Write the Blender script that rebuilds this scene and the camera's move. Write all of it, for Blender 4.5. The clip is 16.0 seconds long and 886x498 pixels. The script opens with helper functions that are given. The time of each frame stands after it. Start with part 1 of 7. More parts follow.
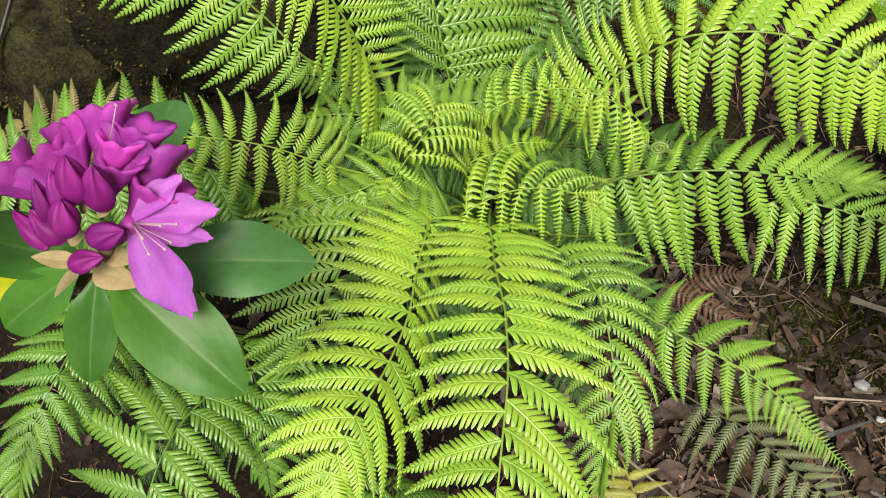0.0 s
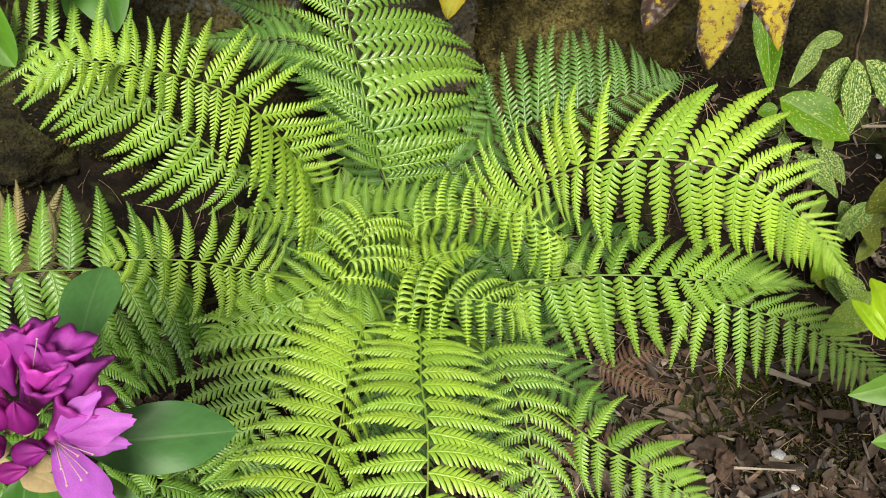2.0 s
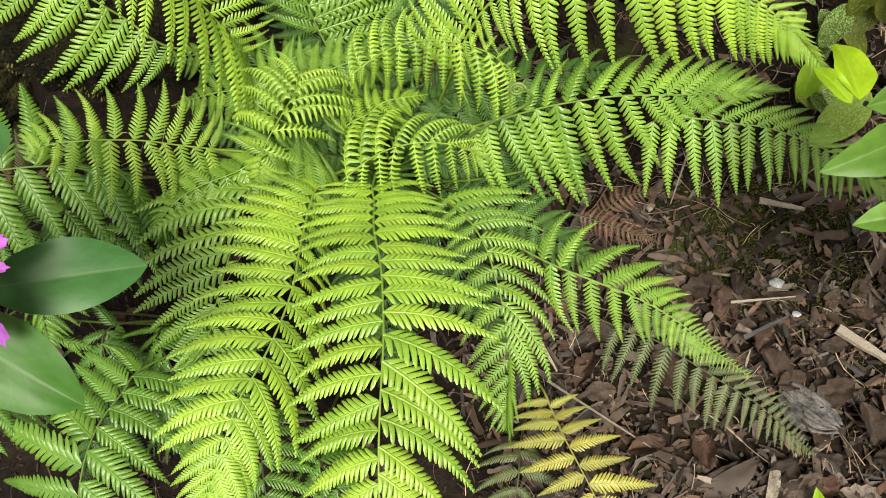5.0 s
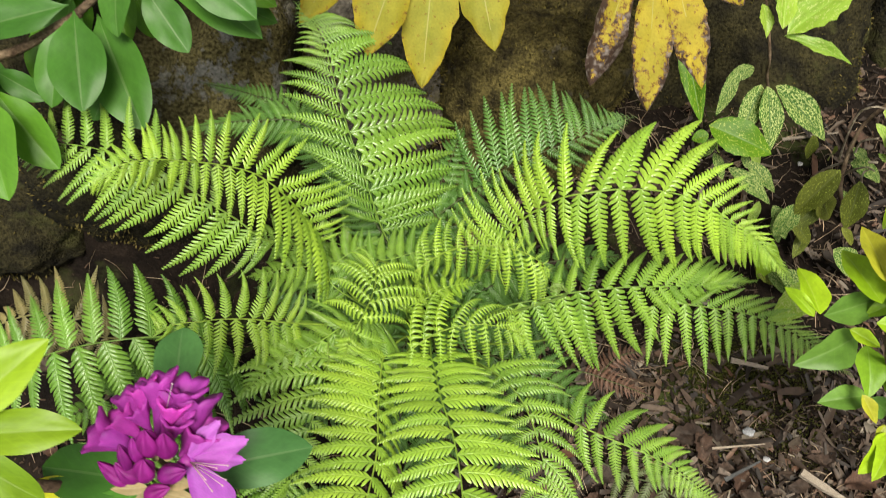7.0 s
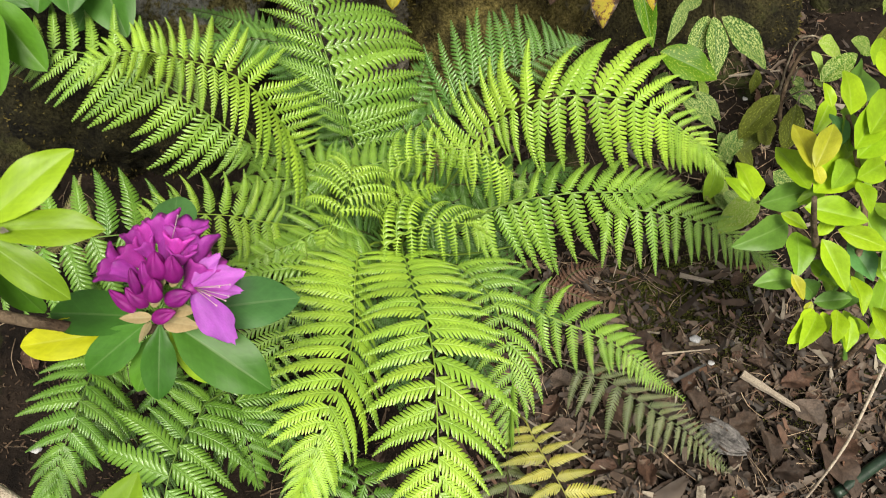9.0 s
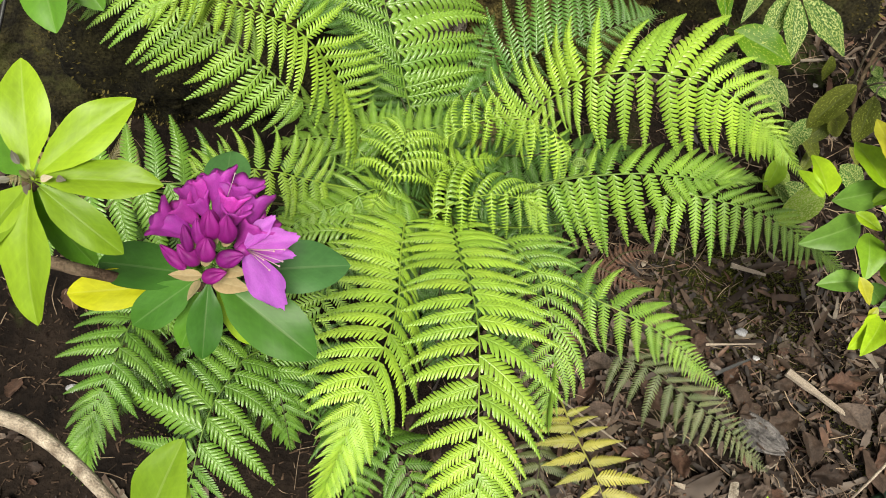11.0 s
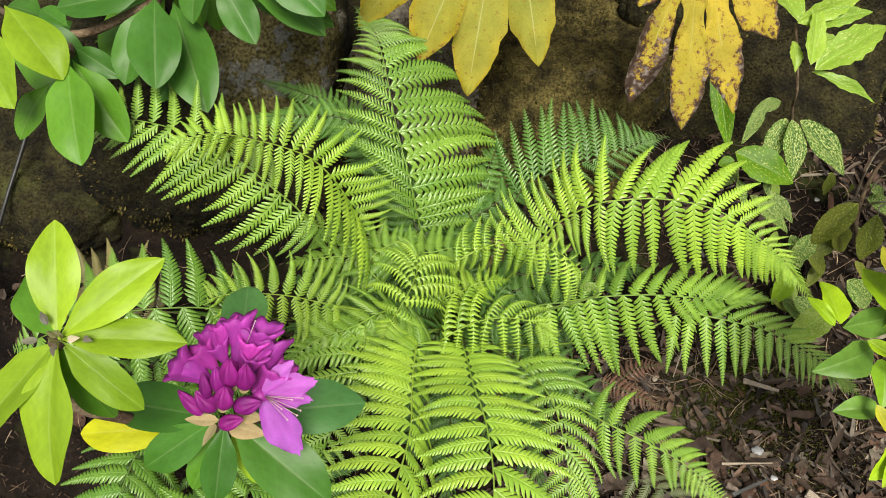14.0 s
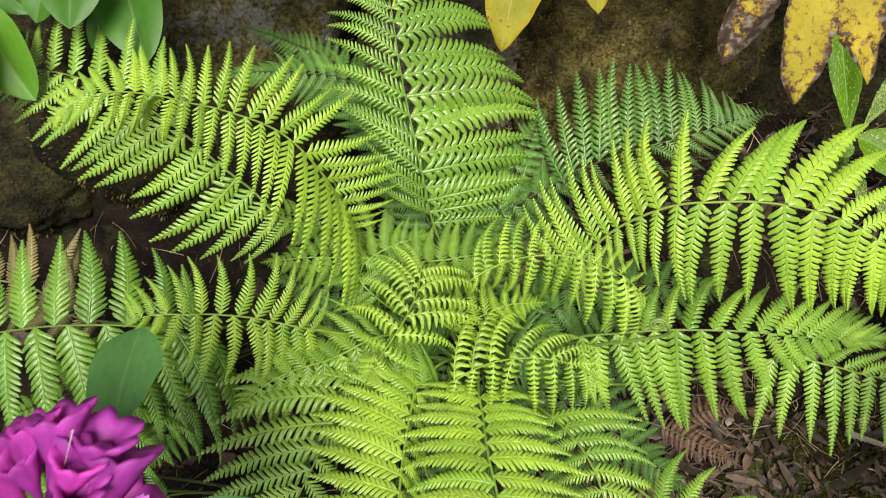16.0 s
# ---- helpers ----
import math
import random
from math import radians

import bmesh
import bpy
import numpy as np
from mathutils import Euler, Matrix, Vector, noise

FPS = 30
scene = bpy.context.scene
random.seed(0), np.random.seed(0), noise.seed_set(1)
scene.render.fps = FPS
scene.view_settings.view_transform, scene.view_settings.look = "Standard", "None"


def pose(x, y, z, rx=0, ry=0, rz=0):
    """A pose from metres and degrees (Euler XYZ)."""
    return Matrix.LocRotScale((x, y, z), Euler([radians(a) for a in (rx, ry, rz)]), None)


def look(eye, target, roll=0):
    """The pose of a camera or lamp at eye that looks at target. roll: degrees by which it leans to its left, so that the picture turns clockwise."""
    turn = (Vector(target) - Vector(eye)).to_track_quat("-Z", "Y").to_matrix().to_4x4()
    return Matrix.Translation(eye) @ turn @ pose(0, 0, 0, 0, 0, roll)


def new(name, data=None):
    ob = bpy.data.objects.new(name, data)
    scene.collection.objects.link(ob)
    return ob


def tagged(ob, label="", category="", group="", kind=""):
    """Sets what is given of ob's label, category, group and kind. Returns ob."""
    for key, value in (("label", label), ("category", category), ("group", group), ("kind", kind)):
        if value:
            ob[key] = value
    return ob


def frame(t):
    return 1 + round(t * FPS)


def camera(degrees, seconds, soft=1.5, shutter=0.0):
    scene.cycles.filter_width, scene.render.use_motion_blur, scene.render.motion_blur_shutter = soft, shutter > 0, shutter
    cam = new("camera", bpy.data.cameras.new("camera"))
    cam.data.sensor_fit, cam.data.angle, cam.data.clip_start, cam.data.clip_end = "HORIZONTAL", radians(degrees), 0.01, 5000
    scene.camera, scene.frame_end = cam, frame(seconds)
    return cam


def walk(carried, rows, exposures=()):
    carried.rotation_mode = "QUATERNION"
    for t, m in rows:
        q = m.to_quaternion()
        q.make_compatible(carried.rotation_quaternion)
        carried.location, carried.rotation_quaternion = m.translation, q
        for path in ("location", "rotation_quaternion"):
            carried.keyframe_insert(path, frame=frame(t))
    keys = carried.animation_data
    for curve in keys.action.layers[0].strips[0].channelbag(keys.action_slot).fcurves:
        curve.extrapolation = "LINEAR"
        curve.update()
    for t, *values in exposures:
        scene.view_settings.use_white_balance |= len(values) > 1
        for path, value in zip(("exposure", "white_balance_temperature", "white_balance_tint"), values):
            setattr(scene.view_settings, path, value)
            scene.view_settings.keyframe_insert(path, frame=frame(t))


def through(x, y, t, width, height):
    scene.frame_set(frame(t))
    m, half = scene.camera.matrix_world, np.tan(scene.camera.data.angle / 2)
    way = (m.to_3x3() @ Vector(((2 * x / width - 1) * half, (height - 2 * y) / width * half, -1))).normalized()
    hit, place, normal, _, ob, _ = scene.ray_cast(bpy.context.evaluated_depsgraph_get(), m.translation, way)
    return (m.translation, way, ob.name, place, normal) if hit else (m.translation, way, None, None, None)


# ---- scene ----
cam = camera(61.52, 16.0, soft=0.95, shutter=0.22)
PATH = [
    (0, (0.0661, -0.4411, 1.0794), (-0.0740, -0.0142, -0.0333), -9.12),
    (0.5, (0.0682, -0.4115, 1.1304), (-0.0808, 0.0132, 0.0181), -8.98),
    (1, (0.0843, -0.3446, 1.1614), (-0.0404, 0.0690, 0.0419), -7.49),
    (1.5, (0.0867, -0.3242, 1.1798), (-0.0160, 0.1054, 0.0640), -4.92),
    (2, (0.1002, -0.3335, 1.1678), (0.0067, 0.0954, 0.0509), -4.25),
    (2.5, (0.1120, -0.3427, 1.1567), (0.0148, 0.0661, 0.0327), -5.61),
    (3, (0.1105, -0.4120, 1.1083), (-0.0024, -0.0271, -0.0227), -8.93),
    (3.2, (0.1166, -0.4303, 1.0857), (-0.0028, -0.0611, -0.0499), -10.67),
    (5.3, (0.1827, -0.4068, 1.0905), (0.0579, -0.0759, -0.0562), -20.27),
    (5.5, (0.1818, -0.4067, 1.0949), (0.0551, -0.0577, -0.0462), -19.67),
    (6, (0.1512, -0.4076, 1.1480), (0.0292, -0.0038, 0.0246), -16.33),
    (6.5, (0.1368, -0.3931, 1.2515), (0.0479, 0.0525, 0.1408), -10.54),
    (7, (0.0600, -0.3942, 1.3024), (0.0252, 0.0979, 0.2085), -3.01),
    (7.5, (0.0046, -0.4428, 1.3683), (-0.0054, 0.1507, 0.3254), 0.71),
    (8, (0.0151, -0.5020, 1.3927), (0.0195, 0.1013, 0.3553), 2.49),
    (8.5, (0.0230, -0.5167, 1.3869), (0.0327, 0.0153, 0.3113), 1.93),
    (9, (0.0495, -0.5314, 1.3225), (0.0771, -0.0612, 0.2188), 3.65),
    (9.5, (0.0655, -0.5098, 1.3041), (0.0956, -0.0805, 0.1839), 4.25),
    (10, (0.0528, -0.4999, 1.3146), (0.0684, -0.0837, 0.1893), 3.66),
    (10.2, (0.0459, -0.5113, 1.3120), (0.0536, -0.0979, 0.1854), 3.48),
    (12.3, (0.0042, -0.5011, 1.2910), (-0.0313, -0.0867, 0.1654), 1.40),
    (12.5, (0.0057, -0.4987, 1.2921), (-0.0303, -0.0732, 0.1706), 1.30),
    (13, (0.0136, -0.4890, 1.2956), (-0.0207, -0.0239, 0.1900), 1.26),
    (13.5, (0.0067, -0.4723, 1.3182), (-0.0285, 0.0394, 0.2333), 1.13),
    (14, (0.0074, -0.4719, 1.3249), (-0.0277, 0.0721, 0.2559), 1.37),
    (14.5, (0.0078, -0.4736, 1.3225), (-0.0327, 0.0757, 0.2563), 1.51),
    (15, (0.0292, -0.4597, 1.2893), (-0.0212, 0.0707, 0.2140), 1.24),
    (15.5, (0.0107, -0.3879, 1.1546), (-0.0649, 0.1113, 0.0659), -0.89),
    (16, (0.0260, -0.3006, 1.0926), (-0.0740, 0.1883, 0.0013), -3.54),
]
walk(cam, [(t, look(eye, target, roll)) for t, eye, target, roll in PATH])

# ---- light ----
world = bpy.data.worlds.new("overcast_sky")
scene.world = world
world.use_nodes = True
wn = world.node_tree.nodes
sky = wn.new("ShaderNodeTexSky")
sky.sky_type = "NISHITA"
sky.sun_disc = False
sky.sun_elevation, sky.sun_rotation = radians(58), radians(200)
sky.air_density, sky.dust_density = 1.0, 3.0
wn["Background"].inputs["Strength"].default_value = 0.072
cloud = wn.new("ShaderNodeHueSaturation")
cloud.inputs["Saturation"].default_value = 0.06
world.node_tree.links.new(sky.outputs[0], cloud.inputs["Color"])
world.node_tree.links.new(cloud.outputs[0], wn["Background"].inputs["Color"])
sun_data = bpy.data.lights.new("sun", "SUN")
sun_data.energy, sun_data.angle, sun_data.color = 3.75, radians(24), (1.0, 0.955, 0.80)
sun = new("sun", sun_data)
sun.matrix_basis = look((0.5, -1.2, 4.0), (0.0, 0.2, 0.0))
scene.view_settings.exposure = 0.73


# ---- materials ----
def material(name):
    m = bpy.data.materials.new(name)
    m.use_nodes = True
    n, l = m.node_tree.nodes, m.node_tree.links
    return m, n, l, n["Principled BSDF"]


def noise_node(n, l, scale, detail=4.0, coords="Object", rough=0.55):
    tc = n.new("ShaderNodeTexCoord")
    t = n.new("ShaderNodeTexNoise")
    t.inputs["Scale"].default_value, t.inputs["Detail"].default_value, t.inputs["Roughness"].default_value = scale, detail, rough
    l.new(tc.outputs[coords], t.inputs["Vector"])
    return t


def ramp(n, l, source, *stops):
    r = n.new("ShaderNodeValToRGB")
    els = r.color_ramp.elements
    while len(els) < len(stops):
        els.new(0.5)
    for e, (p, c) in zip(els, stops):
        e.position, e.color = p, (*c, 1) if len(c) == 3 else c
    l.new(source, r.inputs[0])
    return r


def mix(n, l, a, b, fac, kind="MIX"):
    m = n.new("ShaderNodeMix")
    m.data_type, m.blend_type = "RGBA", kind
    for socket, v in ((m.inputs[0], fac), (m.inputs[6], a), (m.inputs[7], b)):
        if isinstance(v, (int, float)):
            socket.default_value = v
        elif isinstance(v, tuple):
            socket.default_value = (*v, 1)
        else:
            l.new(v, socket)
    return m.outputs[2]


def bump(n, l, p, height, strength, distance=0.01):
    b = n.new("ShaderNodeBump")
    b.inputs["Strength"].default_value, b.inputs["Distance"].default_value = strength, distance
    l.new(height, b.inputs["Height"])
    l.new(b.outputs[0], p.inputs["Normal"])


def foliage(name, rough=0.45, through=0.3, spots=None, grain=9.0, vein=0.0, worn=0.0, ribs=0, gloss=0.4, pale=0.0):
    """Leaf surface: the tint of each piece, uneven at two scales, with light passing through."""
    m, n, l, p = material(name)
    info = n.new("ShaderNodeObjectInfo")
    broad = noise_node(n, l, grain * 0.35, 2.0)
    fine = noise_node(n, l, grain * 5, 4.0)
    tone = ramp(n, l, broad.outputs[0], (0.3, (0.78, 0.8, 0.75)), (0.7, (1.18, 1.12, 1.1)))
    tone2 = ramp(n, l, fine.outputs[0], (0.3, (0.88, 0.88, 0.88)), (0.7, (1.1, 1.1, 1.1)))
    rnd = ramp(n, l, info.outputs["Random"], (0.0, (0.82, 0.86, 0.85)), (1.0, (1.18, 1.1, 1.05)))
    c = mix(n, l, info.outputs["Color"], tone.outputs[0], 1.0, "MULTIPLY")
    c = mix(n, l, c, tone2.outputs[0], 1.0, "MULTIPLY")
    c = mix(n, l, c, rnd.outputs[0], 1.0, "MULTIPLY")
    if pale:
        place = n.new("ShaderNodeTexCoord")
        axes = n.new("ShaderNodeSeparateXYZ")
        l.new(place.outputs["Object"], axes.inputs[0])
        lip = ramp(n, l, axes.outputs["X"], (0.35, (0, 0, 0)), (1.0, (pale,) * 3))
        c = mix(n, l, c, mix(n, l, c, (1.6, 2.6, 1.7), 1.0, "MULTIPLY"), lip.outputs[0])
    if vein:
        c = mix(n, l, c, (0.55, 0.6, 0.3), vein)
    if spots:
        scale, low, high, colour = spots
        s = noise_node(n, l, scale, 6.0 if worn else 3.0, rough=0.75 if worn else 0.7)
        level = s.outputs[0]
        if worn:
            wear = n.new("ShaderNodeAttribute")
            wear.attribute_name = "wear"
            sum_ = n.new("ShaderNodeMath")
            sum_.operation = "MULTIPLY_ADD"
            sum_.inputs[1].default_value = worn
            l.new(wear.outputs["Fac"], sum_.inputs[0])
            l.new(level, sum_.inputs[2])
            level = sum_.outputs[0]
        if 0 < worn < 0.15:
            aged = ramp(n, l, wear.outputs["Fac"], (0.0, (0.9, 1.05, 1.3)), (0.5, (1.1, 1.0, 0.4)))
            c = mix(n, l, c, aged.outputs[0], 1.0, "MULTIPLY")
        if worn:
            rust = ramp(n, l, level, (low - 0.05, (0, 0, 0)), (low + 0.01, (1, 1, 1)))
            c = mix(n, l, c, (0.22, 0.11, 0.012), rust.outputs[0])
        f = ramp(n, l, level, (low, (0, 0, 0)), (high, (1, 1, 1)))
        if worn > 0.15:
            ash = noise_node(n, l, 90.0, 4.0)
            colour = ramp(n, l, ash.outputs[0], (0.5, colour), (0.72, (0.26, 0.22, 0.20))).outputs[0]
        c = mix(n, l, c, colour, f.outputs[0])
    l.new(c, p.inputs["Base Color"])
    p.inputs["Roughness"].default_value = rough
    p.inputs["Specular IOR Level"].default_value = gloss
    height = fine.outputs[0]
    if ribs:
        where = n.new("ShaderNodeTexCoord")
        xyz = n.new("ShaderNodeSeparateXYZ")
        l.new(where.outputs["Object"], xyz.inputs[0])
        steps = []
        for op, value in (("ABSOLUTE", 0), ("MULTIPLY", -0.5), ("ADD", 0), ("ADD", 0), ("MULTIPLY", ribs * 6.28), ("SINE", 0)):
            s = n.new("ShaderNodeMath")
            s.operation = op
            s.inputs[1].default_value = value
            l.new(steps[-1].outputs[0] if steps else xyz.outputs["Y"], s.inputs[0])
            steps.append(s)
        l.new(xyz.outputs["X"], steps[2].inputs[1])
        wobble = n.new("ShaderNodeMath")
        wobble.operation = "MULTIPLY"
        wobble.inputs[1].default_value = 0.09
        l.new(broad.outputs[0], wobble.inputs[0])
        l.new(wobble.outputs[0], steps[3].inputs[1])
        lines = ramp(n, l, steps[-1].outputs[0], (0.72, (0, 0, 0)), (1.0, (1, 1, 1)))
        c = mix(n, l, c, mix(n, l, c, (1.05, 1.045, 1.03), 1.0, "MULTIPLY"), lines.outputs[0])
        l.new(c, p.inputs["Base Color"])
        both = n.new("ShaderNodeMath")
        both.operation = "MULTIPLY_ADD"
        both.inputs[1].default_value = -0.1
        l.new(lines.outputs[0], both.inputs[0])
        l.new(height, both.inputs[2])
        height = both.outputs[0]
    bump(n, l, p, height, 0.1 if ribs else 0.25, 0.002)
    tr = n.new("ShaderNodeBsdfTranslucent")
    warm = mix(n, l, c, (1.25, 1.15, 0.55), 1.0, "MULTIPLY")
    l.new(warm, tr.inputs["Color"])
    add = n.new("ShaderNodeMixShader")
    add.inputs[0].default_value = through
    l.new(p.outputs[0], add.inputs[1])
    l.new(tr.outputs[0], add.inputs[2])
    l.new(add.outputs[0], n["Material Output"].inputs["Surface"])
    return m


def surface(name, dark, light, scale, rough=0.8, relief=0.4, fine_scale=None, third=None, island=False, harsh=0.0):
    m, n, l, p = material(name)
    a = noise_node(n, l, scale, 6.0)
    b = noise_node(n, l, fine_scale or scale * 7, 5.0)
    r = ramp(n, l, a.outputs[0], (0.35, dark), (0.65, light))
    low, high = 0.6 - 0.4 * harsh, 1.3 + 0.7 * harsh
    g = ramp(n, l, b.outputs[0], (0.3 + 0.08 * harsh, (low,) * 3), (0.7 - 0.05 * harsh, (high,) * 3))
    c = mix(n, l, r.outputs[0], g.outputs[0], 1.0, "MULTIPLY")
    info = n.new("ShaderNodeNewGeometry" if island else "ShaderNodeObjectInfo")
    v = ramp(n, l, info.outputs["Random Per Island" if island else "Random"], (0.0, (0.4, 0.4, 0.4) if island else (0.75, 0.75, 0.75)), (1.0, (1.9, 1.8, 1.7) if island else (1.25, 1.2, 1.15)))
    c = mix(n, l, c, v.outputs[0], 1.0, "MULTIPLY")
    if third:
        low, high, colour, s3 = third
        d = noise_node(n, l, s3, 5.0, rough=0.65)
        f = ramp(n, l, d.outputs[0], (low, (0, 0, 0)), (high, (1, 1, 1)))
        c = mix(n, l, c, colour, f.outputs[0])
    l.new(c, p.inputs["Base Color"])
    p.inputs["Roughness"].default_value = rough
    p.inputs["Specular IOR Level"].default_value = 0.5 if rough < 0.7 else 0.12
    bump(n, l, p, b.outputs[0], relief, 0.01)
    return m


fern_leaf = foliage("fern_leaf", 0.3, 0.10, grain=14.0, gloss=0.6)
fern_stalk = foliage("fern_stalk", 0.5, 0.1)
broad_leaf = foliage("broad_leaf", 0.42, 0.2, grain=2.0, ribs=9, gloss=0.25)
broad_vein = foliage("broad_vein", 0.5, 0.2, grain=2.0, vein=0.05)
laurel_leaf = foliage("laurel_leaf", 0.45, 0.3, spots=(22.0, 0.56, 0.62, (0.42, 0.50, 0.16)), grain=2.5, ribs=7)
spotted_leaf = foliage("spotted_leaf", 0.55, 0.25, spots=(30.0, 0.50, 0.56, (0.40, 0.46, 0.17)), grain=2.5, gloss=0.12)
freckled_leaf = foliage("freckled_leaf", 0.45, 0.25, spots=(26.0, 0.575, 0.62, (0.30, 0.36, 0.06)), grain=2.5, gloss=0.2)
faded_leaf = foliage("faded_leaf", 0.75, 0.3, spots=(120.0, 0.655, 0.70, (0.07, 0.042, 0.008)), grain=60.0, worn=0.12)
faded_vein = foliage("faded_vein", 0.6, 0.3, grain=6.0, vein=0.2)
blotched_leaf = foliage("blotched_leaf", 0.75, 0.25, spots=(95.0, 0.635, 0.69, (0.045, 0.024, 0.015)), grain=60.0, worn=0.28)
petal_skin = foliage("petal_skin", 0.5, 0.35, grain=6.0, pale=0.3)
bark = surface("bark", (0.07, 0.045, 0.03), (0.2, 0.15, 0.1), 30, 0.85, 0.6)
pale_bark = surface("pale_bark", (0.16, 0.13, 0.1), (0.42, 0.37, 0.3), 60, 0.8, 0.6)
soil = surface("soil", (0.0035, 0.0025, 0.002), (0.017, 0.012, 0.009), 9, 0.95, 1.0, 90, (0.56, 0.68, (0.035, 0.042, 0.012), 3.2))
crumb = surface("crumb", (0.012, 0.008, 0.006), (0.07, 0.048, 0.034), 25, 0.9, 0.5, island=True)
moss_rock = surface("moss_rock", (0.018, 0.015, 0.007), (0.095, 0.080, 0.028), 26, 0.97, 1.0, 190, (0.60, 0.68, (0.12, 0.11, 0.10), 4.2), harsh=0.5)
grey_rock = surface("grey_rock", (0.05, 0.045, 0.036), (0.125, 0.115, 0.10), 12, 0.9, 0.8, 120, (0.56, 0.68, (0.07, 0.062, 0.022), 7.0), harsh=0.35)
# moss_rock in a darker copy: shade on the stones put into its colour
shaded_rock = surface("shaded_rock", (0.010, 0.009, 0.006), (0.034, 0.030, 0.013), 22, 0.95, 1.0, 170, (0.57, 0.68, (0.06, 0.062, 0.02), 5.0), harsh=0.5)
def shaded_lichen_rock(name, centre, reach):
    """Stone with shade put into its dark base and a lit shoulder left paler: brown moss there, with crusts of grey
    lichen.
    """
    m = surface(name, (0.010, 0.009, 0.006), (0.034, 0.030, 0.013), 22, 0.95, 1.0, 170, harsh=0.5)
    n, l = m.node_tree.nodes, m.node_tree.links
    p = n["Principled BSDF"]
    base = p.inputs["Base Color"].links[0].from_socket
    where = n.new("ShaderNodeTexCoord")
    away = n.new("ShaderNodeVectorMath")
    away.operation = "DISTANCE"
    l.new(where.outputs["Object"], away.inputs[0])
    away.inputs[1].default_value = centre
    edge = noise_node(n, l, 9.0, 5.0, rough=0.65)
    ragged = n.new("ShaderNodeMath")
    ragged.operation = "MULTIPLY_ADD"
    ragged.inputs[1].default_value = 0.35
    l.new(edge.outputs[0], ragged.inputs[0])
    l.new(away.outputs["Value"], ragged.inputs[2])
    zone = ramp(n, l, ragged.outputs[0], (reach * 0.9 + 0.12, (1, 1, 1)), (reach * 1.3 + 0.2, (0, 0, 0)))
    fine = noise_node(n, l, 150.0, 5.0)
    moss = ramp(n, l, fine.outputs[0], (0.36, (0.04, 0.033, 0.014)), (0.66, (0.20, 0.17, 0.07)))
    c = mix(n, l, base, moss.outputs[0], zone.outputs[0])
    crust = noise_node(n, l, 13.0, 6.0, rough=0.7)
    grain = ramp(n, l, fine.outputs[0], (0.3, (0.12, 0.115, 0.105)), (0.7, (0.27, 0.26, 0.245)))
    spots = ramp(n, l, crust.outputs[0], (0.53, (0, 0, 0)), (0.58, (1, 1, 1)))
    c = mix(n, l, c, grain.outputs[0], mix(n, l, zone.outputs[0], spots.outputs[0], 1.0, "MULTIPLY"))
    l.new(c, p.inputs["Base Color"])
    return m


shoulder_rock = shaded_lichen_rock("shoulder_rock", (0.17, 0.04, 0.18), 0.13)
m_, n_, l_, p_ = material("dry_leaf")
i_ = n_.new("ShaderNodeObjectInfo")
hue_ = ramp(n_, l_, i_.outputs["Random"], (0.0, (0.024, 0.015, 0.011)), (0.35, (0.05, 0.033, 0.024)), (0.6, (0.078, 0.043, 0.030)), (0.8, (0.062, 0.047, 0.038)), (0.93, (0.11, 0.08, 0.064)), (1.0, (0.18, 0.148, 0.125)))
v_ = noise_node(n_, l_, 3.0, 5.0)
w_ = noise_node(n_, l_, 16.0, 4.0)
tone_ = ramp(n_, l_, v_.outputs[0], (0.3, (0.55, 0.55, 0.55)), (0.7, (1.3, 1.25, 1.2)))
spot_ = ramp(n_, l_, w_.outputs[0], (0.35, (0.65, 0.65, 0.65)), (0.65, (1.15, 1.15, 1.15)))
c_ = mix(n_, l_, hue_.outputs[0], tone_.outputs[0], 1.0, "MULTIPLY")
l_.new(mix(n_, l_, c_, spot_.outputs[0], 1.0, "MULTIPLY"), p_.inputs["Base Color"])
p_.inputs["Roughness"].default_value = 0.7
p_.inputs["Specular IOR Level"].default_value = 0.25
bump(n_, l_, p_, w_.outputs[0], 0.3, 0.003)
dry_leaf = m_
m_, n_, l_, p_ = material("leaf_scrap")
g_ = n_.new("ShaderNodeNewGeometry")
scrap_tone = ramp(n_, l_, g_.outputs["Random Per Island"], (0.0, (0.012, 0.008, 0.006)), (0.35, (0.03, 0.019, 0.013)), (0.62, (0.068, 0.043, 0.029)), (0.78, (0.10, 0.073, 0.055)), (0.88, (0.11, 0.052, 0.03)), (0.96, (0.11, 0.088, 0.066)), (1.0, (0.24, 0.20, 0.155)))
v_ = noise_node(n_, l_, 70, 4.0)
grime = ramp(n_, l_, v_.outputs[0], (0.3, (0.6, 0.6, 0.6)), (0.7, (1.25, 1.25, 1.25)))
l_.new(mix(n_, l_, scrap_tone.outputs[0], grime.outputs[0], 1.0, "MULTIPLY"), p_.inputs["Base Color"])
p_.inputs["Roughness"].default_value = 0.6
p_.inputs["Specular IOR Level"].default_value = 0.35
leaf_scrap = m_
pale_wood = surface("pale_wood", (0.22, 0.18, 0.145), (0.46, 0.40, 0.33), 40, 0.75, 0.5)
straw = surface("straw", (0.07, 0.05, 0.035), (0.32, 0.25, 0.18), 12, 0.7, 0.2, island=True)
moss_tuft = surface("moss_tuft", (0.03, 0.035, 0.008), (0.10, 0.11, 0.022), 30, 0.9, 0.1, island=True)
stone_moss = surface("stone_moss", (0.034, 0.030, 0.009), (0.108, 0.090, 0.028), 9, 0.95, 0.1, island=True)
ash_leaf = surface("ash_leaf", (0.035, 0.034, 0.036), (0.19, 0.18, 0.18), 45, 0.8, 0.6)
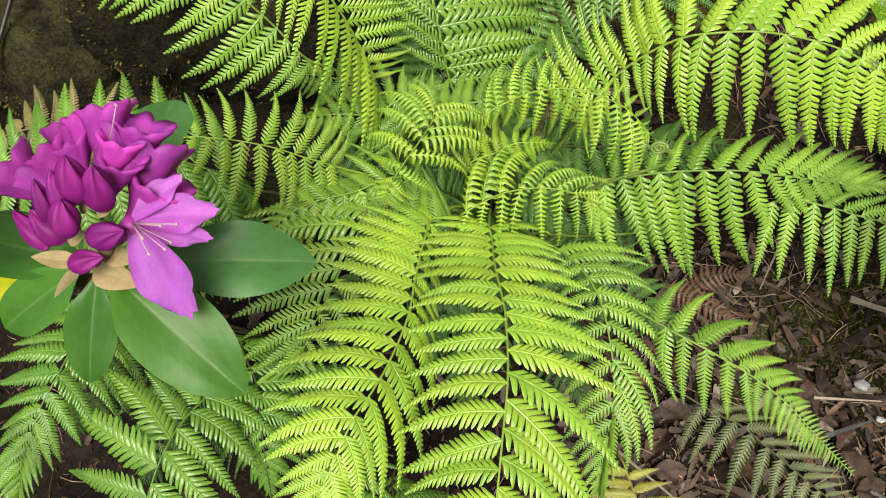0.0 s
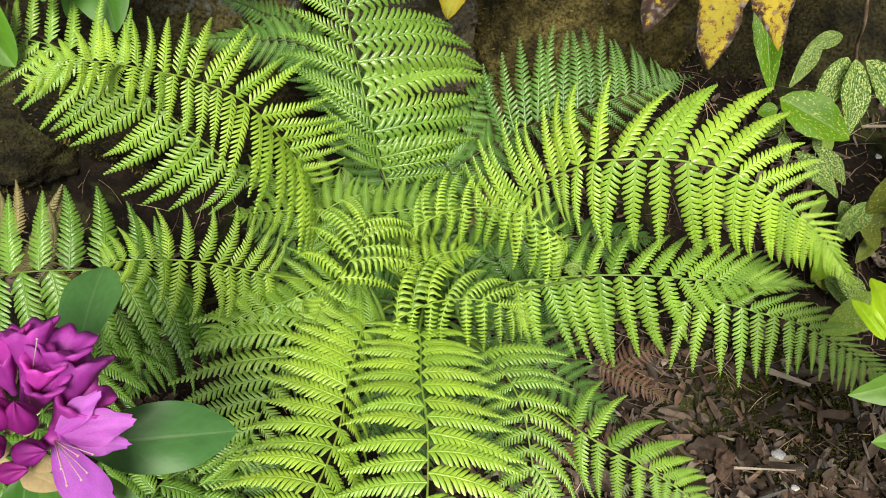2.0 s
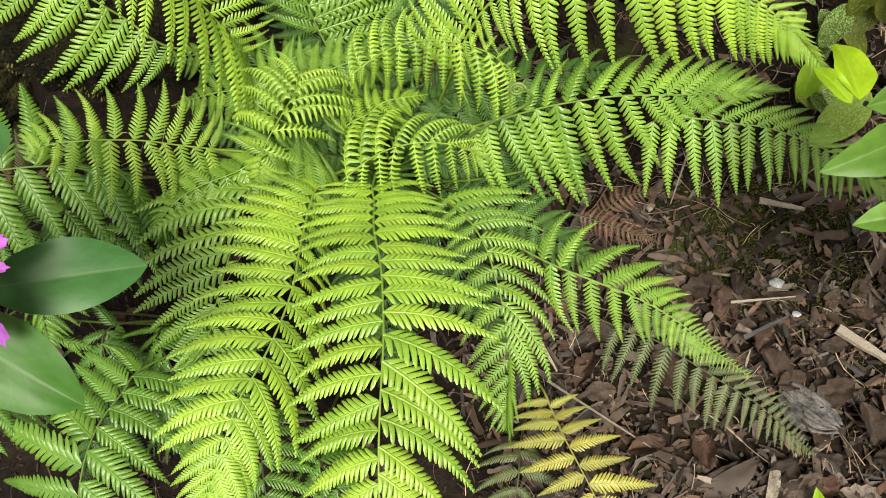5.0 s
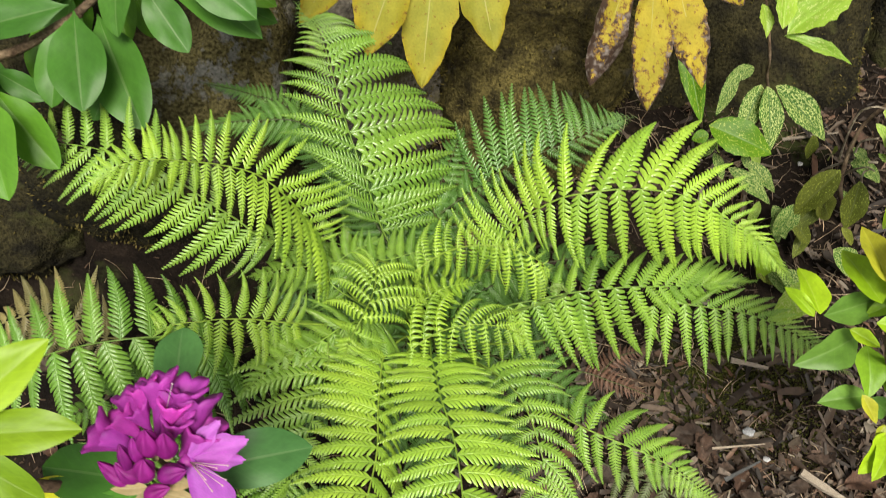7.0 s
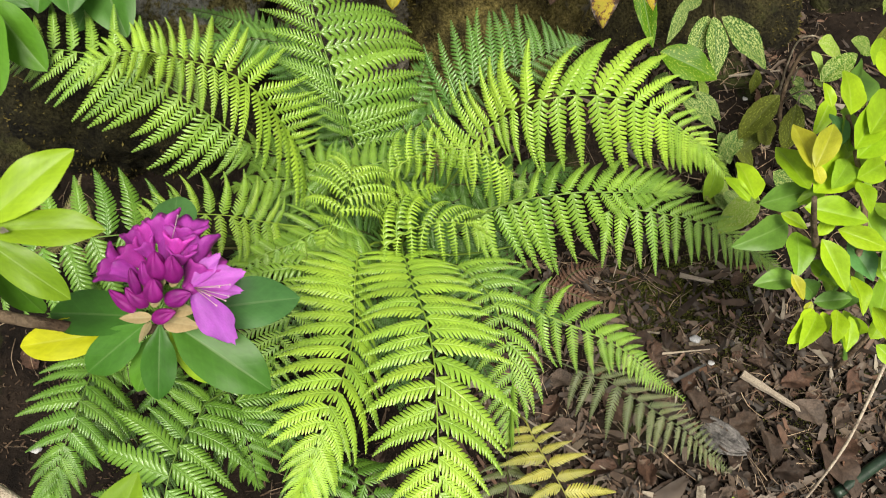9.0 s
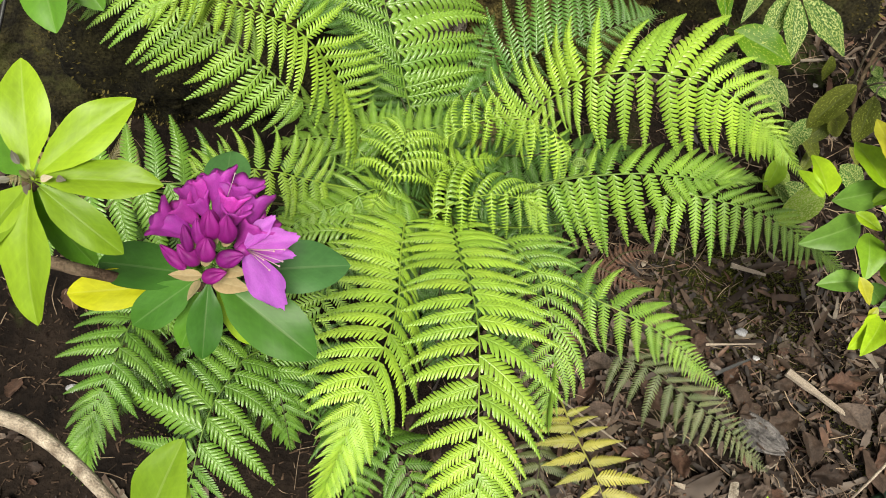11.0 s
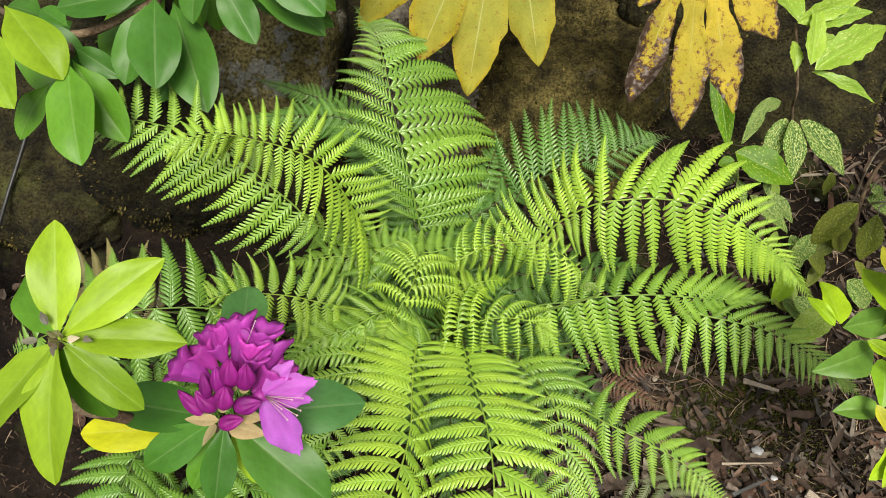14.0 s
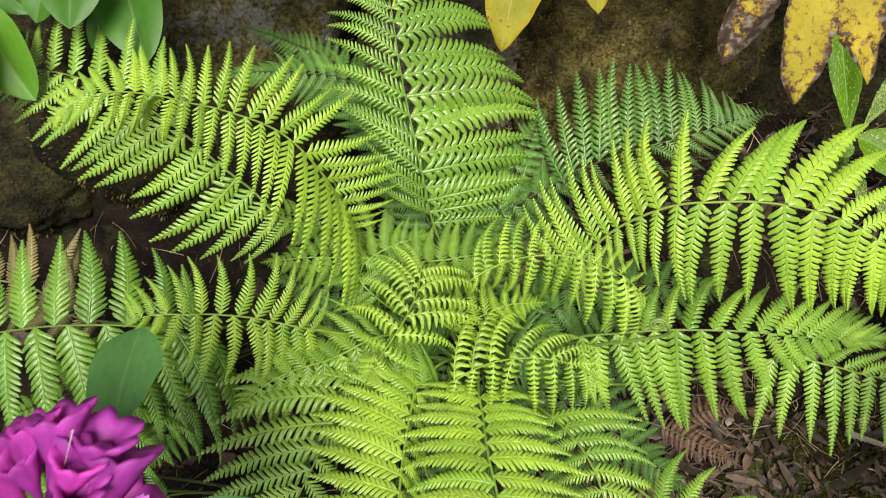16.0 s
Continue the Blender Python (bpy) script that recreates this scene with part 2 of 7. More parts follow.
white_scrap = surface("white_scrap", (0.24, 0.24, 0.26), (0.46, 0.46, 0.48), 60, 0.6, 0.3)
black_rubber = surface("black_rubber", (0.008, 0.008, 0.009), (0.02, 0.02, 0.022), 40, 0.5, 0.1)
green_hose = surface("green_hose", (0.006, 0.016, 0.009), (0.014, 0.03, 0.017), 40, 0.4, 0.1)


# ---- building blocks ----
def linked(name, mesh, parent=None, m=None, colour=None, label=""):
    ob = new(name, mesh)
    if m is not None:
        ob.matrix_basis = m
    if parent is not None:
        ob.parent = parent
        if parent.type == "EMPTY":
            ob.matrix_parent_inverse = Matrix.Translation(-parent.location)
    if colour:
        ob.color = (*colour, 1)
    if label:
        ob["label"] = label
    return ob


def mesh_of(name, verts, faces, *mats, slots=None, smooth=True):
    me = bpy.data.meshes.new(name)
    me.from_pydata(verts, [], faces)
    for x in mats:
        me.materials.append(x)
    if slots:
        me.polygons.foreach_set("material_index", slots)
    me.polygons.foreach_set("use_smooth", [smooth] * len(me.polygons))
    me.update()
    return me


def plant(name, base, label, category, group=""):
    ob = new(name)
    ob.location = base
    ob.empty_display_size = 0.05
    return tagged(ob, label, category, group)


def curve_points(pts, steps=8):
    """A smooth line through the points, evenly sampled, with its length at each sample."""
    p = [Vector(q) for q in pts]
    p = [2 * p[0] - p[1]] + p + [2 * p[-1] - p[-2]]
    line = []
    for i in range(1, len(p) - 2):
        a, b, c, d = p[i - 1 : i + 3]
        for k in range(steps):
            u = k / steps
            line.append(0.5 * (2 * b + (c - a) * u + (2 * a - 5 * b + 4 * c - d) * u * u + (3 * b - a - 3 * c + d) * u**3))
    line.append(p[-2])
    far = [0.0]
    for a, b in zip(line, line[1:]):
        far.append(far[-1] + (b - a).length)
    return line, far


def along(line, far, s):
    s = min(max(s, 0.0), far[-1] - 1e-6)
    i = max(k for k in range(len(far)) if far[k] <= s)
    i = min(i, len(line) - 2)
    u = (s - far[i]) / max(far[i + 1] - far[i], 1e-9)
    a, b = line[max(i - 1, 0)], line[min(i + 2, len(line) - 1)]
    return line[i].lerp(line[i + 1], u), (b - a).normalized()


def tube(pts, r0, r1, sides=6, steps=6, knots=0.0, seed=1):
    line, far = curve_points(pts, steps)
    rnd = random.Random(seed)
    verts, faces = [], []
    for i, p in enumerate(line):
        t = (line[min(i + 1, len(line) - 1)] - line[max(i - 1, 0)]).normalized()
        x = t.orthogonal().normalized() if i == 0 else (x - t * x.dot(t)).normalized()
        y = t.cross(x)
        r = (r0 + (r1 - r0) * far[i] / far[-1]) * (1 + knots * rnd.uniform(-1, 1))
        for k in range(sides):
            a = 2 * math.pi * k / sides
            verts.append(p + r * (math.cos(a) * x + math.sin(a) * y))
    for i in range(len(line) - 1):
        for k in range(sides):
            j = (k + 1) % sides
            faces.append((i * sides + k, i * sides + j, (i + 1) * sides + j, (i + 1) * sides + k))
    faces += [tuple(range(sides))[::-1], tuple(range(len(verts) - sides, len(verts)))]
    return verts, faces


# ---- fern ----
def pinna_mesh(seed, bend, sweep, count=19, half=0.13, slim=0.8, dip=0.05):
    """One leaflet of a frond, one unit long: a midrib with toothed lobes on both sides."""
    rnd = random.Random(seed)
    verts, faces = [], []
    xs = [1 - (1 - k / count) ** 1.12 for k in range(count + 1)]
    for k in range(count):
        x0, x1 = xs[k], xs[k + 1]
        w, mid = (x1 - x0), 0.5 * (x0 + x1)
        h = half * min(1.0, 0.78 + 2.2 * mid) * (1 - mid**1.5) + 0.005
        for side in (-1, 1):
            hh, f = h * rnd.uniform(0.88, 1.1), 0.72 * h
            tilt = rnd.uniform(-0.09, 0.09)
            shape = ((0, -0.5), (0.45, -0.49), (0.84, -0.42), (1.0, 0.02), (0.92, 0.34), (0.6, 0.46), (0, 0.5))
            first = len(verts)
            for u, v in shape:
                verts.append((mid + v * w * (slim + 0.12 - 0.2 * u) + f * u, side * (hh * u + 0.004), -dip * u * u * hh / half + tilt * u * h * v))
            verts.append((mid + 0.45 * f, side * 0.45 * hh, 0.024))
            c, m = first + len(shape), len(shape)
            for i in range(m - 1):
                t = (c, first + i, first + i + 1)
                faces.append(t if side > 0 else t[::-1])
            t = (c, first + m - 1, first)
            faces.append(t if side > 0 else t[::-1])
    first = len(verts)
    for k in range(7):
        x = k / 6
        r = 0.011 * (1 - x) + 0.002
        verts += [(x, -r, 0.002), (x, 0, r + 0.004), (x, r, 0.002)]
        if k:
            a = first + 3 * (k - 1)
            faces += [(a, a + 3, a + 4, a + 1), (a + 1, a + 4, a + 5, a + 2)]
    out = []
    for x, y, z in verts:
        out.append((x * (1 - 0.12 * abs(bend) * x), y + sweep * x * x, z - bend * x * x))
    return mesh_of("pinna", out, faces, fern_leaf)


PINNAE = [pinna_mesh(s, b, w) for s, b, w in ((1, 0.2, 0.22), (2, 0.3, 0.28), (3, 0.16, 0.16), (4, 0.4, 0.32), (5, 0.26, 0.14), (6, 0.34, 0.24))]
CURLED = [pinna_mesh(s, b, w, 17, 0.12, 0.66, 0.10) for s, b, w in ((7, 0.45, 0.16), (8, 0.6, 0.22), (9, 0.34, 0.1), (10, 0.52, 0.05))]
frond_rng = random.Random(11)
DOWN = Vector((0, 0.0, 1))


def frond(owner, tint, pts, normal, reach, droop, lean, bare, gap):
    """One frond: an arching stalk, bare at its foot, with leaflets that shorten to the tip and droop by side."""
    line, far = curve_points(pts)
    verts, faces = tube(pts, 0.0026, 0.0006, 5, 8)
    stalk_tint = tuple(1.05 * c + d for c, d in zip(tint, (0.03, 0.03, 0.01)))
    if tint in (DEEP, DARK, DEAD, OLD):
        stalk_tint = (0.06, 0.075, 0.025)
    rachis = linked("frond", mesh_of("frond", verts, faces, fern_stalk), owner, None, stalk_tint)
    n0 = Vector(normal).normalized()
    kind = CURLED if tint == FRESH else PINNAE
    total, s0 = far[-1], far[-1] * bare
    s = s0
    turn = 0
    while s < total - 0.003:
        u = (s - s0) / (total - s0)
        size = 0.72 + 0.28 * u / 0.28 if u < 0.28 else max(1 - ((u - 0.28) / 0.72) ** 1.7, 0.05)
        length = reach * size
        for side in (-1, 1):
            p, t = along(line, far, s + side * 0.08 * gap * length)
            n = (n0 - t * n0.dot(t)).normalized()
            b = t.cross(n) * side
            a = radians((lean[0] if side < 0 else lean[1]) + 38 * u**2.2 + frond_rng.uniform(-4, 4))
            d = radians((droop[0] if side < 0 else droop[1]) + frond_rng.uniform(-9, 9))
            roll = radians(frond_rng.uniform(-10, 10))
            x = ((b * math.cos(a) + t * math.sin(a)) * math.cos(d) - DOWN * math.sin(d)).normalized()
            z = n * math.cos(d) + b * math.sin(d)
            z = (z - x * z.dot(x)).normalized()
            y = z.cross(x)
            y, z = y * math.cos(roll) + z * math.sin(roll), z * math.cos(roll) - y * math.sin(roll)
            if (y.dot(t) < 0) == ((lean[0] if side < 0 else lean[1]) > -10):
                y = -y
            k = length * frond_rng.uniform(0.93, 1.05)
            wide = k * frond_rng.uniform(0.92, 1.08)
            m = Matrix(((x.x * k, y.x * wide, z.x * k, p.x), (x.y * k, y.y * wide, z.y * k, p.y), (x.z * k, y.z * wide, z.z * k, p.z), (0, 0, 0, 1)))
            j = frond_rng.uniform(0.88, 1.1)
            linked("pinna", kind[frond_rng.randrange(len(kind))], rachis, m, tuple(c * j for c in tint))
        s += max(gap * length, 0.0042)
    return rachis


def arched_pinna(seed, arch, sweep, count=19, half=0.12, slim=0.70, dip=0.045):
    """A leaflet whose tip lies straight out along x: it arches up and curves towards the frond's tip on the way."""
    me = pinna_mesh(seed, 0.0, 0.0, count, half, slim, dip)
    for v in me.vertices:
        x = v.co.x
        v.co.y -= sweep * x * (1 - x)
        v.co.z += arch * x * (1 - x)
    me.update()
    return me


ARCHED = [arched_pinna(s, a, w) for s, a, w in ((21, 0.30, 0.16), (22, 0.42, 0.24), (23, 0.22, 0.10), (24, 0.36, 0.20), (25, 0.28, 0.28))]
SLENDER = [arched_pinna(s, a, w, 18, 0.112, 0.66) for s, a, w in ((31, 0.36, -0.08), (32, 0.5, -0.2), (33, 0.3, 0.06), (34, 0.42, -0.14))]
RISEN = [arched_pinna(s, a, w, 20, 0.112, 0.64) for s, a, w in ((61, 0.5, -0.22), (62, 0.66, -0.34), (63, 0.42, -0.12), (64, 0.58, -0.28), (65, 0.72, -0.2))]
LANCE = [arched_pinna(s, a, w, 19, 0.104, 0.74) for s, a, w in ((71, 0.30, 0.08), (72, 0.38, 0.16), (73, 0.22, 0.03), (74, 0.34, 0.12))]
CRISP = [arched_pinna(s, a, w, 14, 0.125, 0.5, 0.20) for s, a, w in ((51, 0.75, 0.14), (52, 0.95, 0.24), (53, 0.6, 0.05), (54, 0.85, -0.1))]
BROAD = [arched_pinna(s, a, w, 19, 0.15, 0.84) for s, a, w in ((41, 0.28, 0.10), (42, 0.38, 0.2), (43, 0.22, 0.04), (44, 0.32, 0.14))]


def reach_at(rows, u):
    """The way from stalk to leaflet tip at a share u of the stalk, between the rows given."""
    if u <= rows[0][0]:
        return Vector(rows[0][1])
    for (a, p), (b, q) in zip(rows, rows[1:]):
        if u <= b:
            return Vector(p).lerp(Vector(q), (u - a) / (b - a))
    return Vector(rows[-1][1]) * max((1 - u) / max(1 - rows[-1][0], 1e-6), 0.12)


def spread_frond(owner, tint, pts, one, other, gap, kind=None):
    """One frond: an arching stalk, and on each side leaflets whose reach changes along it as the rows say."""
    line, far = curve_points(pts)
    verts, faces = tube(pts, 0.0022, 0.0006, 6, 8)
    stalk_tint = tuple(0.8 * c + d for c, d in zip(tint, (0.03, 0.02, 0.01)))
    if tint in (DARK, DEAD, OLD):
        stalk_tint = (0.06, 0.075, 0.025)
    rachis = linked("frond", mesh_of("frond", verts, faces, fern_stalk), owner, None, stalk_tint)
    kind = kind or ARCHED
    total = far[-1]
    gaps = gap if isinstance(gap, tuple) else (gap, gap)
    sides = [(rows, max(rows[0][0] - 0.02, 0.05) * total + 0.004 * k, gaps[k]) for k, rows in enumerate((one, other))]
    for rows, s, step in sides:
        while s < total - 0.002:
            reach = reach_at(rows, s / total)
            k = max(reach.length, 0.006)
            p, t = along(line, far, s)
            x = (reach / reach.length + t * frond_rng.uniform(-0.09, 0.09) + Vector((0, 0, frond_rng.uniform(-0.08, 0.08)))).normalized()
            z = x.cross(t).normalized()
            z = -z if z.z < 0 else z
            roll = radians(frond_rng.uniform(-12, 12))
            y = z.cross(x)
            y, z = y * math.cos(roll) + z * math.sin(roll), z * math.cos(roll) - y * math.sin(roll)
            y = -y if y.dot(t) < 0 else y
            k *= frond_rng.uniform(0.92, 1.06)
            wide = k * frond_rng.uniform(0.94, 1.08) * (1 if k > 0.03 else 1.25)
            m = Matrix(((x.x * k, y.x * wide, z.x * k, p.x), (x.y * k, y.y * wide, z.y * k, p.y), (x.z * k, y.z * wide, z.z * k, p.z + 0.001), (0, 0, 0, 1)))
            j = frond_rng.uniform(0.9, 1.1)
            linked("pinna", kind[frond_rng.randrange(len(kind))], rachis, m, tuple(c * j for c in tint))
            s += max(step * 0.5 * (reach_at(one, s / total).length + reach_at(other, s / total).length), 0.0055)
    return rachis


# ---- leaves ----
def blade_mesh(name, mats, point=1.6, base=0.8, fold=0.18, teeth=0.0, wave=0.0, seed=1, rows=12, full=0.75, neck=0.0):
    """A leaf one unit long and one unit wide: folded along its midrib, pointed, its margin slightly wavy or toothed."""
    rnd = random.Random(seed)
    cols = (-1, -0.62, -0.3, -0.045, 0.045, 0.3, 0.62, 1)
    verts, faces, slots = [], [], []
    ph = rnd.uniform(0, 6)
    for i in range(rows + 1):
        x = i / rows
        w = 0.5 * (math.sin(math.pi * x**base) ** full) * (1 - 0.25 * x**point) if 0 < i < rows else 0.012
        w *= min(x / neck, 1.0) ** 0.55 if neck and i else 1.0
        for c in cols:
            e = abs(c)
            ww = w * (1 + (teeth * (1 if i % 2 else -0.6) if e == 1 else 0))
            z = fold * w * e - 0.10 * w * e**3 + wave * math.sin(9 * x + ph + c) * e * w
            verts.append((x, c * ww, z))
    m = len(cols)
    for i in range(rows):
        for k in range(m - 1):
            a = i * m + k
            faces.append((a, a + m, a + m + 1, a + 1)[::-1])
            slots.append(1 if k == 3 else 0)
    return verts, faces, slots, mats


def bent(kind, bend):
    verts, faces, slots, mats = kind
    out = [(x * (1 - 0.3 * bend * bend), y, z + 4 * bend * x * (1 - x) * 0.5 - 0.02 * x) for x, y, z in verts]
    return mesh_of("leaf", out, faces, *mats, slots=slots)


RHODO = [bent(blade_mesh("leaf", (broad_leaf, broad_vein), 9.0, 1.2, 0.2, 0, 0.08, s, 22, 0.6, 0.3), b) for s, b in ((1, 0.10), (2, 0.16), (3, 0.05))]
LAUREL = [bent(blade_mesh("leaf", (laurel_leaf, broad_vein), 1.2, 0.85, 0.3, 0.10, 0.1, s), b) for s, b in ((4, 0.12), (5, 0.05))]
SPOT = [bent(blade_mesh("leaf", (spotted_leaf, broad_vein), 1.5, 0.9, 0.25, 0.03, 0.08, s, 14, 0.7), b) for s, b in ((6, 0.2), (7, 0.1))]
FRECKLED = [bent(blade_mesh("leaf", (freckled_leaf, broad_vein), 1.5, 0.9, 0.25, 0.03, 0.08, s, 14, 0.7), b) for s, b in ((6, 0.2), (7, 0.1))]
SHRUBK = [bent(blade_mesh("leaf", (broad_leaf, broad_vein), 1.4, 0.9, 0.4, 0.02, 0.12, s), b) for s, b in ((8, 0.14), (9, 0.22), (10, 0.06))]
leaf_rng = random.Random(5)


def leaf(owner, kind, tint, foot, tip, width, bend, up):
    p, q = Vector(foot), Vector(tip)
    x = (q - p)
    k = x.length
    x.normalize()
    z = Vector(up) + Vector((leaf_rng.uniform(-0.3, 0.3), leaf_rng.uniform(-0.3, 0.3), 0))
    z = (z - x * z.dot(x)).normalized()
    y = z.cross(x)
    w = k * width
    m = Matrix(((x.x * k, y.x * w, z.x * k * 0.8, p.x), (x.y * k, y.y * w, z.y * k * 0.8, p.y), (x.z * k, y.z * w, z.z * k * 0.8, p.z), (0, 0, 0, 1)))
    j = leaf_rng.uniform(0.9, 1.1)
    return linked("leaf", kind[leaf_rng.randrange(len(kind))], owner, m, tuple(c * j for c in tint))


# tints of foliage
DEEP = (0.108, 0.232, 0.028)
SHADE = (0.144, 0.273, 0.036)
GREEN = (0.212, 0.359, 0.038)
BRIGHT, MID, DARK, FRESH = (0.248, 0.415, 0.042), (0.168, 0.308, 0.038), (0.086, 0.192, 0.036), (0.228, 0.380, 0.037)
OLD, DEAD, DYING, YELLOW = (0.098, 0.125, 0.045), (0.12, 0.066, 0.046), (0.2, 0.18, 0.075), (0.28, 0.285, 0.05)
LIME, LEAFMID, LEAFDARK, LEAFBLUE, YOUNGYEL = (0.195, 0.325, 0.016), (0.088, 0.225, 0.019), (0.05, 0.15, 0.02), (0.075, 0.20, 0.06), (0.42, 0.46, 0.012)
LAURELNEW, LAURELOLD, LAURELMID, WILTED = (0.23, 0.38, 0.04), (0.05, 0.13, 0.018), (0.075, 0.18, 0.006), (0.12, 0.145, 0.025)
SHRUB, SHRUBDARK, OLIVE, COPPER = (0.245, 0.40, 0.013), (0.185, 0.335, 0.022), (0.10, 0.21, 0.035), (0.34, 0.36, 0.03)

# ---- ground ----
def ground_height(x, y):
    near = math.exp(-((x * x + y * y) / 6.0))
    h = 0.022 * noise.noise((x * 3.1, y * 3.1, 0.3)) + 0.010 * noise.noise((x * 11, y * 11, 2.0)) + 0.006 * noise.noise((x * 31, y * 31, 5.0))
    hollow = 0.22 * math.exp(-(((x + 0.74) / 0.36) ** 4 + ((y - 0.16) / 0.11) ** 2))
    return h * near - 0.004 - hollow


def build_ground():
    inner = [-1.35 + 2.7 * k / 150 for k in range(151)]
    outer = [1.6, 2.2, 3.2, 5, 9, 18, 40, 90, 200]
    xs = [-v for v in reversed(outer)] + inner + outer
    ys = xs
    verts = [(x, y, ground_height(x, y)) for y in ys for x in xs]
    m = len(xs)
    faces = [(r * m + c, r * m + c + 1, (r + 1) * m + c + 1, (r + 1) * m + c) for r in range(m - 1) for c in range(m - 1)]
    ob = linked("ground", mesh_of("ground", verts, faces, soil))
    return tagged(ob, "dark damp garden soil with patches of moss", "ground", kind="structure")


build_ground()


def boulder(place, size, seed, turn, tilt, label="mossy weathered stone of the garden bank"):
    """A worn block of stone, flattened on its sides, pitted and overgrown."""
    bm = bmesh.new()
    bmesh.ops.create_icosphere(bm, subdivisions=6 if seed < 7 else 5, radius=1.0)
    for v in bm.verts:
        c = v.co
        q = 4.0
        r = (abs(c.x) ** q + abs(c.y) ** q + abs(c.z) ** q) ** (-1 / q)
        c = c * r
        p = Vector((c.x * size[0], c.y * size[1], c.z * size[2]))
        s = p * 5 + Vector((seed * 7.1, seed * 3.3, 0))
        d = 0.05 * noise.noise(s) + 0.022 * noise.noise(s * 3.1) + 0.010 * noise.noise(s * 9) + 0.005 * noise.noise(s * 27)
        v.co = p + c.normalized() * d
    me = bpy.data.meshes.new("boulder")
    bm.to_mesh(me)
    bm.free()
    # boulders 1, 2, 5 and 6 carry shade in their stone colour
    me.materials.append(shoulder_rock if seed == 2 else shaded_rock if seed in (1, 5, 6) else grey_rock if seed == 3 else moss_rock)
    me.polygons.foreach_set("use_smooth", [True] * len(me.polygons))
    ob = new("boulder", me)
    ob.matrix_basis = pose(*place, tilt, 0, turn)
    tagged(ob, label, "boulder", "stones of the bank")
    rng = random.Random(seed)
    verts, faces = [], []
    for v in me.vertices:
        if seed > 5 or (v.co.y > 0.12 and seed < 5):
            continue
        for _ in range(rng.randint(1, 2) if noise.noise(v.co * 7 + Vector((seed, 0, 0))) + (0.3 if seed > 2 else 0.12) > rng.random() * 0.6 else 0):
            e = Vector((rng.gauss(0, 1), rng.gauss(0, 1), rng.gauss(0, 1))).normalized()
            p = v.co + e * 0.008
            p -= v.normal * ((p - v.co).dot(v.normal) + 0.002)
            h, w = rng.uniform(0.004, 0.010), rng.uniform(0.0011, 0.0024)
            side = v.normal.cross(e).normalized() * w
            tip = p + v.normal * h + e * 0.004
            mid = p.lerp(tip, 0.6)
            k = len(verts)
            verts += [p, mid + side, tip, mid - side]
            faces.append((k, k + 1, k + 2, k + 3))
    if faces:
        linked("moss", mesh_of("moss", verts, faces, stone_moss), ob)
    return ob


for place, size, seed, turn, tilt in (
    ((-1.05, 0.52, -0.10), (0.34, 0.34, 0.16), 1, 6, 10),
    ((-0.53, 0.50, 0.06), (0.26, 0.30, 0.19), 2, -4, 26),
    ((-0.14, 0.61, -0.03), (0.14, 0.27, 0.16), 3, 3, -16),
    ((0.19, 0.63, -0.03), (0.20, 0.27, 0.18), 4, -5, -20),
    ((0.62, 0.84, 0.04), (0.30, 0.34, 0.18), 5, -4, 40),
    ((1.22, 0.93, 0.05), (0.32, 0.34, 0.18), 6, -6, 40),
    ((-0.75, 1.12, 0.30), (0.40, 0.34, 0.22), 7, 4, 38),
    ((-0.02, 1.20, 0.30), (0.38, 0.34, 0.22), 8, -3, 38),
    ((0.68, 1.42, 0.38), (0.38, 0.32, 0.2), 9, -6, 38),
    ((1.35, 1.52, 0.4), (0.38, 0.34, 0.2), 10, -6, 38),
    ((-1.45, 1.05, 0.2), (0.38, 0.34, 0.22), 11, 8, 38),
):
    boulder(place, size, seed, turn, tilt)

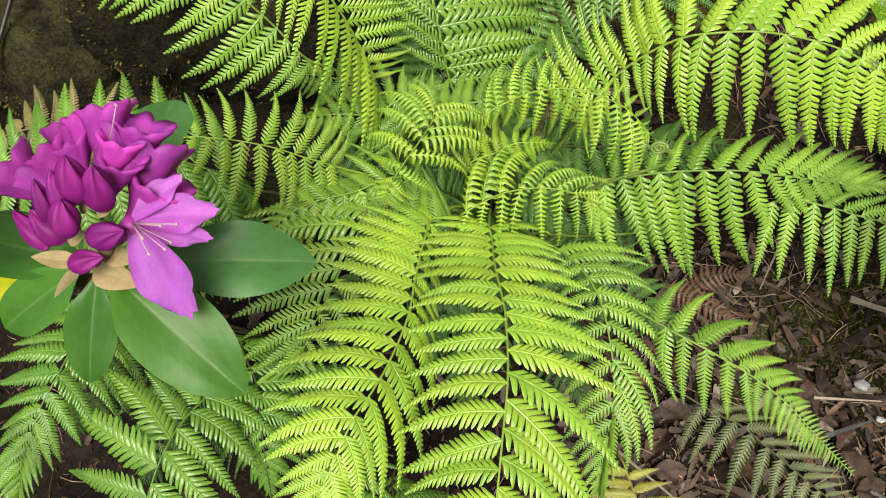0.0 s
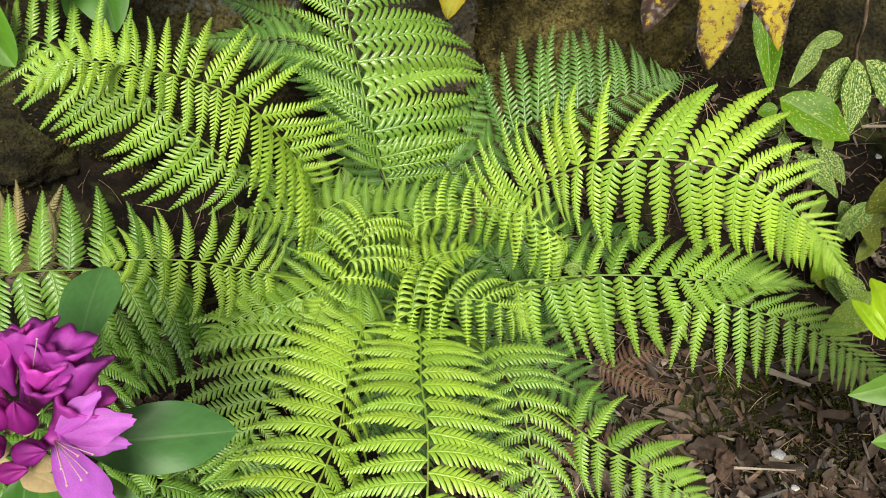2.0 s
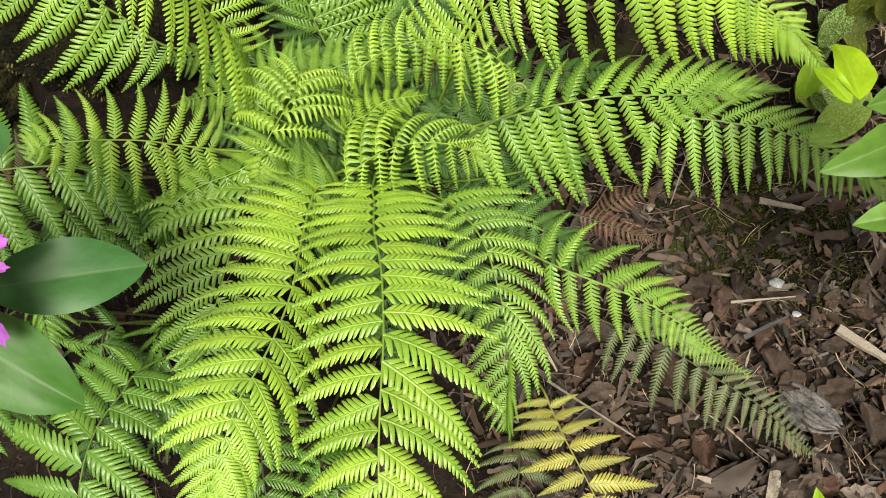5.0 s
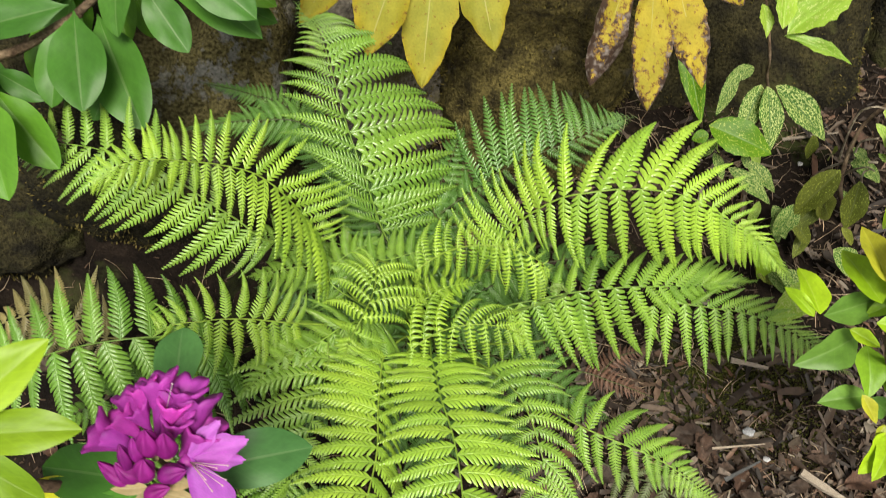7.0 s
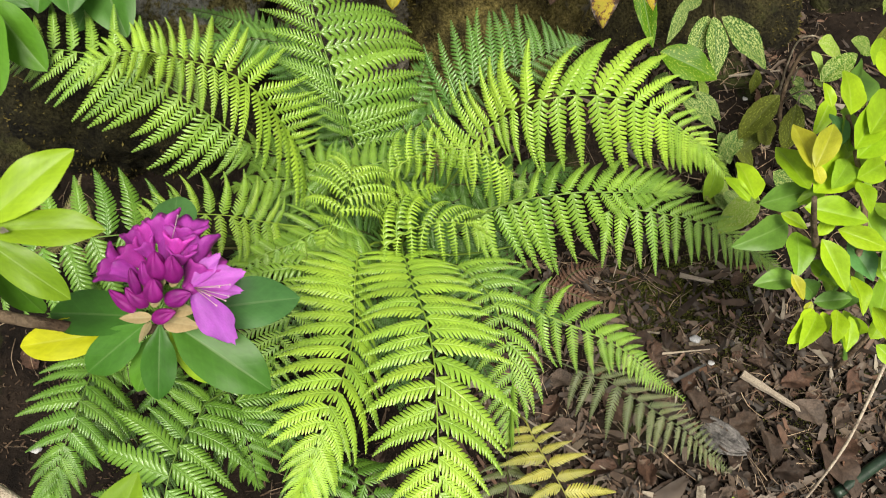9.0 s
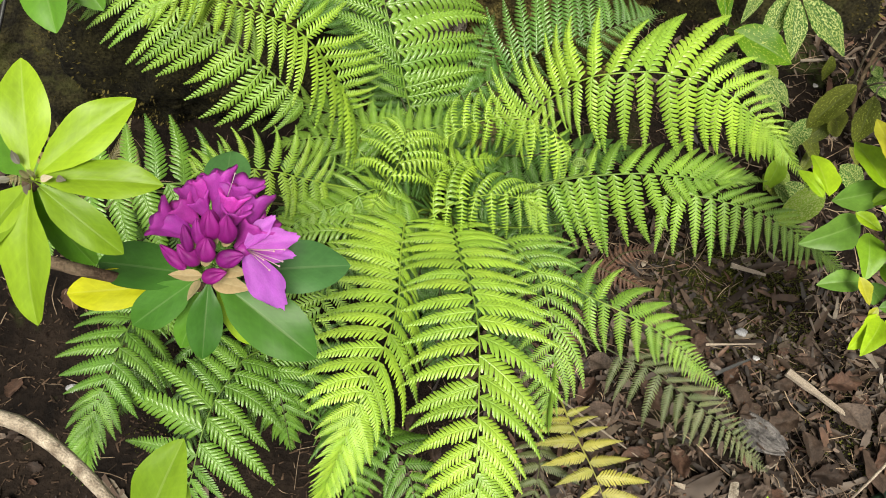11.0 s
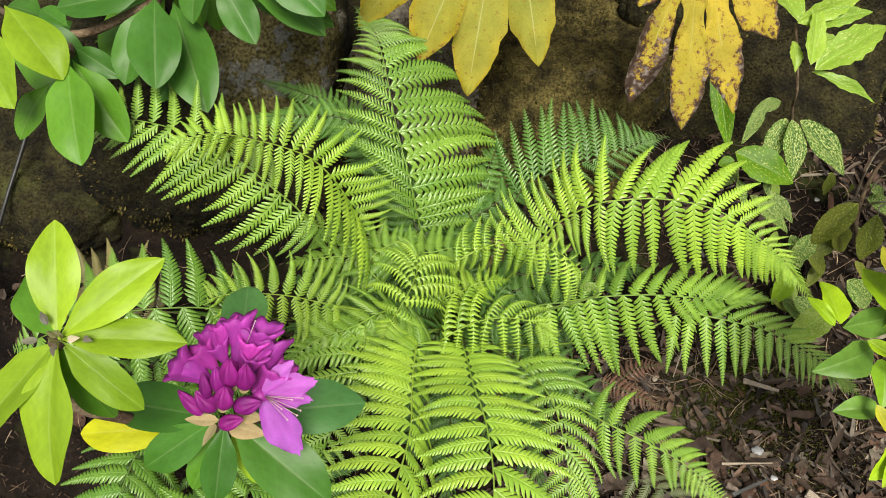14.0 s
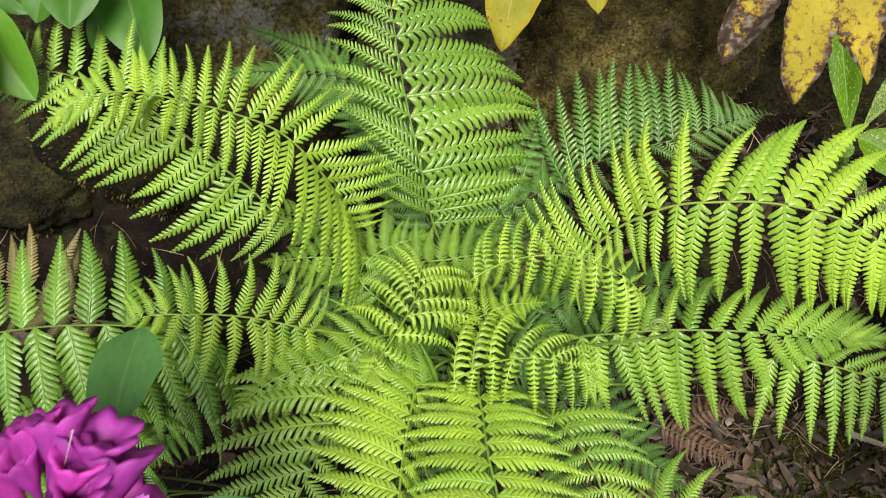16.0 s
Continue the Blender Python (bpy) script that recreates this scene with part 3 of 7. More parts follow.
# ---- ferns ----
fern = plant("fern", (0, 0, 0), "large bright green fern with arching fronds, growing from bare soil", "fern", "ferns")
fern_b = plant("fern", (-0.25, 0.02, 0), "dark green older fern with browning fronds beneath the bright one", "fern", "ferns")
fern_c = plant("fern", (-0.22, -0.22, 0), "low mid-green fern with short fronds over soil", "fern", "ferns")
fern_d = plant("fern", (0.2, -0.3, 0), "small yellowing fern lying close to the litter", "fern", "ferns")
spread_frond(fern, BRIGHT, [(0.000, 0.000, 0.040), (0.070, 0.040, 0.200), (0.102, 0.040, 0.305), (0.118, 0.055, 0.340), (0.138, 0.067, 0.375), (0.165, 0.072, 0.410), (0.191, 0.073, 0.435), (0.220, 0.073, 0.447), (0.258, 0.077, 0.450), (0.297, 0.079, 0.446), (0.334, 0.077, 0.440), (0.367, 0.070, 0.432), (0.403, 0.057, 0.415), (0.450, 0.035, 0.390), (0.492, -0.002, 0.365), (0.515, -0.029, 0.350)], [(0.364, (-0.062, 0.074, 0.020)), (0.403, (-0.050, 0.085, 0.030)), (0.457, (-0.030, 0.092, 0.000)), (0.500, (-0.009, 0.132, -0.020)), (0.548, (0.015, 0.117, -0.010)), (0.574, (0.057, 0.109, -0.020)), (0.636, (0.084, 0.135, -0.030)), (0.677, (0.092, 0.126, -0.030)), (0.711, (0.081, 0.088, -0.020)), (0.743, (0.076, 0.051, -0.010)), (0.794, (0.051, 0.030, -0.000)), (0.840, (0.037, 0.009, 0.000)), (0.904, (0.019, -0.013, 0.000))], [(0.376, (0.013, -0.035, -0.030)), (0.444, (0.014, -0.037, -0.030)), (0.477, (0.019, -0.033, -0.050)), (0.523, (0.016, -0.064, -0.060)), (0.553, (0.023, -0.070, -0.080)), (0.587, (0.024, -0.067, -0.090)), (0.622, (0.028, -0.065, -0.100)), (0.657, (0.040, -0.064, -0.110)), (0.714, (0.028, -0.056, -0.110)), (0.761, (0.033, -0.049, -0.100)), (0.819, (0.027, -0.041, -0.070)), (0.880, (0.014, -0.024, -0.040)), (0.928, (0.000, -0.015, -0.010))], 0.205, LANCE)
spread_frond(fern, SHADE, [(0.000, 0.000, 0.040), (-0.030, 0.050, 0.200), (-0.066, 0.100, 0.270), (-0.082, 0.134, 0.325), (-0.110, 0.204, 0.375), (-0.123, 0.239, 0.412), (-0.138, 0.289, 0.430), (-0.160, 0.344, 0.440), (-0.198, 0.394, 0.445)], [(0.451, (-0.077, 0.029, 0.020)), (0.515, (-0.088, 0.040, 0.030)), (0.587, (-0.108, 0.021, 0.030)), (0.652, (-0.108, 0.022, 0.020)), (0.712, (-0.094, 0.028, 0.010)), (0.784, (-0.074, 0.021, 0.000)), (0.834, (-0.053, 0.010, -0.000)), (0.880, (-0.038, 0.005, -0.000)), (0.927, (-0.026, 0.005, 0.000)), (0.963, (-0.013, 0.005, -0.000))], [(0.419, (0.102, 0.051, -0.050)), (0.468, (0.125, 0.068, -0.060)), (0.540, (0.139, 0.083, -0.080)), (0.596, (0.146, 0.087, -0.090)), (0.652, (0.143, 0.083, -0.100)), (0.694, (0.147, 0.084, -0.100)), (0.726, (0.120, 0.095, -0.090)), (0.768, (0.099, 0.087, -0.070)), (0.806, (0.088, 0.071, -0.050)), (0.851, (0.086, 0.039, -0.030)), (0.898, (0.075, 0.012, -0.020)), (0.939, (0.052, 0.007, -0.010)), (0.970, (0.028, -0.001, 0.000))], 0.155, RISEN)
spread_frond(fern, BRIGHT, [(0.000, 0.000, 0.040), (-0.100, 0.000, 0.220), (-0.149, 0.050, 0.300), (-0.155, 0.060, 0.352), (-0.177, 0.072, 0.424), (-0.207, 0.077, 0.480), (-0.243, 0.065, 0.525), (-0.266, 0.050, 0.556), (-0.286, 0.037, 0.582), (-0.309, 0.023, 0.600), (-0.331, 0.009, 0.602), (-0.352, -0.008, 0.595)], [(0.484, (0.039, 0.019, -0.000)), (0.534, (0.058, 0.045, -0.020)), (0.575, (0.068, 0.049, -0.030)), (0.631, (0.067, 0.053, -0.030)), (0.664, (0.043, 0.071, -0.030)), (0.711, (0.024, 0.081, -0.020)), (0.753, (0.014, 0.086, -0.010)), (0.792, (-0.017, 0.078, 0.000)), (0.852, (-0.020, 0.053, -0.000)), (0.896, (-0.023, 0.049, -0.010)), (0.923, (-0.032, 0.036, -0.010)), (0.948, (-0.030, 0.025, -0.010)), (0.978, (-0.019, 0.006, 0.000))], [(0.484, (0.017, -0.097, -0.030)), (0.528, (0.017, -0.105, -0.040)), (0.575, (0.008, -0.106, -0.030)), (0.619, (0.006, -0.103, -0.020)), (0.664, (0.002, -0.092, -0.030)), (0.711, (-0.006, -0.075, -0.030)), (0.758, (-0.005, -0.061, -0.040)), (0.803, (-0.017, -0.041, -0.050)), (0.864, (-0.029, -0.017, -0.050)), (0.907, (-0.026, -0.018, -0.040)), (0.939, (-0.026, -0.021, -0.030)), (0.971, (-0.016, -0.019, -0.020))], 0.210, SLENDER)
spread_frond(fern, MID, [(0.000, 0.000, 0.040), (-0.090, 0.020, 0.250), (-0.170, 0.035, 0.350), (-0.208, 0.022, 0.400), (-0.238, 0.035, 0.432), (-0.265, 0.043, 0.463), (-0.296, 0.060, 0.480), (-0.329, 0.077, 0.487), (-0.364, 0.091, 0.488), (-0.395, 0.103, 0.484), (-0.429, 0.116, 0.478), (-0.467, 0.126, 0.470), (-0.511, 0.135, 0.455), (-0.557, 0.136, 0.435)], [(0.625, (-0.017, 0.059, -0.000)), (0.705, (-0.007, 0.078, 0.000)), (0.745, (-0.006, 0.105, -0.000)), (0.791, (-0.025, 0.084, 0.000)), (0.835, (-0.035, 0.092, 0.000)), (0.883, (-0.022, 0.078, 0.000)), (0.929, (-0.015, 0.055, -0.000)), (0.973, (-0.011, 0.030, -0.000))], [(0.515, (-0.037, -0.050, -0.020)), (0.556, (-0.073, -0.063, -0.030)), (0.601, (-0.094, -0.068, -0.050)), (0.637, (-0.080, -0.043, -0.040)), (0.666, (-0.096, -0.057, -0.040)), (0.700, (-0.081, -0.060, -0.040)), (0.731, (-0.083, -0.059, -0.040)), (0.781, (-0.075, -0.058, -0.040)), (0.829, (-0.060, -0.050, -0.030)), (0.883, (-0.050, -0.032, -0.030)), (0.940, (-0.033, -0.028, -0.020))], (0.36, 0.25))
spread_frond(fern, DARK, [(0.000, 0.000, 0.040), (0.050, 0.100, 0.180), (0.090, 0.181, 0.270), (0.119, 0.194, 0.295), (0.152, 0.203, 0.315), (0.195, 0.214, 0.330), (0.238, 0.228, 0.340), (0.282, 0.248, 0.345), (0.318, 0.262, 0.345)], [(0.555, (-0.048, 0.113, 0.020)), (0.617, (-0.003, 0.131, 0.020)), (0.678, (-0.008, 0.124, 0.020)), (0.734, (-0.013, 0.118, 0.020)), (0.780, (-0.013, 0.097, 0.020)), (0.831, (-0.016, 0.082, 0.010)), (0.879, (-0.015, 0.054, 0.010)), (0.932, (-0.013, 0.028, 0.000)), (0.975, (-0.009, 0.010, -0.000))], [(0.594, (0.037, -0.032, -0.020)), (0.669, (0.048, -0.027, -0.020)), (0.750, (0.053, -0.021, -0.020)), (0.831, (0.044, -0.011, -0.020)), (0.912, (0.026, -0.004, -0.010)), (0.967, (0.009, -0.004, -0.000))], 0.200, SLENDER)
spread_frond(fern, MID, [(0.000, 0.000, 0.040), (0.080, -0.020, 0.200), (0.122, -0.021, 0.270), (0.163, -0.016, 0.285), (0.202, -0.012, 0.300), (0.242, -0.010, 0.312), (0.290, -0.007, 0.318), (0.352, 0.000, 0.305), (0.421, 0.013, 0.280), (0.501, 0.032, 0.250)], [(0.461, (0.008, 0.073, -0.010)), (0.524, (0.034, 0.081, -0.020)), (0.587, (0.051, 0.078, -0.030)), (0.636, (0.057, 0.078, -0.030)), (0.694, (0.054, 0.070, -0.030)), (0.750, (0.058, 0.060, -0.020)), (0.803, (0.055, 0.049, -0.020)), (0.868, (0.038, 0.028, -0.010)), (0.933, (0.018, 0.010, -0.000))], [(0.413, (0.034, -0.071, -0.060)), (0.465, (0.047, -0.084, -0.070)), (0.524, (0.047, -0.085, -0.090)), (0.575, (0.063, -0.078, -0.110)), (0.622, (0.052, -0.066, -0.100)), (0.660, (0.061, -0.059, -0.090)), (0.706, (0.055, -0.034, -0.060)), (0.743, (0.054, -0.026, -0.060)), (0.803, (0.037, -0.010, -0.040)), (0.868, (0.024, -0.003, -0.020)), (0.941, (0.009, -0.006, -0.000))], 0.215, LANCE)
spread_frond(fern, MID, [(0.000, 0.000, 0.040), (0.140, -0.050, 0.180), (0.280, -0.040, 0.250), (0.343, -0.017, 0.278), (0.393, -0.019, 0.280), (0.429, -0.021, 0.272), (0.467, -0.022, 0.262), (0.516, -0.032, 0.245), (0.565, -0.047, 0.225), (0.614, -0.075, 0.205), (0.646, -0.098, 0.190)], [(0.586, (0.048, 0.046, -0.010)), (0.629, (0.059, 0.036, -0.010)), (0.671, (0.063, 0.030, -0.010)), (0.721, (0.061, 0.023, -0.010)), (0.774, (0.052, 0.015, -0.010)), (0.832, (0.038, 0.000, -0.000)), (0.897, (0.027, 0.003, -0.000)), (0.953, (0.015, -0.001, 0.000))], [(0.568, (-0.004, -0.080, -0.050)), (0.629, (0.016, -0.086, -0.060)), (0.677, (0.017, -0.068, -0.060)), (0.721, (0.009, -0.063, -0.050)), (0.770, (0.009, -0.045, -0.040)), (0.810, (0.008, -0.049, -0.040)), (0.863, (0.003, -0.042, -0.030)), (0.897, (0.016, -0.033, -0.020)), (0.945, (0.007, -0.018, -0.010))], 0.270, LANCE)
spread_frond(fern, BRIGHT, [(0.000, 0.000, 0.040), (0.010, -0.060, 0.240), (0.016, -0.112, 0.315), (0.023, -0.138, 0.335), (0.032, -0.180, 0.372), (0.044, -0.217, 0.395), (0.052, -0.248, 0.415), (0.061, -0.304, 0.442), (0.064, -0.363, 0.457), (0.066, -0.413, 0.460), (0.068, -0.466, 0.445), (0.069, -0.512, 0.415), (0.068, -0.549, 0.380)], [(0.395, (-0.066, 0.001, -0.010)), (0.425, (-0.079, -0.006, -0.010)), (0.491, (-0.080, -0.012, -0.010)), (0.539, (-0.085, -0.017, -0.010)), (0.586, (-0.089, -0.017, -0.020)), (0.623, (-0.091, -0.020, -0.020)), (0.659, (-0.084, -0.034, -0.030)), (0.692, (-0.094, -0.036, -0.030)), (0.726, (-0.089, -0.027, -0.030)), (0.755, (-0.082, -0.040, -0.030)), (0.782, (-0.071, -0.035, -0.030)), (0.809, (-0.068, -0.044, -0.030)), (0.839, (-0.059, -0.040, -0.030)), (0.878, (-0.045, -0.034, -0.030)), (0.929, (-0.026, -0.026, -0.020))], [(0.401, (0.068, 0.007, -0.010)), (0.429, (0.073, 0.004, -0.020)), (0.495, (0.098, 0.003, -0.020)), (0.542, (0.093, -0.004, -0.030)), (0.586, (0.100, -0.009, -0.030)), (0.623, (0.112, -0.010, -0.030)), (0.668, (0.108, -0.064, -0.050)), (0.702, (0.077, -0.071, -0.040)), (0.735, (0.080, -0.065, -0.040)), (0.782, (0.068, -0.062, -0.040)), (0.813, (0.060, -0.057, -0.040)), (0.848, (0.048, -0.048, -0.040)), (0.886, (0.035, -0.040, -0.030)), (0.933, (0.019, -0.027, -0.020))], 0.230, BROAD)
spread_frond(fern, BRIGHT, [(0.000, 0.000, 0.040), (-0.025, -0.060, 0.240), (-0.048, -0.108, 0.305), (-0.050, -0.141, 0.330), (-0.047, -0.198, 0.362), (-0.042, -0.251, 0.392), (-0.046, -0.301, 0.420), (-0.053, -0.336, 0.440), (-0.062, -0.364, 0.452), (-0.071, -0.406, 0.455), (-0.084, -0.442, 0.440), (-0.097, -0.474, 0.415), (-0.108, -0.500, 0.390)], [(0.418, (-0.071, 0.025, -0.010)), (0.449, (-0.089, 0.019, -0.010)), (0.491, (-0.104, 0.023, -0.010)), (0.530, (-0.103, 0.010, 0.000)), (0.581, (-0.095, 0.008, 0.000)), (0.616, (-0.113, -0.021, -0.010)), (0.665, (-0.094, -0.016, 0.000)), (0.706, (-0.093, -0.027, -0.000)), (0.735, (-0.090, -0.022, 0.000)), (0.764, (-0.080, -0.030, -0.010)), (0.792, (-0.063, -0.032, -0.000)), (0.818, (-0.050, -0.030, 0.000)), (0.840, (-0.043, -0.028, 0.000)), (0.863, (-0.032, -0.028, -0.000)), (0.898, (-0.031, -0.028, 0.000)), (0.940, (-0.023, -0.024, 0.000)), (0.979, (-0.013, -0.014, 0.000))], [(0.430, (0.027, -0.030, -0.020)), (0.530, (0.029, -0.037, -0.030)), (0.621, (0.038, -0.058, -0.030)), (0.687, (0.041, -0.076, -0.030)), (0.732, (0.024, -0.090, -0.030)), (0.772, (0.024, -0.062, -0.030)), (0.807, (0.022, -0.060, -0.030)), (0.840, (0.018, -0.049, -0.020)), (0.880, (0.016, -0.041, -0.020)), (0.933, (0.012, -0.030, -0.010)), (0.979, (0.007, -0.016, 0.000))], 0.240, BROAD)
spread_frond(fern, MID, [(0.000, 0.000, 0.040), (-0.050, -0.060, 0.220), (-0.121, -0.087, 0.310), (-0.122, -0.116, 0.325), (-0.123, -0.150, 0.335), (-0.131, -0.188, 0.335), (-0.143, -0.227, 0.325), (-0.159, -0.261, 0.300), (-0.175, -0.296, 0.270)], [(0.573, (-0.112, -0.027, -0.010)), (0.625, (-0.132, -0.030, -0.010)), (0.660, (-0.146, -0.038, -0.010)), (0.705, (-0.141, -0.045, -0.020)), (0.753, (-0.120, -0.053, -0.020)), (0.795, (-0.103, -0.044, -0.020)), (0.837, (-0.089, -0.047, -0.020)), (0.913, (-0.064, -0.051, -0.020)), (0.973, (-0.027, -0.034, -0.010))], [(0.625, (0.044, -0.035, -0.030)), (0.705, (0.051, -0.041, -0.030)), (0.795, (0.047, -0.046, -0.030)), (0.898, (0.039, -0.040, -0.020)), (0.973, (0.018, -0.022, -0.010))], 0.240)
spread_frond(fern, MID, [(0.000, 0.000, 0.040), (0.040, -0.070, 0.220), (0.081, -0.111, 0.285), (0.105, -0.131, 0.305), (0.128, -0.157, 0.320), (0.145, -0.188, 0.328), (0.156, -0.222, 0.330), (0.167, -0.266, 0.320), (0.172, -0.319, 0.295), (0.170, -0.374, 0.255)], [(0.532, (0.090, 0.017, -0.030)), (0.571, (0.083, -0.001, -0.030)), (0.617, (0.081, -0.006, -0.030)), (0.654, (0.079, -0.025, -0.030)), (0.706, (0.068, -0.043, -0.040)), (0.760, (0.045, -0.077, -0.040)), (0.813, (0.028, -0.071, -0.030)), (0.862, (0.005, -0.069, -0.030)), (0.936, (-0.003, -0.045, -0.020))], [(0.532, (-0.032, -0.019, -0.030)), (0.594, (-0.043, -0.024, -0.030)), (0.706, (-0.050, -0.029, -0.030)), (0.813, (-0.047, -0.039, -0.030)), (0.888, (-0.034, -0.041, -0.020)), (0.957, (-0.015, -0.026, -0.010))], 0.250)
spread_frond(fern, MID, [(0.000, 0.000, 0.040), (0.100, -0.100, 0.200), (0.170, -0.170, 0.290), (0.213, -0.204, 0.325), (0.258, -0.224, 0.330), (0.308, -0.240, 0.312), (0.346, -0.258, 0.295), (0.386, -0.283, 0.270), (0.432, -0.309, 0.240)], [(0.614, (0.031, 0.059, -0.020)), (0.651, (0.080, 0.046, -0.050)), (0.697, (0.076, 0.036, -0.040)), (0.740, (0.055, 0.023, -0.030)), (0.782, (0.043, 0.015, -0.020)), (0.823, (0.024, 0.007, -0.010)), (0.870, (0.013, 0.008, -0.000)), (0.938, (0.006, 0.003, 0.000))], [(0.623, (0.024, -0.060, -0.050)), (0.660, (0.012, -0.064, -0.050)), (0.697, (0.019, -0.057, -0.050)), (0.740, (0.015, -0.045, -0.040)), (0.782, (0.007, -0.033, -0.030)), (0.832, (-0.003, -0.029, -0.020)), (0.885, (-0.004, -0.024, -0.010)), (0.938, (-0.005, -0.013, 0.000))], 0.280)
spread_frond(fern, OLD, [(0.000, 0.000, 0.040), (0.150, -0.150, 0.100), (0.310, -0.229, 0.095), (0.357, -0.244, 0.090), (0.395, -0.265, 0.080), (0.444, -0.293, 0.065), (0.495, -0.320, 0.045), (0.535, -0.352, 0.030), (0.574, -0.386, 0.018)], [(0.595, (0.057, 0.013, 0.010)), (0.640, (0.063, 0.005, 0.010)), (0.686, (0.055, 0.006, 0.010)), (0.736, (0.063, 0.004, 0.010)), (0.794, (0.036, 0.009, 0.010)), (0.852, (0.027, 0.015, 0.005)), (0.908, (0.020, 0.018, -0.000)), (0.963, (0.006, 0.009, 0.000))], [(0.572, (-0.019, -0.060, -0.030)), (0.624, (-0.034, -0.070, -0.030)), (0.647, (-0.021, -0.086, -0.030)), (0.682, (-0.014, -0.073, -0.030)), (0.715, (-0.003, -0.064, -0.030)), (0.752, (-0.008, -0.065, -0.030)), (0.794, (-0.017, -0.058, -0.030)), (0.832, (-0.011, -0.043, -0.020)), (0.881, (-0.007, -0.040, -0.010)), (0.926, (0.000, -0.030, -0.010)), (0.968, (-0.003, -0.017, -0.000))], 0.340)
spread_frond(fern, GREEN, [(0.000, 0.000, 0.040), (-0.090, -0.050, 0.250), (-0.170, -0.075, 0.340), (-0.198, -0.079, 0.360), (-0.223, -0.085, 0.385), (-0.253, -0.094, 0.408), (-0.270, -0.103, 0.425), (-0.295, -0.108, 0.430), (-0.323, -0.117, 0.425)], [(0.667, (0.011, 0.047, 0.000)), (0.743, (0.014, 0.069, 0.000)), (0.780, (0.003, 0.076, 0.000)), (0.812, (-0.013, 0.066, 0.000)), (0.843, (-0.024, 0.065, -0.000)), (0.892, (-0.037, 0.052, -0.000)), (0.927, (-0.033, 0.039, -0.000)), (0.952, (-0.030, 0.031, 0.000)), (0.983, (-0.024, 0.023, 0.000))], [(0.667, (-0.007, -0.048, -0.050)), (0.743, (-0.000, -0.061, -0.050)), (0.789, (0.004, -0.056, -0.050)), (0.821, (-0.012, -0.066, -0.050)), (0.867, (-0.017, -0.056, -0.050)), (0.906, (-0.033, -0.037, -0.040)), (0.946, (-0.034, -0.017, -0.030)), (0.979, (-0.017, -0.008, -0.010))], 0.250)
frond(fern, MID, [(0.000, 0.000, 0.040), (-0.084, -0.050, 0.280), (-0.142, -0.101, 0.330), (-0.193, -0.132, 0.340), (-0.241, -0.176, 0.320)], (-0.1, -0.2, 1), 0.090, (20, 20), (8, 8), 0.54, 0.22)
spread_frond(fern, FRESH, [(0.000, 0.000, 0.040), (-0.020, 0.020, 0.240), (-0.056, 0.011, 0.360), (-0.056, -0.042, 0.400), (-0.061, -0.077, 0.420), (-0.071, -0.103, 0.422), (-0.083, -0.120, 0.405), (-0.095, -0.131, 0.370)], [(0.695, (-0.032, 0.029, -0.000)), (0.764, (-0.057, 0.041, -0.010)), (0.819, (-0.065, 0.031, -0.020)), (0.848, (-0.059, 0.029, -0.030)), (0.882, (-0.043, 0.022, -0.030)), (0.917, (-0.025, 0.007, -0.020)), (0.962, (-0.013, -0.001, -0.010))], [(0.695, (0.050, 0.014, -0.020)), (0.752, (0.067, 0.013, -0.030)), (0.811, (0.071, 0.016, -0.040)), (0.841, (0.068, 0.009, -0.040)), (0.876, (0.052, 0.004, -0.040)), (0.910, (0.030, -0.001, -0.030)), (0.957, (0.015, -0.008, -0.010))], 0.290, CRISP)
spread_frond(fern, FRESH, [(0.000, 0.000, 0.040), (0.000, -0.050, 0.240), (-0.017, -0.107, 0.320), (0.009, -0.094, 0.338), (0.036, -0.084, 0.350), (0.074, -0.079, 0.358), (0.114, -0.080, 0.350), (0.149, -0.090, 0.330)], [(0.664, (0.018, 0.090, -0.020)), (0.701, (0.029, 0.084, -0.020)), (0.756, (0.042, 0.056, -0.020)), (0.809, (0.057, 0.038, -0.020)), (0.865, (0.055, 0.018, -0.010)), (0.927, (0.031, -0.001, -0.000)), (0.968, (0.016, -0.004, -0.000))], [(0.664, (0.001, -0.036, -0.030)), (0.701, (0.004, -0.037, -0.040)), (0.751, (0.001, -0.047, -0.040)), (0.804, (0.007, -0.051, -0.050)), (0.854, (0.009, -0.049, -0.040)), (0.906, (0.009, -0.044, -0.030)), (0.958, (0.006, -0.023, -0.010))], 0.300, CRISP)
spread_frond(fern, FRESH, [(0.000, 0.000, 0.040), (0.020, 0.000, 0.250), (-0.011, -0.015, 0.360), (0.022, 0.007, 0.385), (0.064, 0.014, 0.405), (0.103, 0.013, 0.408), (0.145, 0.010, 0.390), (0.179, -0.002, 0.360)], [(0.644, (0.007, 0.060, 0.000)), (0.688, (0.008, 0.056, 0.000)), (0.732, (0.008, 0.049, 0.000)), (0.772, (0.006, 0.040, -0.000)), (0.807, (0.011, 0.028, -0.000)), (0.848, (0.014, 0.026, -0.000)), (0.900, (0.012, 0.023, -0.000)), (0.947, (0.014, 0.013, 0.000))], [(0.644, (-0.007, -0.015, -0.020)), (0.694, (-0.009, -0.014, -0.040)), (0.748, (-0.004, -0.028, -0.050)), (0.785, (-0.003, -0.031, -0.050)), (0.824, (-0.003, -0.034, -0.050)), (0.863, (0.001, -0.048, -0.050)), (0.900, (0.006, -0.054, -0.050)), (0.947, (0.006, -0.052, -0.040))], 0.340, CRISP)
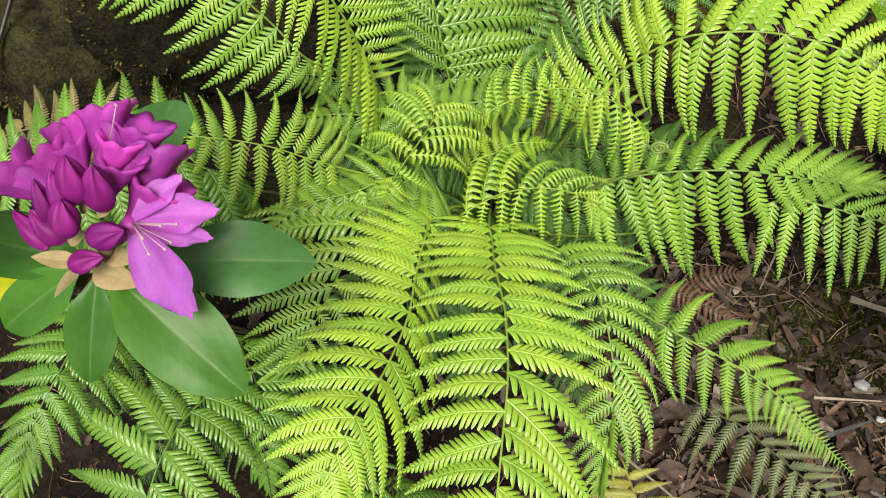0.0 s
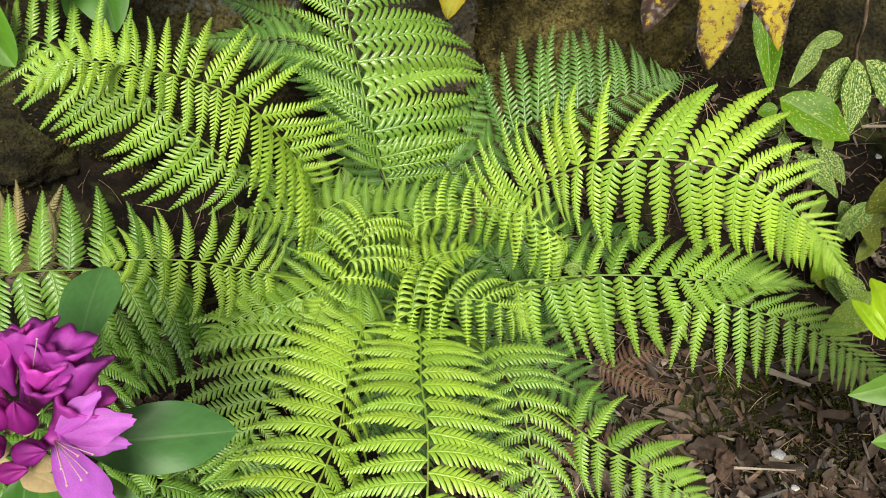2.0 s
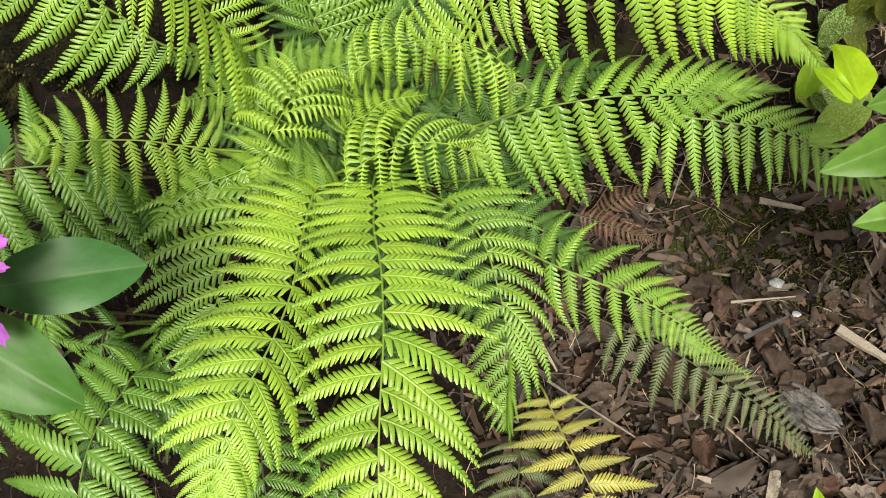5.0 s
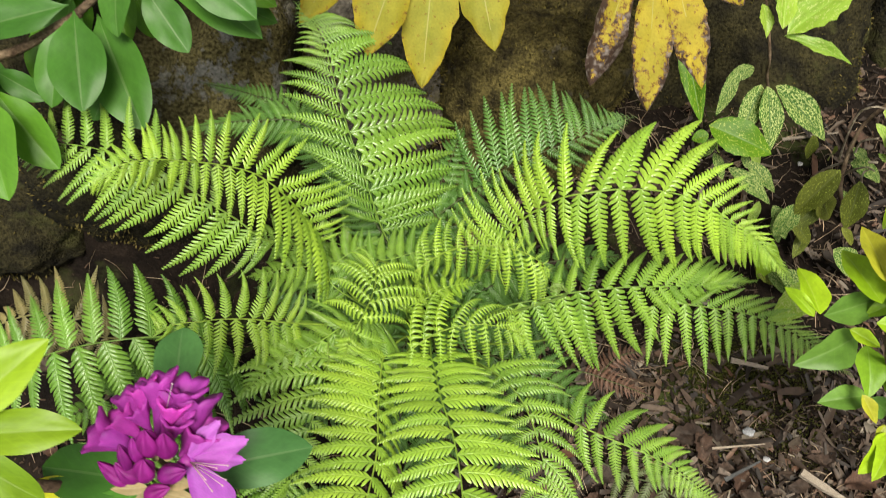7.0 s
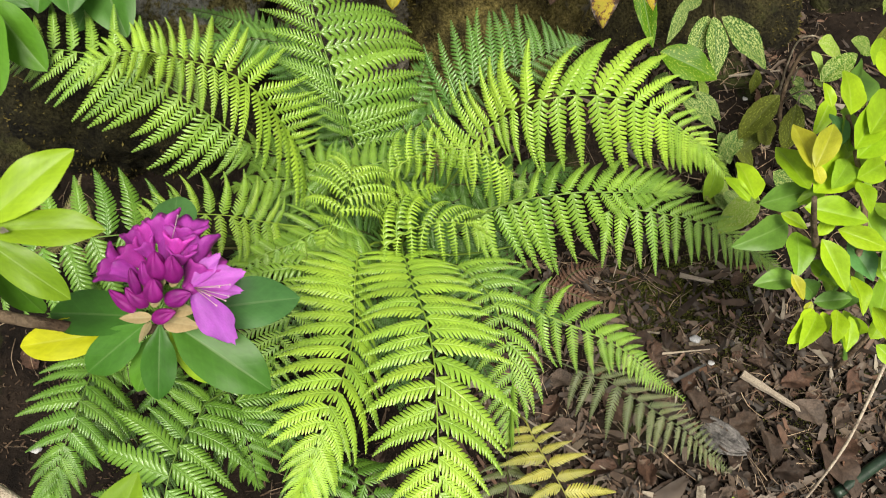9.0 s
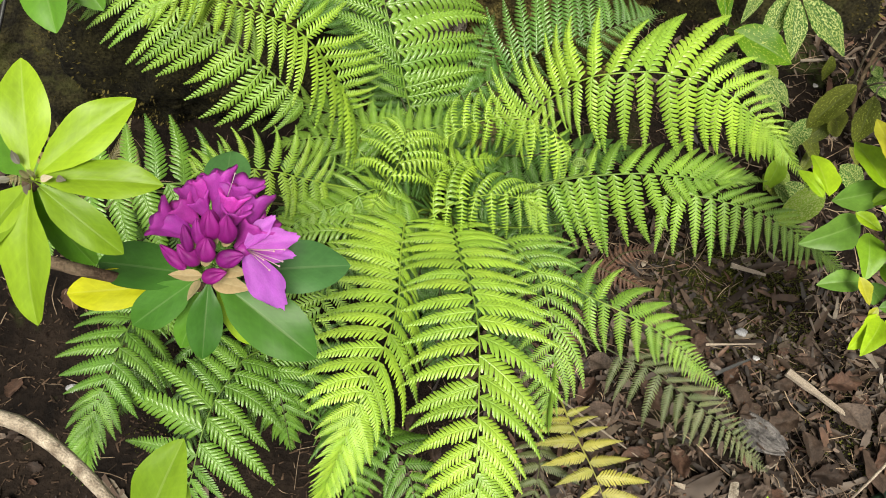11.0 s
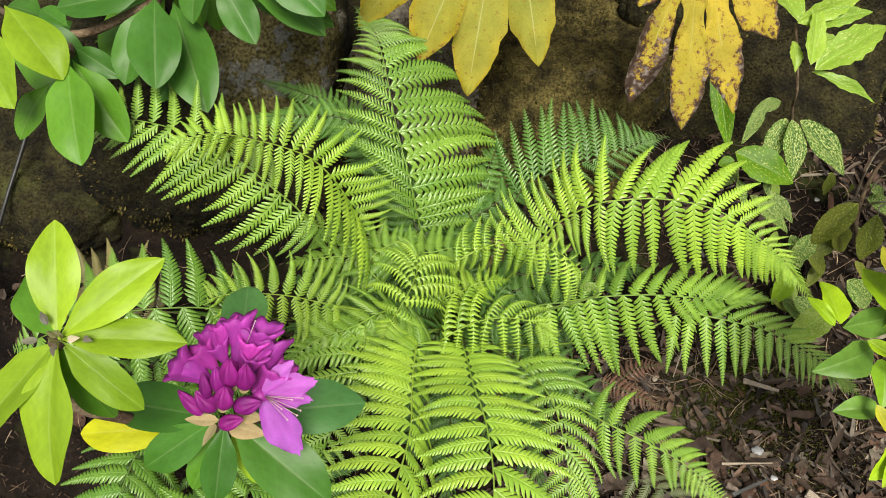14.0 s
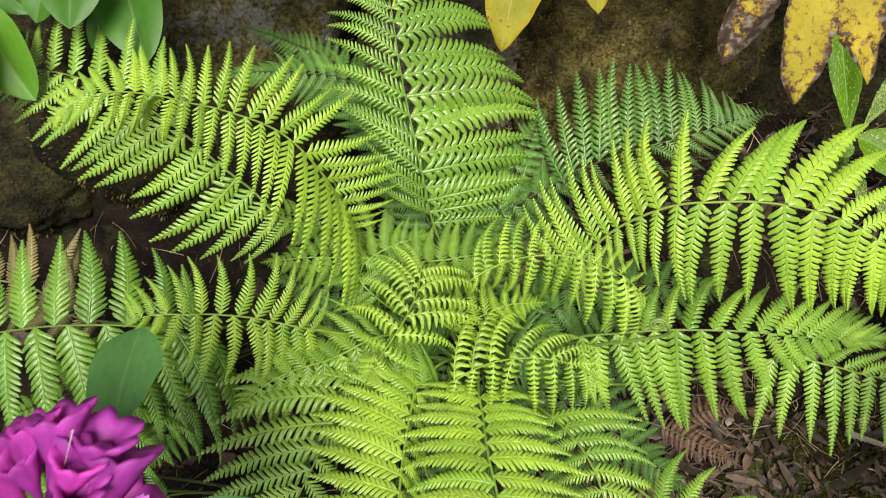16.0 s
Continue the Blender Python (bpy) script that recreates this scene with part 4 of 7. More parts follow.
# SHADE: darkness among the inner fronds put into a duller green
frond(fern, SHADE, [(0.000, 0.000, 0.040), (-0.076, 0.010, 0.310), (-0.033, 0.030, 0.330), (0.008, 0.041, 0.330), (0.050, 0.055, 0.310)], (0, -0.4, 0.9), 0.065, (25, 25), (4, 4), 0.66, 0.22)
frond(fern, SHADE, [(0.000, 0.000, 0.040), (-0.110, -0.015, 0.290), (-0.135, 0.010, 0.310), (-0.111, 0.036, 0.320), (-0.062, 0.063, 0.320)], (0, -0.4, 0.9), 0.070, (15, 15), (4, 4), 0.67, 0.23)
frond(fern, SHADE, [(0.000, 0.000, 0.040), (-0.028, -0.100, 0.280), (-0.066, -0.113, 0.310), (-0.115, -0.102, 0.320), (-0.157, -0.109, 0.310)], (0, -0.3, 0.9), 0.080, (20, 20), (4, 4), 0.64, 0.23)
frond(fern, FRESH, [(0.000, 0.000, 0.040), (-0.022, -0.044, 0.300), (0.012, -0.034, 0.340), (0.036, -0.021, 0.345), (0.077, -0.007, 0.330)], (0, -0.4, 0.9), 0.060, (25, 25), (4, 4), 0.68, 0.22)
frond(fern, DARK, [(0.000, 0.000, 0.040), (-0.050, 0.080, 0.200), (-0.173, 0.247, 0.310), (-0.279, 0.266, 0.320), (-0.401, 0.262, 0.300)], (-0.1, -0.3, 0.9), 0.080, (12, 12), (12, 12), 0.28, 0.23)
frond(fern, DARK, [(0.000, 0.000, 0.040), (-0.060, 0.120, 0.200), (-0.218, 0.305, 0.270), (-0.296, 0.344, 0.280), (-0.400, 0.385, 0.260)], (-0.1, -0.3, 0.9), 0.060, (12, 12), (12, 12), 0.31, 0.23)
frond(fern, DARK, [(0.000, 0.000, 0.040), (0.030, 0.120, 0.200), (0.010, 0.140, 0.270), (0.037, 0.224, 0.280), (0.057, 0.295, 0.270)], (0.1, -0.3, 0.9), 0.070, (12, 12), (10, 10), 0.46, 0.23)
frond(fern, DYING, [(0.000, 0.000, 0.040), (0.060, 0.080, 0.160), (0.053, 0.203, 0.210), (0.068, 0.263, 0.210), (0.104, 0.289, 0.200)], (0, -0.3, 0.9), 0.046, (18, 18), (12, 12), 0.39, 0.22)
frond(fern, DEAD, [(0.000, 0.000, 0.040), (0.100, -0.060, 0.060), (0.241, -0.058, 0.060), (0.314, -0.075, 0.050), (0.384, -0.095, 0.030)], (0, -0.2, 1), 0.03, (14, 14), (12, 12), 0.70, 0.30)
frond(fern, DEAD, [(0.000, 0.000, 0.040), (0.100, -0.060, 0.050), (0.264, -0.072, 0.040), (0.330, -0.027, 0.040), (0.397, -0.011, 0.030)], (0, -0.2, 1), 0.03, (14, 14), (12, 12), 0.72, 0.30)
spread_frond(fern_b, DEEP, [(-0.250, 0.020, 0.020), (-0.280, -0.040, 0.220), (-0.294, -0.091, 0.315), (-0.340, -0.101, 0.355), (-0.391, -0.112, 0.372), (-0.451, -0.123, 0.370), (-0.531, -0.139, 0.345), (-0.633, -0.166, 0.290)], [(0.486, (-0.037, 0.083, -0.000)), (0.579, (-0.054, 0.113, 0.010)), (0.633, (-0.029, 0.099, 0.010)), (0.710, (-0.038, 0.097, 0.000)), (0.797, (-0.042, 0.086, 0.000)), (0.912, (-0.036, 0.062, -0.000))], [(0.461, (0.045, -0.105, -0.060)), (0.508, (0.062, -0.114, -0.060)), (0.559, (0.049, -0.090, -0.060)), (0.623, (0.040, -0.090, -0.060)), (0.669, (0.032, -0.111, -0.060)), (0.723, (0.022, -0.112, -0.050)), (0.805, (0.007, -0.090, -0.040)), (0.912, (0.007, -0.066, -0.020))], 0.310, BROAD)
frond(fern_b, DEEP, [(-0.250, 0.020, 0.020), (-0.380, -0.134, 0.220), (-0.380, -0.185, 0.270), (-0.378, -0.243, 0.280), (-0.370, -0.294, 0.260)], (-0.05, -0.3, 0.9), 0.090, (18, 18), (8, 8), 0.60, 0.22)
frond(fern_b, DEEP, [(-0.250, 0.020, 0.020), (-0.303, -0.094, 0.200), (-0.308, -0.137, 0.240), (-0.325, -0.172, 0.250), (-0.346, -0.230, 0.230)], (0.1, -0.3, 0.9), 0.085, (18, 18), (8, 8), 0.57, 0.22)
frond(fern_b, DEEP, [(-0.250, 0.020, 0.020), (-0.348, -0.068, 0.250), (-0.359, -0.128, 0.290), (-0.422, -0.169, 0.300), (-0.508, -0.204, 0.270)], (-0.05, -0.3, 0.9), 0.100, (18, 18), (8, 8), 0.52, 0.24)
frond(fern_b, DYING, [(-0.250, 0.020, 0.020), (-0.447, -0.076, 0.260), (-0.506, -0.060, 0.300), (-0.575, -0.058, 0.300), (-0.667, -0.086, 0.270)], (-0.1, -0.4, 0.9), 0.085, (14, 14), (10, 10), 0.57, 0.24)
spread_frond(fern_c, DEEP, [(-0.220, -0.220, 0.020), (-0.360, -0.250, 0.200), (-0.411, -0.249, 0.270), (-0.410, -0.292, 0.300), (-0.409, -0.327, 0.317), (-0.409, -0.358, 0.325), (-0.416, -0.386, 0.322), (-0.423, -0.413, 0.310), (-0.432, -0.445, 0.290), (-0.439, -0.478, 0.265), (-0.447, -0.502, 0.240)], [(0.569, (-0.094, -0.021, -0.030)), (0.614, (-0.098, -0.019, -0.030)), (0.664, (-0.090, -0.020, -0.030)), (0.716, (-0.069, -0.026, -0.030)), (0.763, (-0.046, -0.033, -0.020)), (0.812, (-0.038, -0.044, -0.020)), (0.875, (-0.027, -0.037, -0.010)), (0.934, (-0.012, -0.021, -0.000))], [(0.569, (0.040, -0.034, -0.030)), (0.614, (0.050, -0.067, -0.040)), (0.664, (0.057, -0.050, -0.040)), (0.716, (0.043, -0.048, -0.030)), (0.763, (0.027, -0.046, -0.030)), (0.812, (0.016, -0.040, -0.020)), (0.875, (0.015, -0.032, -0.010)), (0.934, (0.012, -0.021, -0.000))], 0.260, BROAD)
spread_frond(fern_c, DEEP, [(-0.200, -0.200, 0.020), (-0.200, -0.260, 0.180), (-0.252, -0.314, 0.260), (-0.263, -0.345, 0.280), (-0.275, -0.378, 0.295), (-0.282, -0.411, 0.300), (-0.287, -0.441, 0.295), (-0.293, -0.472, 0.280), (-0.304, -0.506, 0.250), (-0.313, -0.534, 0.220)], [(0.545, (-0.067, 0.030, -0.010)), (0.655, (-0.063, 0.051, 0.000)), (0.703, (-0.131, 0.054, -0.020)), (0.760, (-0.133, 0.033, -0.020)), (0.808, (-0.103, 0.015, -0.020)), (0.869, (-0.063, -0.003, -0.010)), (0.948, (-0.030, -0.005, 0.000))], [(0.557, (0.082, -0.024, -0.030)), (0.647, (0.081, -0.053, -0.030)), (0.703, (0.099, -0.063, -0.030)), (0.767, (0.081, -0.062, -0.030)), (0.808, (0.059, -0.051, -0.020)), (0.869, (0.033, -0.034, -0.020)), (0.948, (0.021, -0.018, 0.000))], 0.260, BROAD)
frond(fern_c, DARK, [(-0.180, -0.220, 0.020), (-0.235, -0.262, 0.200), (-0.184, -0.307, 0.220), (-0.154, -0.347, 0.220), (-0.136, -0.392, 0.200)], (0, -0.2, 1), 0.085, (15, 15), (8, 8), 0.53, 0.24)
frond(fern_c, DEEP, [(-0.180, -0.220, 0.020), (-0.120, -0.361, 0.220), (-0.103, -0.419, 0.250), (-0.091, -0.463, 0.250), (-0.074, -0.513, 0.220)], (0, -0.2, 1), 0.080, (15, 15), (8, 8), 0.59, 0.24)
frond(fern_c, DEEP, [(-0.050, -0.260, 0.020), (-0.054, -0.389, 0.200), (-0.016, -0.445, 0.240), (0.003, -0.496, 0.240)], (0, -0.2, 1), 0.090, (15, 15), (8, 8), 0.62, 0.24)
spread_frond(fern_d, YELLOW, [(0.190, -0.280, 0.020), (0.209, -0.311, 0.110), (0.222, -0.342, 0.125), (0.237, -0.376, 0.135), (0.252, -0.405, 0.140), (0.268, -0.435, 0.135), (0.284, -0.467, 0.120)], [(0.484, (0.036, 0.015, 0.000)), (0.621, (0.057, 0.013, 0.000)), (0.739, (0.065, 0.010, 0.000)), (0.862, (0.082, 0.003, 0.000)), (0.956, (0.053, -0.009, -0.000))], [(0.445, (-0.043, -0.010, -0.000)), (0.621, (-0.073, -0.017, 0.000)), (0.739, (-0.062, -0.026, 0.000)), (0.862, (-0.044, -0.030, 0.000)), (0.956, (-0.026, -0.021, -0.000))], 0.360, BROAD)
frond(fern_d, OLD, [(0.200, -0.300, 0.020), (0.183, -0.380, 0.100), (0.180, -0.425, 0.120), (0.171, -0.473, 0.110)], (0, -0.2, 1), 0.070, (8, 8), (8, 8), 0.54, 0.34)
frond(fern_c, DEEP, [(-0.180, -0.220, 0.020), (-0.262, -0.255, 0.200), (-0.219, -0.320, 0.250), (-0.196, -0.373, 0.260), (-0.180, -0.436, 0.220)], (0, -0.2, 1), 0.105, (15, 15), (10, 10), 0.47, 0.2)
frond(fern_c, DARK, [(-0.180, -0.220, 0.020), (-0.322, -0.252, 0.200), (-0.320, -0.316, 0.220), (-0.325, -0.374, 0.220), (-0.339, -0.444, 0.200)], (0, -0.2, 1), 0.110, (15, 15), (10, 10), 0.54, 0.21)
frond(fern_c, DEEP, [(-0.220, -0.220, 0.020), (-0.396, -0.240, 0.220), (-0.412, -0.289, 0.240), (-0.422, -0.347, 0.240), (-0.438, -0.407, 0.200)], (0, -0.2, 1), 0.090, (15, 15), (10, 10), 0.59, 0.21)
# fill fronds between the large ones; the last two take the darker green
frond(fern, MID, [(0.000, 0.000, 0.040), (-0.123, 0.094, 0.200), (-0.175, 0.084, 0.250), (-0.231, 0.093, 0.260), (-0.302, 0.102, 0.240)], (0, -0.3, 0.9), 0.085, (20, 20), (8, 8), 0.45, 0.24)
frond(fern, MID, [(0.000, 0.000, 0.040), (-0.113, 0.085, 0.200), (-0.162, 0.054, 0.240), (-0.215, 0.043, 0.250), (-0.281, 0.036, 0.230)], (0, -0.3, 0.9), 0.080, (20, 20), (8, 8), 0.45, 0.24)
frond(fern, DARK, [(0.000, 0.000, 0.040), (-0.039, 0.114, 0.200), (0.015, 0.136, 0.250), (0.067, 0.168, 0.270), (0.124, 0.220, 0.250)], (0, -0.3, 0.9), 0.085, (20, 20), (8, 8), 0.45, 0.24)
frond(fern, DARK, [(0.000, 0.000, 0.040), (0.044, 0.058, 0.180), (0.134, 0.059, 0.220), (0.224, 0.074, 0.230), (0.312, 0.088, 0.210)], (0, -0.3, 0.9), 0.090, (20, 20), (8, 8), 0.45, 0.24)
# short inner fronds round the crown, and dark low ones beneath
# DARK puts the shade under the large fronds into the colour of both
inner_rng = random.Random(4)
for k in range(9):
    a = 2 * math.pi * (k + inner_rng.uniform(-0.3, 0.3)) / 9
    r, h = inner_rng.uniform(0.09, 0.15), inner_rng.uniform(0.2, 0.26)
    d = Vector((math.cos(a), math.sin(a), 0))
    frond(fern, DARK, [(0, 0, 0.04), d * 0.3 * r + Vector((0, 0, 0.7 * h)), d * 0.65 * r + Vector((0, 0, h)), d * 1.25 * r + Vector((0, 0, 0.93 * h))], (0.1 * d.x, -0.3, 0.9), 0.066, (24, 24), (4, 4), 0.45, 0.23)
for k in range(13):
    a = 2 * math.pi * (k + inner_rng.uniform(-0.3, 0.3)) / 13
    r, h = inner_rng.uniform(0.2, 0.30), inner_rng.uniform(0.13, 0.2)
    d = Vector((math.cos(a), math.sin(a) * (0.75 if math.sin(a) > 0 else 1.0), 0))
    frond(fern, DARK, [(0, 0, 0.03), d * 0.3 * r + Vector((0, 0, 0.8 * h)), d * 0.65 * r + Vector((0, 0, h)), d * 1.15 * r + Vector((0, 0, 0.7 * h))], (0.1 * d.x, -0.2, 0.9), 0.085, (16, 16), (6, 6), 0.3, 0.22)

# ---- shrubs ----
rhodo = plant("rhododendron", (-0.95, -0.45, 0), "rhododendron with lime-green leaves and a magenta flower head", "shrub", "rhododendrons")
rhodo_b = plant("rhododendron", (-0.62, 0.35, 0), "rhododendron with glossy dark green leaves beside the stones", "shrub", "rhododendrons")
laurel = plant("spotted_laurel", (0.62, 0.45, 0), "spotted laurel with fresh pale leaves and yellow-flecked old ones", "shrub", "laurels")
laurel_b = plant("spotted_laurel", (0.8, 0.25, 0), "half-wilted spotted laurel drooping over the soil", "shrub", "laurels")
shrub = plant("evergreen_shrub", (0.8, -0.2, 0), "evergreen shrub with glossy yellow-green and coppery young leaves", "shrub")
leaf(rhodo, RHODO, LIME, (-0.262, -0.320, 0.845), (-0.279, -0.242, 0.870), 0.41, 0.1, (0, -0.25, 1))
leaf(rhodo, RHODO, LIME, (-0.262, -0.320, 0.845), (-0.200, -0.260, 0.860), 0.37, 0.1, (0, -0.25, 1))
leaf(rhodo, RHODO, LIME, (-0.262, -0.320, 0.845), (-0.178, -0.311, 0.835), 0.34, 0.1, (0, -0.25, 1))
leaf(rhodo, RHODO, LIME, (-0.262, -0.320, 0.845), (-0.210, -0.352, 0.800), 0.35, 0.1, (0, -0.25, 1))
leaf(rhodo, RHODO, LIME, (-0.262, -0.320, 0.845), (-0.257, -0.409, 0.800), 0.41, 0.1, (0, -0.25, 1))
leaf(rhodo, RHODO, LIME, (-0.262, -0.320, 0.845), (-0.316, -0.380, 0.810), 0.43, 0.1, (0, -0.25, 1))
leaf(rhodo, RHODO, LEAFMID, (-0.262, -0.320, 0.845), (-0.324, -0.258, 0.810), 0.36, 0.1, (0, -0.25, 1))
leaf(rhodo, RHODO, LEAFMID, (-0.262, -0.320, 0.845), (-0.243, -0.354, 0.770), 0.40, 0.1, (0, -0.25, 1))
leaf(rhodo, RHODO, LEAFDARK, (-0.198, -0.323, 0.667), (-0.311, -0.308, 0.634), 0.40, 0.1, (0, -0.25, 1))
leaf(rhodo, RHODO, LEAFDARK, (-0.200, -0.324, 0.667), (-0.269, -0.364, 0.623), 0.40, 0.1, (0, -0.25, 1))
leaf(rhodo, RHODO, LEAFDARK, (-0.192, -0.325, 0.667), (-0.198, -0.390, 0.623), 0.40, 0.1, (0, -0.25, 1))
leaf(rhodo, RHODO, LEAFDARK, (-0.188, -0.324, 0.673), (-0.092, -0.382, 0.634), 0.44, 0.1, (0, -0.25, 1))
leaf(rhodo, RHODO, LEAFBLUE, (-0.177, -0.314, 0.656), (-0.076, -0.283, 0.612), 0.44, 0.1, (0, -0.25, 1))
leaf(rhodo, RHODO, LEAFBLUE, (-0.199, -0.253, 0.634), (-0.215, -0.170, 0.612), 0.53, 0.1, (0, -0.25, 1))
leaf(rhodo, RHODO, LEAFMID, (-0.204, -0.322, 0.634), (-0.232, -0.375, 0.590), 0.37, 0.1, (0, -0.25, 1))
leaf(rhodo, RHODO, LIME, (-0.197, -0.318, 0.634), (-0.152, -0.363, 0.579), 0.46, 0.1, (0, -0.25, 1))
leaf(rhodo, RHODO, YOUNGYEL, (-0.234, -0.325, 0.634), (-0.338, -0.339, 0.623), 0.37, 0.1, (0, -0.25, 1))
leaf(rhodo, RHODO, LIME, (-0.178, -0.544, 0.740), (-0.146, -0.473, 0.790), 0.42, 0.12, (0, -0.25, 1))
leaf(rhodo, RHODO, LIME, (-0.161, -0.543, 0.720), (-0.169, -0.480, 0.770), 0.46, 0.12, (0, -0.25, 1))
leaf(rhodo_b, RHODO, LEAFDARK, (-0.403, 0.360, 0.580), (-0.471, 0.293, 0.560), 0.54, 0.1, (0, -0.25, 1))
leaf(rhodo_b, RHODO, LEAFDARK, (-0.416, 0.414, 0.520), (-0.488, 0.427, 0.480), 0.50, 0.1, (0, -0.25, 1))
leaf(rhodo_b, RHODO, LEAFMID, (-0.495, 0.486, 0.470), (-0.583, 0.425, 0.430), 0.50, 0.1, (0, -0.25, 1))
leaf(rhodo_b, RHODO, LEAFDARK, (-0.393, 0.332, 0.580), (-0.396, 0.246, 0.540), 0.54, 0.1, (0, -0.25, 1))
leaf(rhodo_b, RHODO, LEAFMID, (-0.442, 0.384, 0.520), (-0.425, 0.300, 0.460), 0.50, 0.1, (0, -0.25, 1))
leaf(rhodo_b, RHODO, LEAFMID, (-0.463, 0.503, 0.470), (-0.468, 0.416, 0.410), 0.50, 0.1, (0, -0.25, 1))
leaf(rhodo_b, RHODO, LEAFDARK, (-0.376, 0.328, 0.550), (-0.317, 0.254, 0.500), 0.49, 0.1, (0, -0.25, 1))
leaf(rhodo_b, RHODO, LEAFMID, (-0.424, 0.378, 0.490), (-0.410, 0.345, 0.420), 0.45, 0.1, (0, -0.25, 1))
leaf(rhodo_b, RHODO, LEAFDARK, (-0.402, 0.470, 0.440), (-0.325, 0.431, 0.370), 0.45, 0.1, (0, -0.25, 1))
leaf(rhodo_b, RHODO, LEAFDARK, (-0.314, 0.331, 0.600), (-0.209, 0.259, 0.560), 0.49, 0.1, (0, -0.25, 1))
leaf(rhodo_b, RHODO, LEAFMID, (-0.381, 0.440, 0.540), (-0.269, 0.442, 0.480), 0.45, 0.1, (0, -0.25, 1))
leaf(rhodo_b, RHODO, LEAFMID, (-0.395, 0.426, 0.490), (-0.265, 0.387, 0.430), 0.45, 0.1, (0, -0.25, 1))
leaf(rhodo_b, RHODO, LEAFDARK, (-0.359, 0.342, 0.560), (-0.218, 0.279, 0.500), 0.37, 0.1, (0, -0.25, 1))
leaf(rhodo_b, RHODO, LEAFMID, (-0.376, 0.452, 0.500), (-0.231, 0.407, 0.420), 0.34, 0.1, (0, -0.25, 1))
leaf(rhodo_b, RHODO, LEAFDARK, (-0.386, 0.427, 0.450), (-0.243, 0.420, 0.370), 0.34, 0.1, (0, -0.25, 1))
leaf(rhodo_b, RHODO, LEAFDARK, (-0.450, 0.272, 0.560), (-0.423, 0.138, 0.530), 0.51, 0.1, (0, -0.25, 1))
leaf(rhodo_b, RHODO, LEAFDARK, (-0.501, 0.358, 0.500), (-0.509, 0.223, 0.450), 0.47, 0.1, (0, -0.25, 1))
leaf(rhodo_b, RHODO, LEAFMID, (-0.528, 0.427, 0.450), (-0.525, 0.294, 0.400), 0.47, 0.1, (0, -0.25, 1))
leaf(rhodo_b, RHODO, LEAFDARK, (-0.464, 0.264, 0.550), (-0.484, 0.163, 0.500), 0.48, 0.1, (0, -0.25, 1))
leaf(rhodo_b, RHODO, LEAFMID, (-0.522, 0.361, 0.490), (-0.570, 0.259, 0.420), 0.44, 0.1, (0, -0.25, 1))
leaf(rhodo_b, RHODO, LEAFDARK, (-0.533, 0.428, 0.440), (-0.609, 0.364, 0.370), 0.44, 0.1, (0, -0.25, 1))
leaf(rhodo_b, RHODO, LEAFDARK, (-0.444, 0.303, 0.520), (-0.372, 0.150, 0.470), 0.45, 0.1, (0, -0.25, 1))
leaf(rhodo_b, RHODO, LEAFDARK, (-0.459, 0.282, 0.560), (-0.586, 0.249, 0.550), 0.43, 0.1, (0, -0.25, 1))
leaf(rhodo_b, RHODO, LEAFDARK, (-0.518, 0.390, 0.500), (-0.698, 0.397, 0.470), 0.40, 0.1, (0, -0.25, 1))
leaf(rhodo_b, RHODO, LEAFDARK, (-0.515, 0.414, 0.450), (-0.672, 0.367, 0.420), 0.40, 0.1, (0, -0.25, 1))
leaf(rhodo_b, RHODO, LEAFDARK, (-0.464, 0.291, 0.570), (-0.591, 0.375, 0.570), 0.43, 0.1, (0, -0.25, 1))
leaf(rhodo_b, RHODO, LEAFDARK, (-0.477, 0.353, 0.510), (-0.613, 0.439, 0.490), 0.40, 0.1, (0, -0.25, 1))
leaf(rhodo_b, RHODO, LEAFDARK, (-0.516, 0.414, 0.460), (-0.672, 0.506, 0.440), 0.40, 0.1, (0, -0.25, 1))
leaf(rhodo_b, RHODO, LEAFDARK, (-0.537, 0.332, 0.540), (-0.661, 0.374, 0.540), 0.32, 0.1, (0, -0.25, 1))
leaf(rhodo_b, RHODO, LEAFMID, (-0.562, 0.440, 0.480), (-0.722, 0.521, 0.460), 0.30, 0.1, (0, -0.25, 1))
leaf(rhodo_b, RHODO, LEAFDARK, (-0.606, 0.492, 0.430), (-0.761, 0.602, 0.410), 0.30, 0.1, (0, -0.25, 1))
leaf(rhodo_b, RHODO, LEAFDARK, (-0.556, 0.324, 0.530), (-0.664, 0.312, 0.520), 0.38, 0.1, (0, -0.25, 1))
leaf(rhodo_b, RHODO, LEAFMID, (-0.592, 0.430, 0.470), (-0.710, 0.413, 0.440), 0.35, 0.1, (0, -0.25, 1))
leaf(rhodo_b, RHODO, LEAFDARK, (-0.662, 0.456, 0.420), (-0.793, 0.503, 0.390), 0.35, 0.1, (0, -0.25, 1))
leaf(rhodo_b, RHODO, LEAFMID, (-0.532, 0.148, 0.560), (-0.491, 0.015, 0.520), 0.50, 0.1, (0, -0.25, 1))
leaf(rhodo_b, RHODO, LEAFMID, (-0.541, 0.167, 0.540), (-0.464, 0.082, 0.480), 0.45, 0.1, (0, -0.25, 1))
leaf(rhodo_b, RHODO, LIME, (-0.615, 0.199, 0.600), (-0.529, 0.118, 0.560), 0.54, 0.1, (0, -0.25, 1))
leaf(rhodo_b, RHODO, LEAFDARK, (-0.632, 0.236, 0.540), (-0.559, 0.204, 0.480), 0.50, 0.1, (0, -0.25, 1))
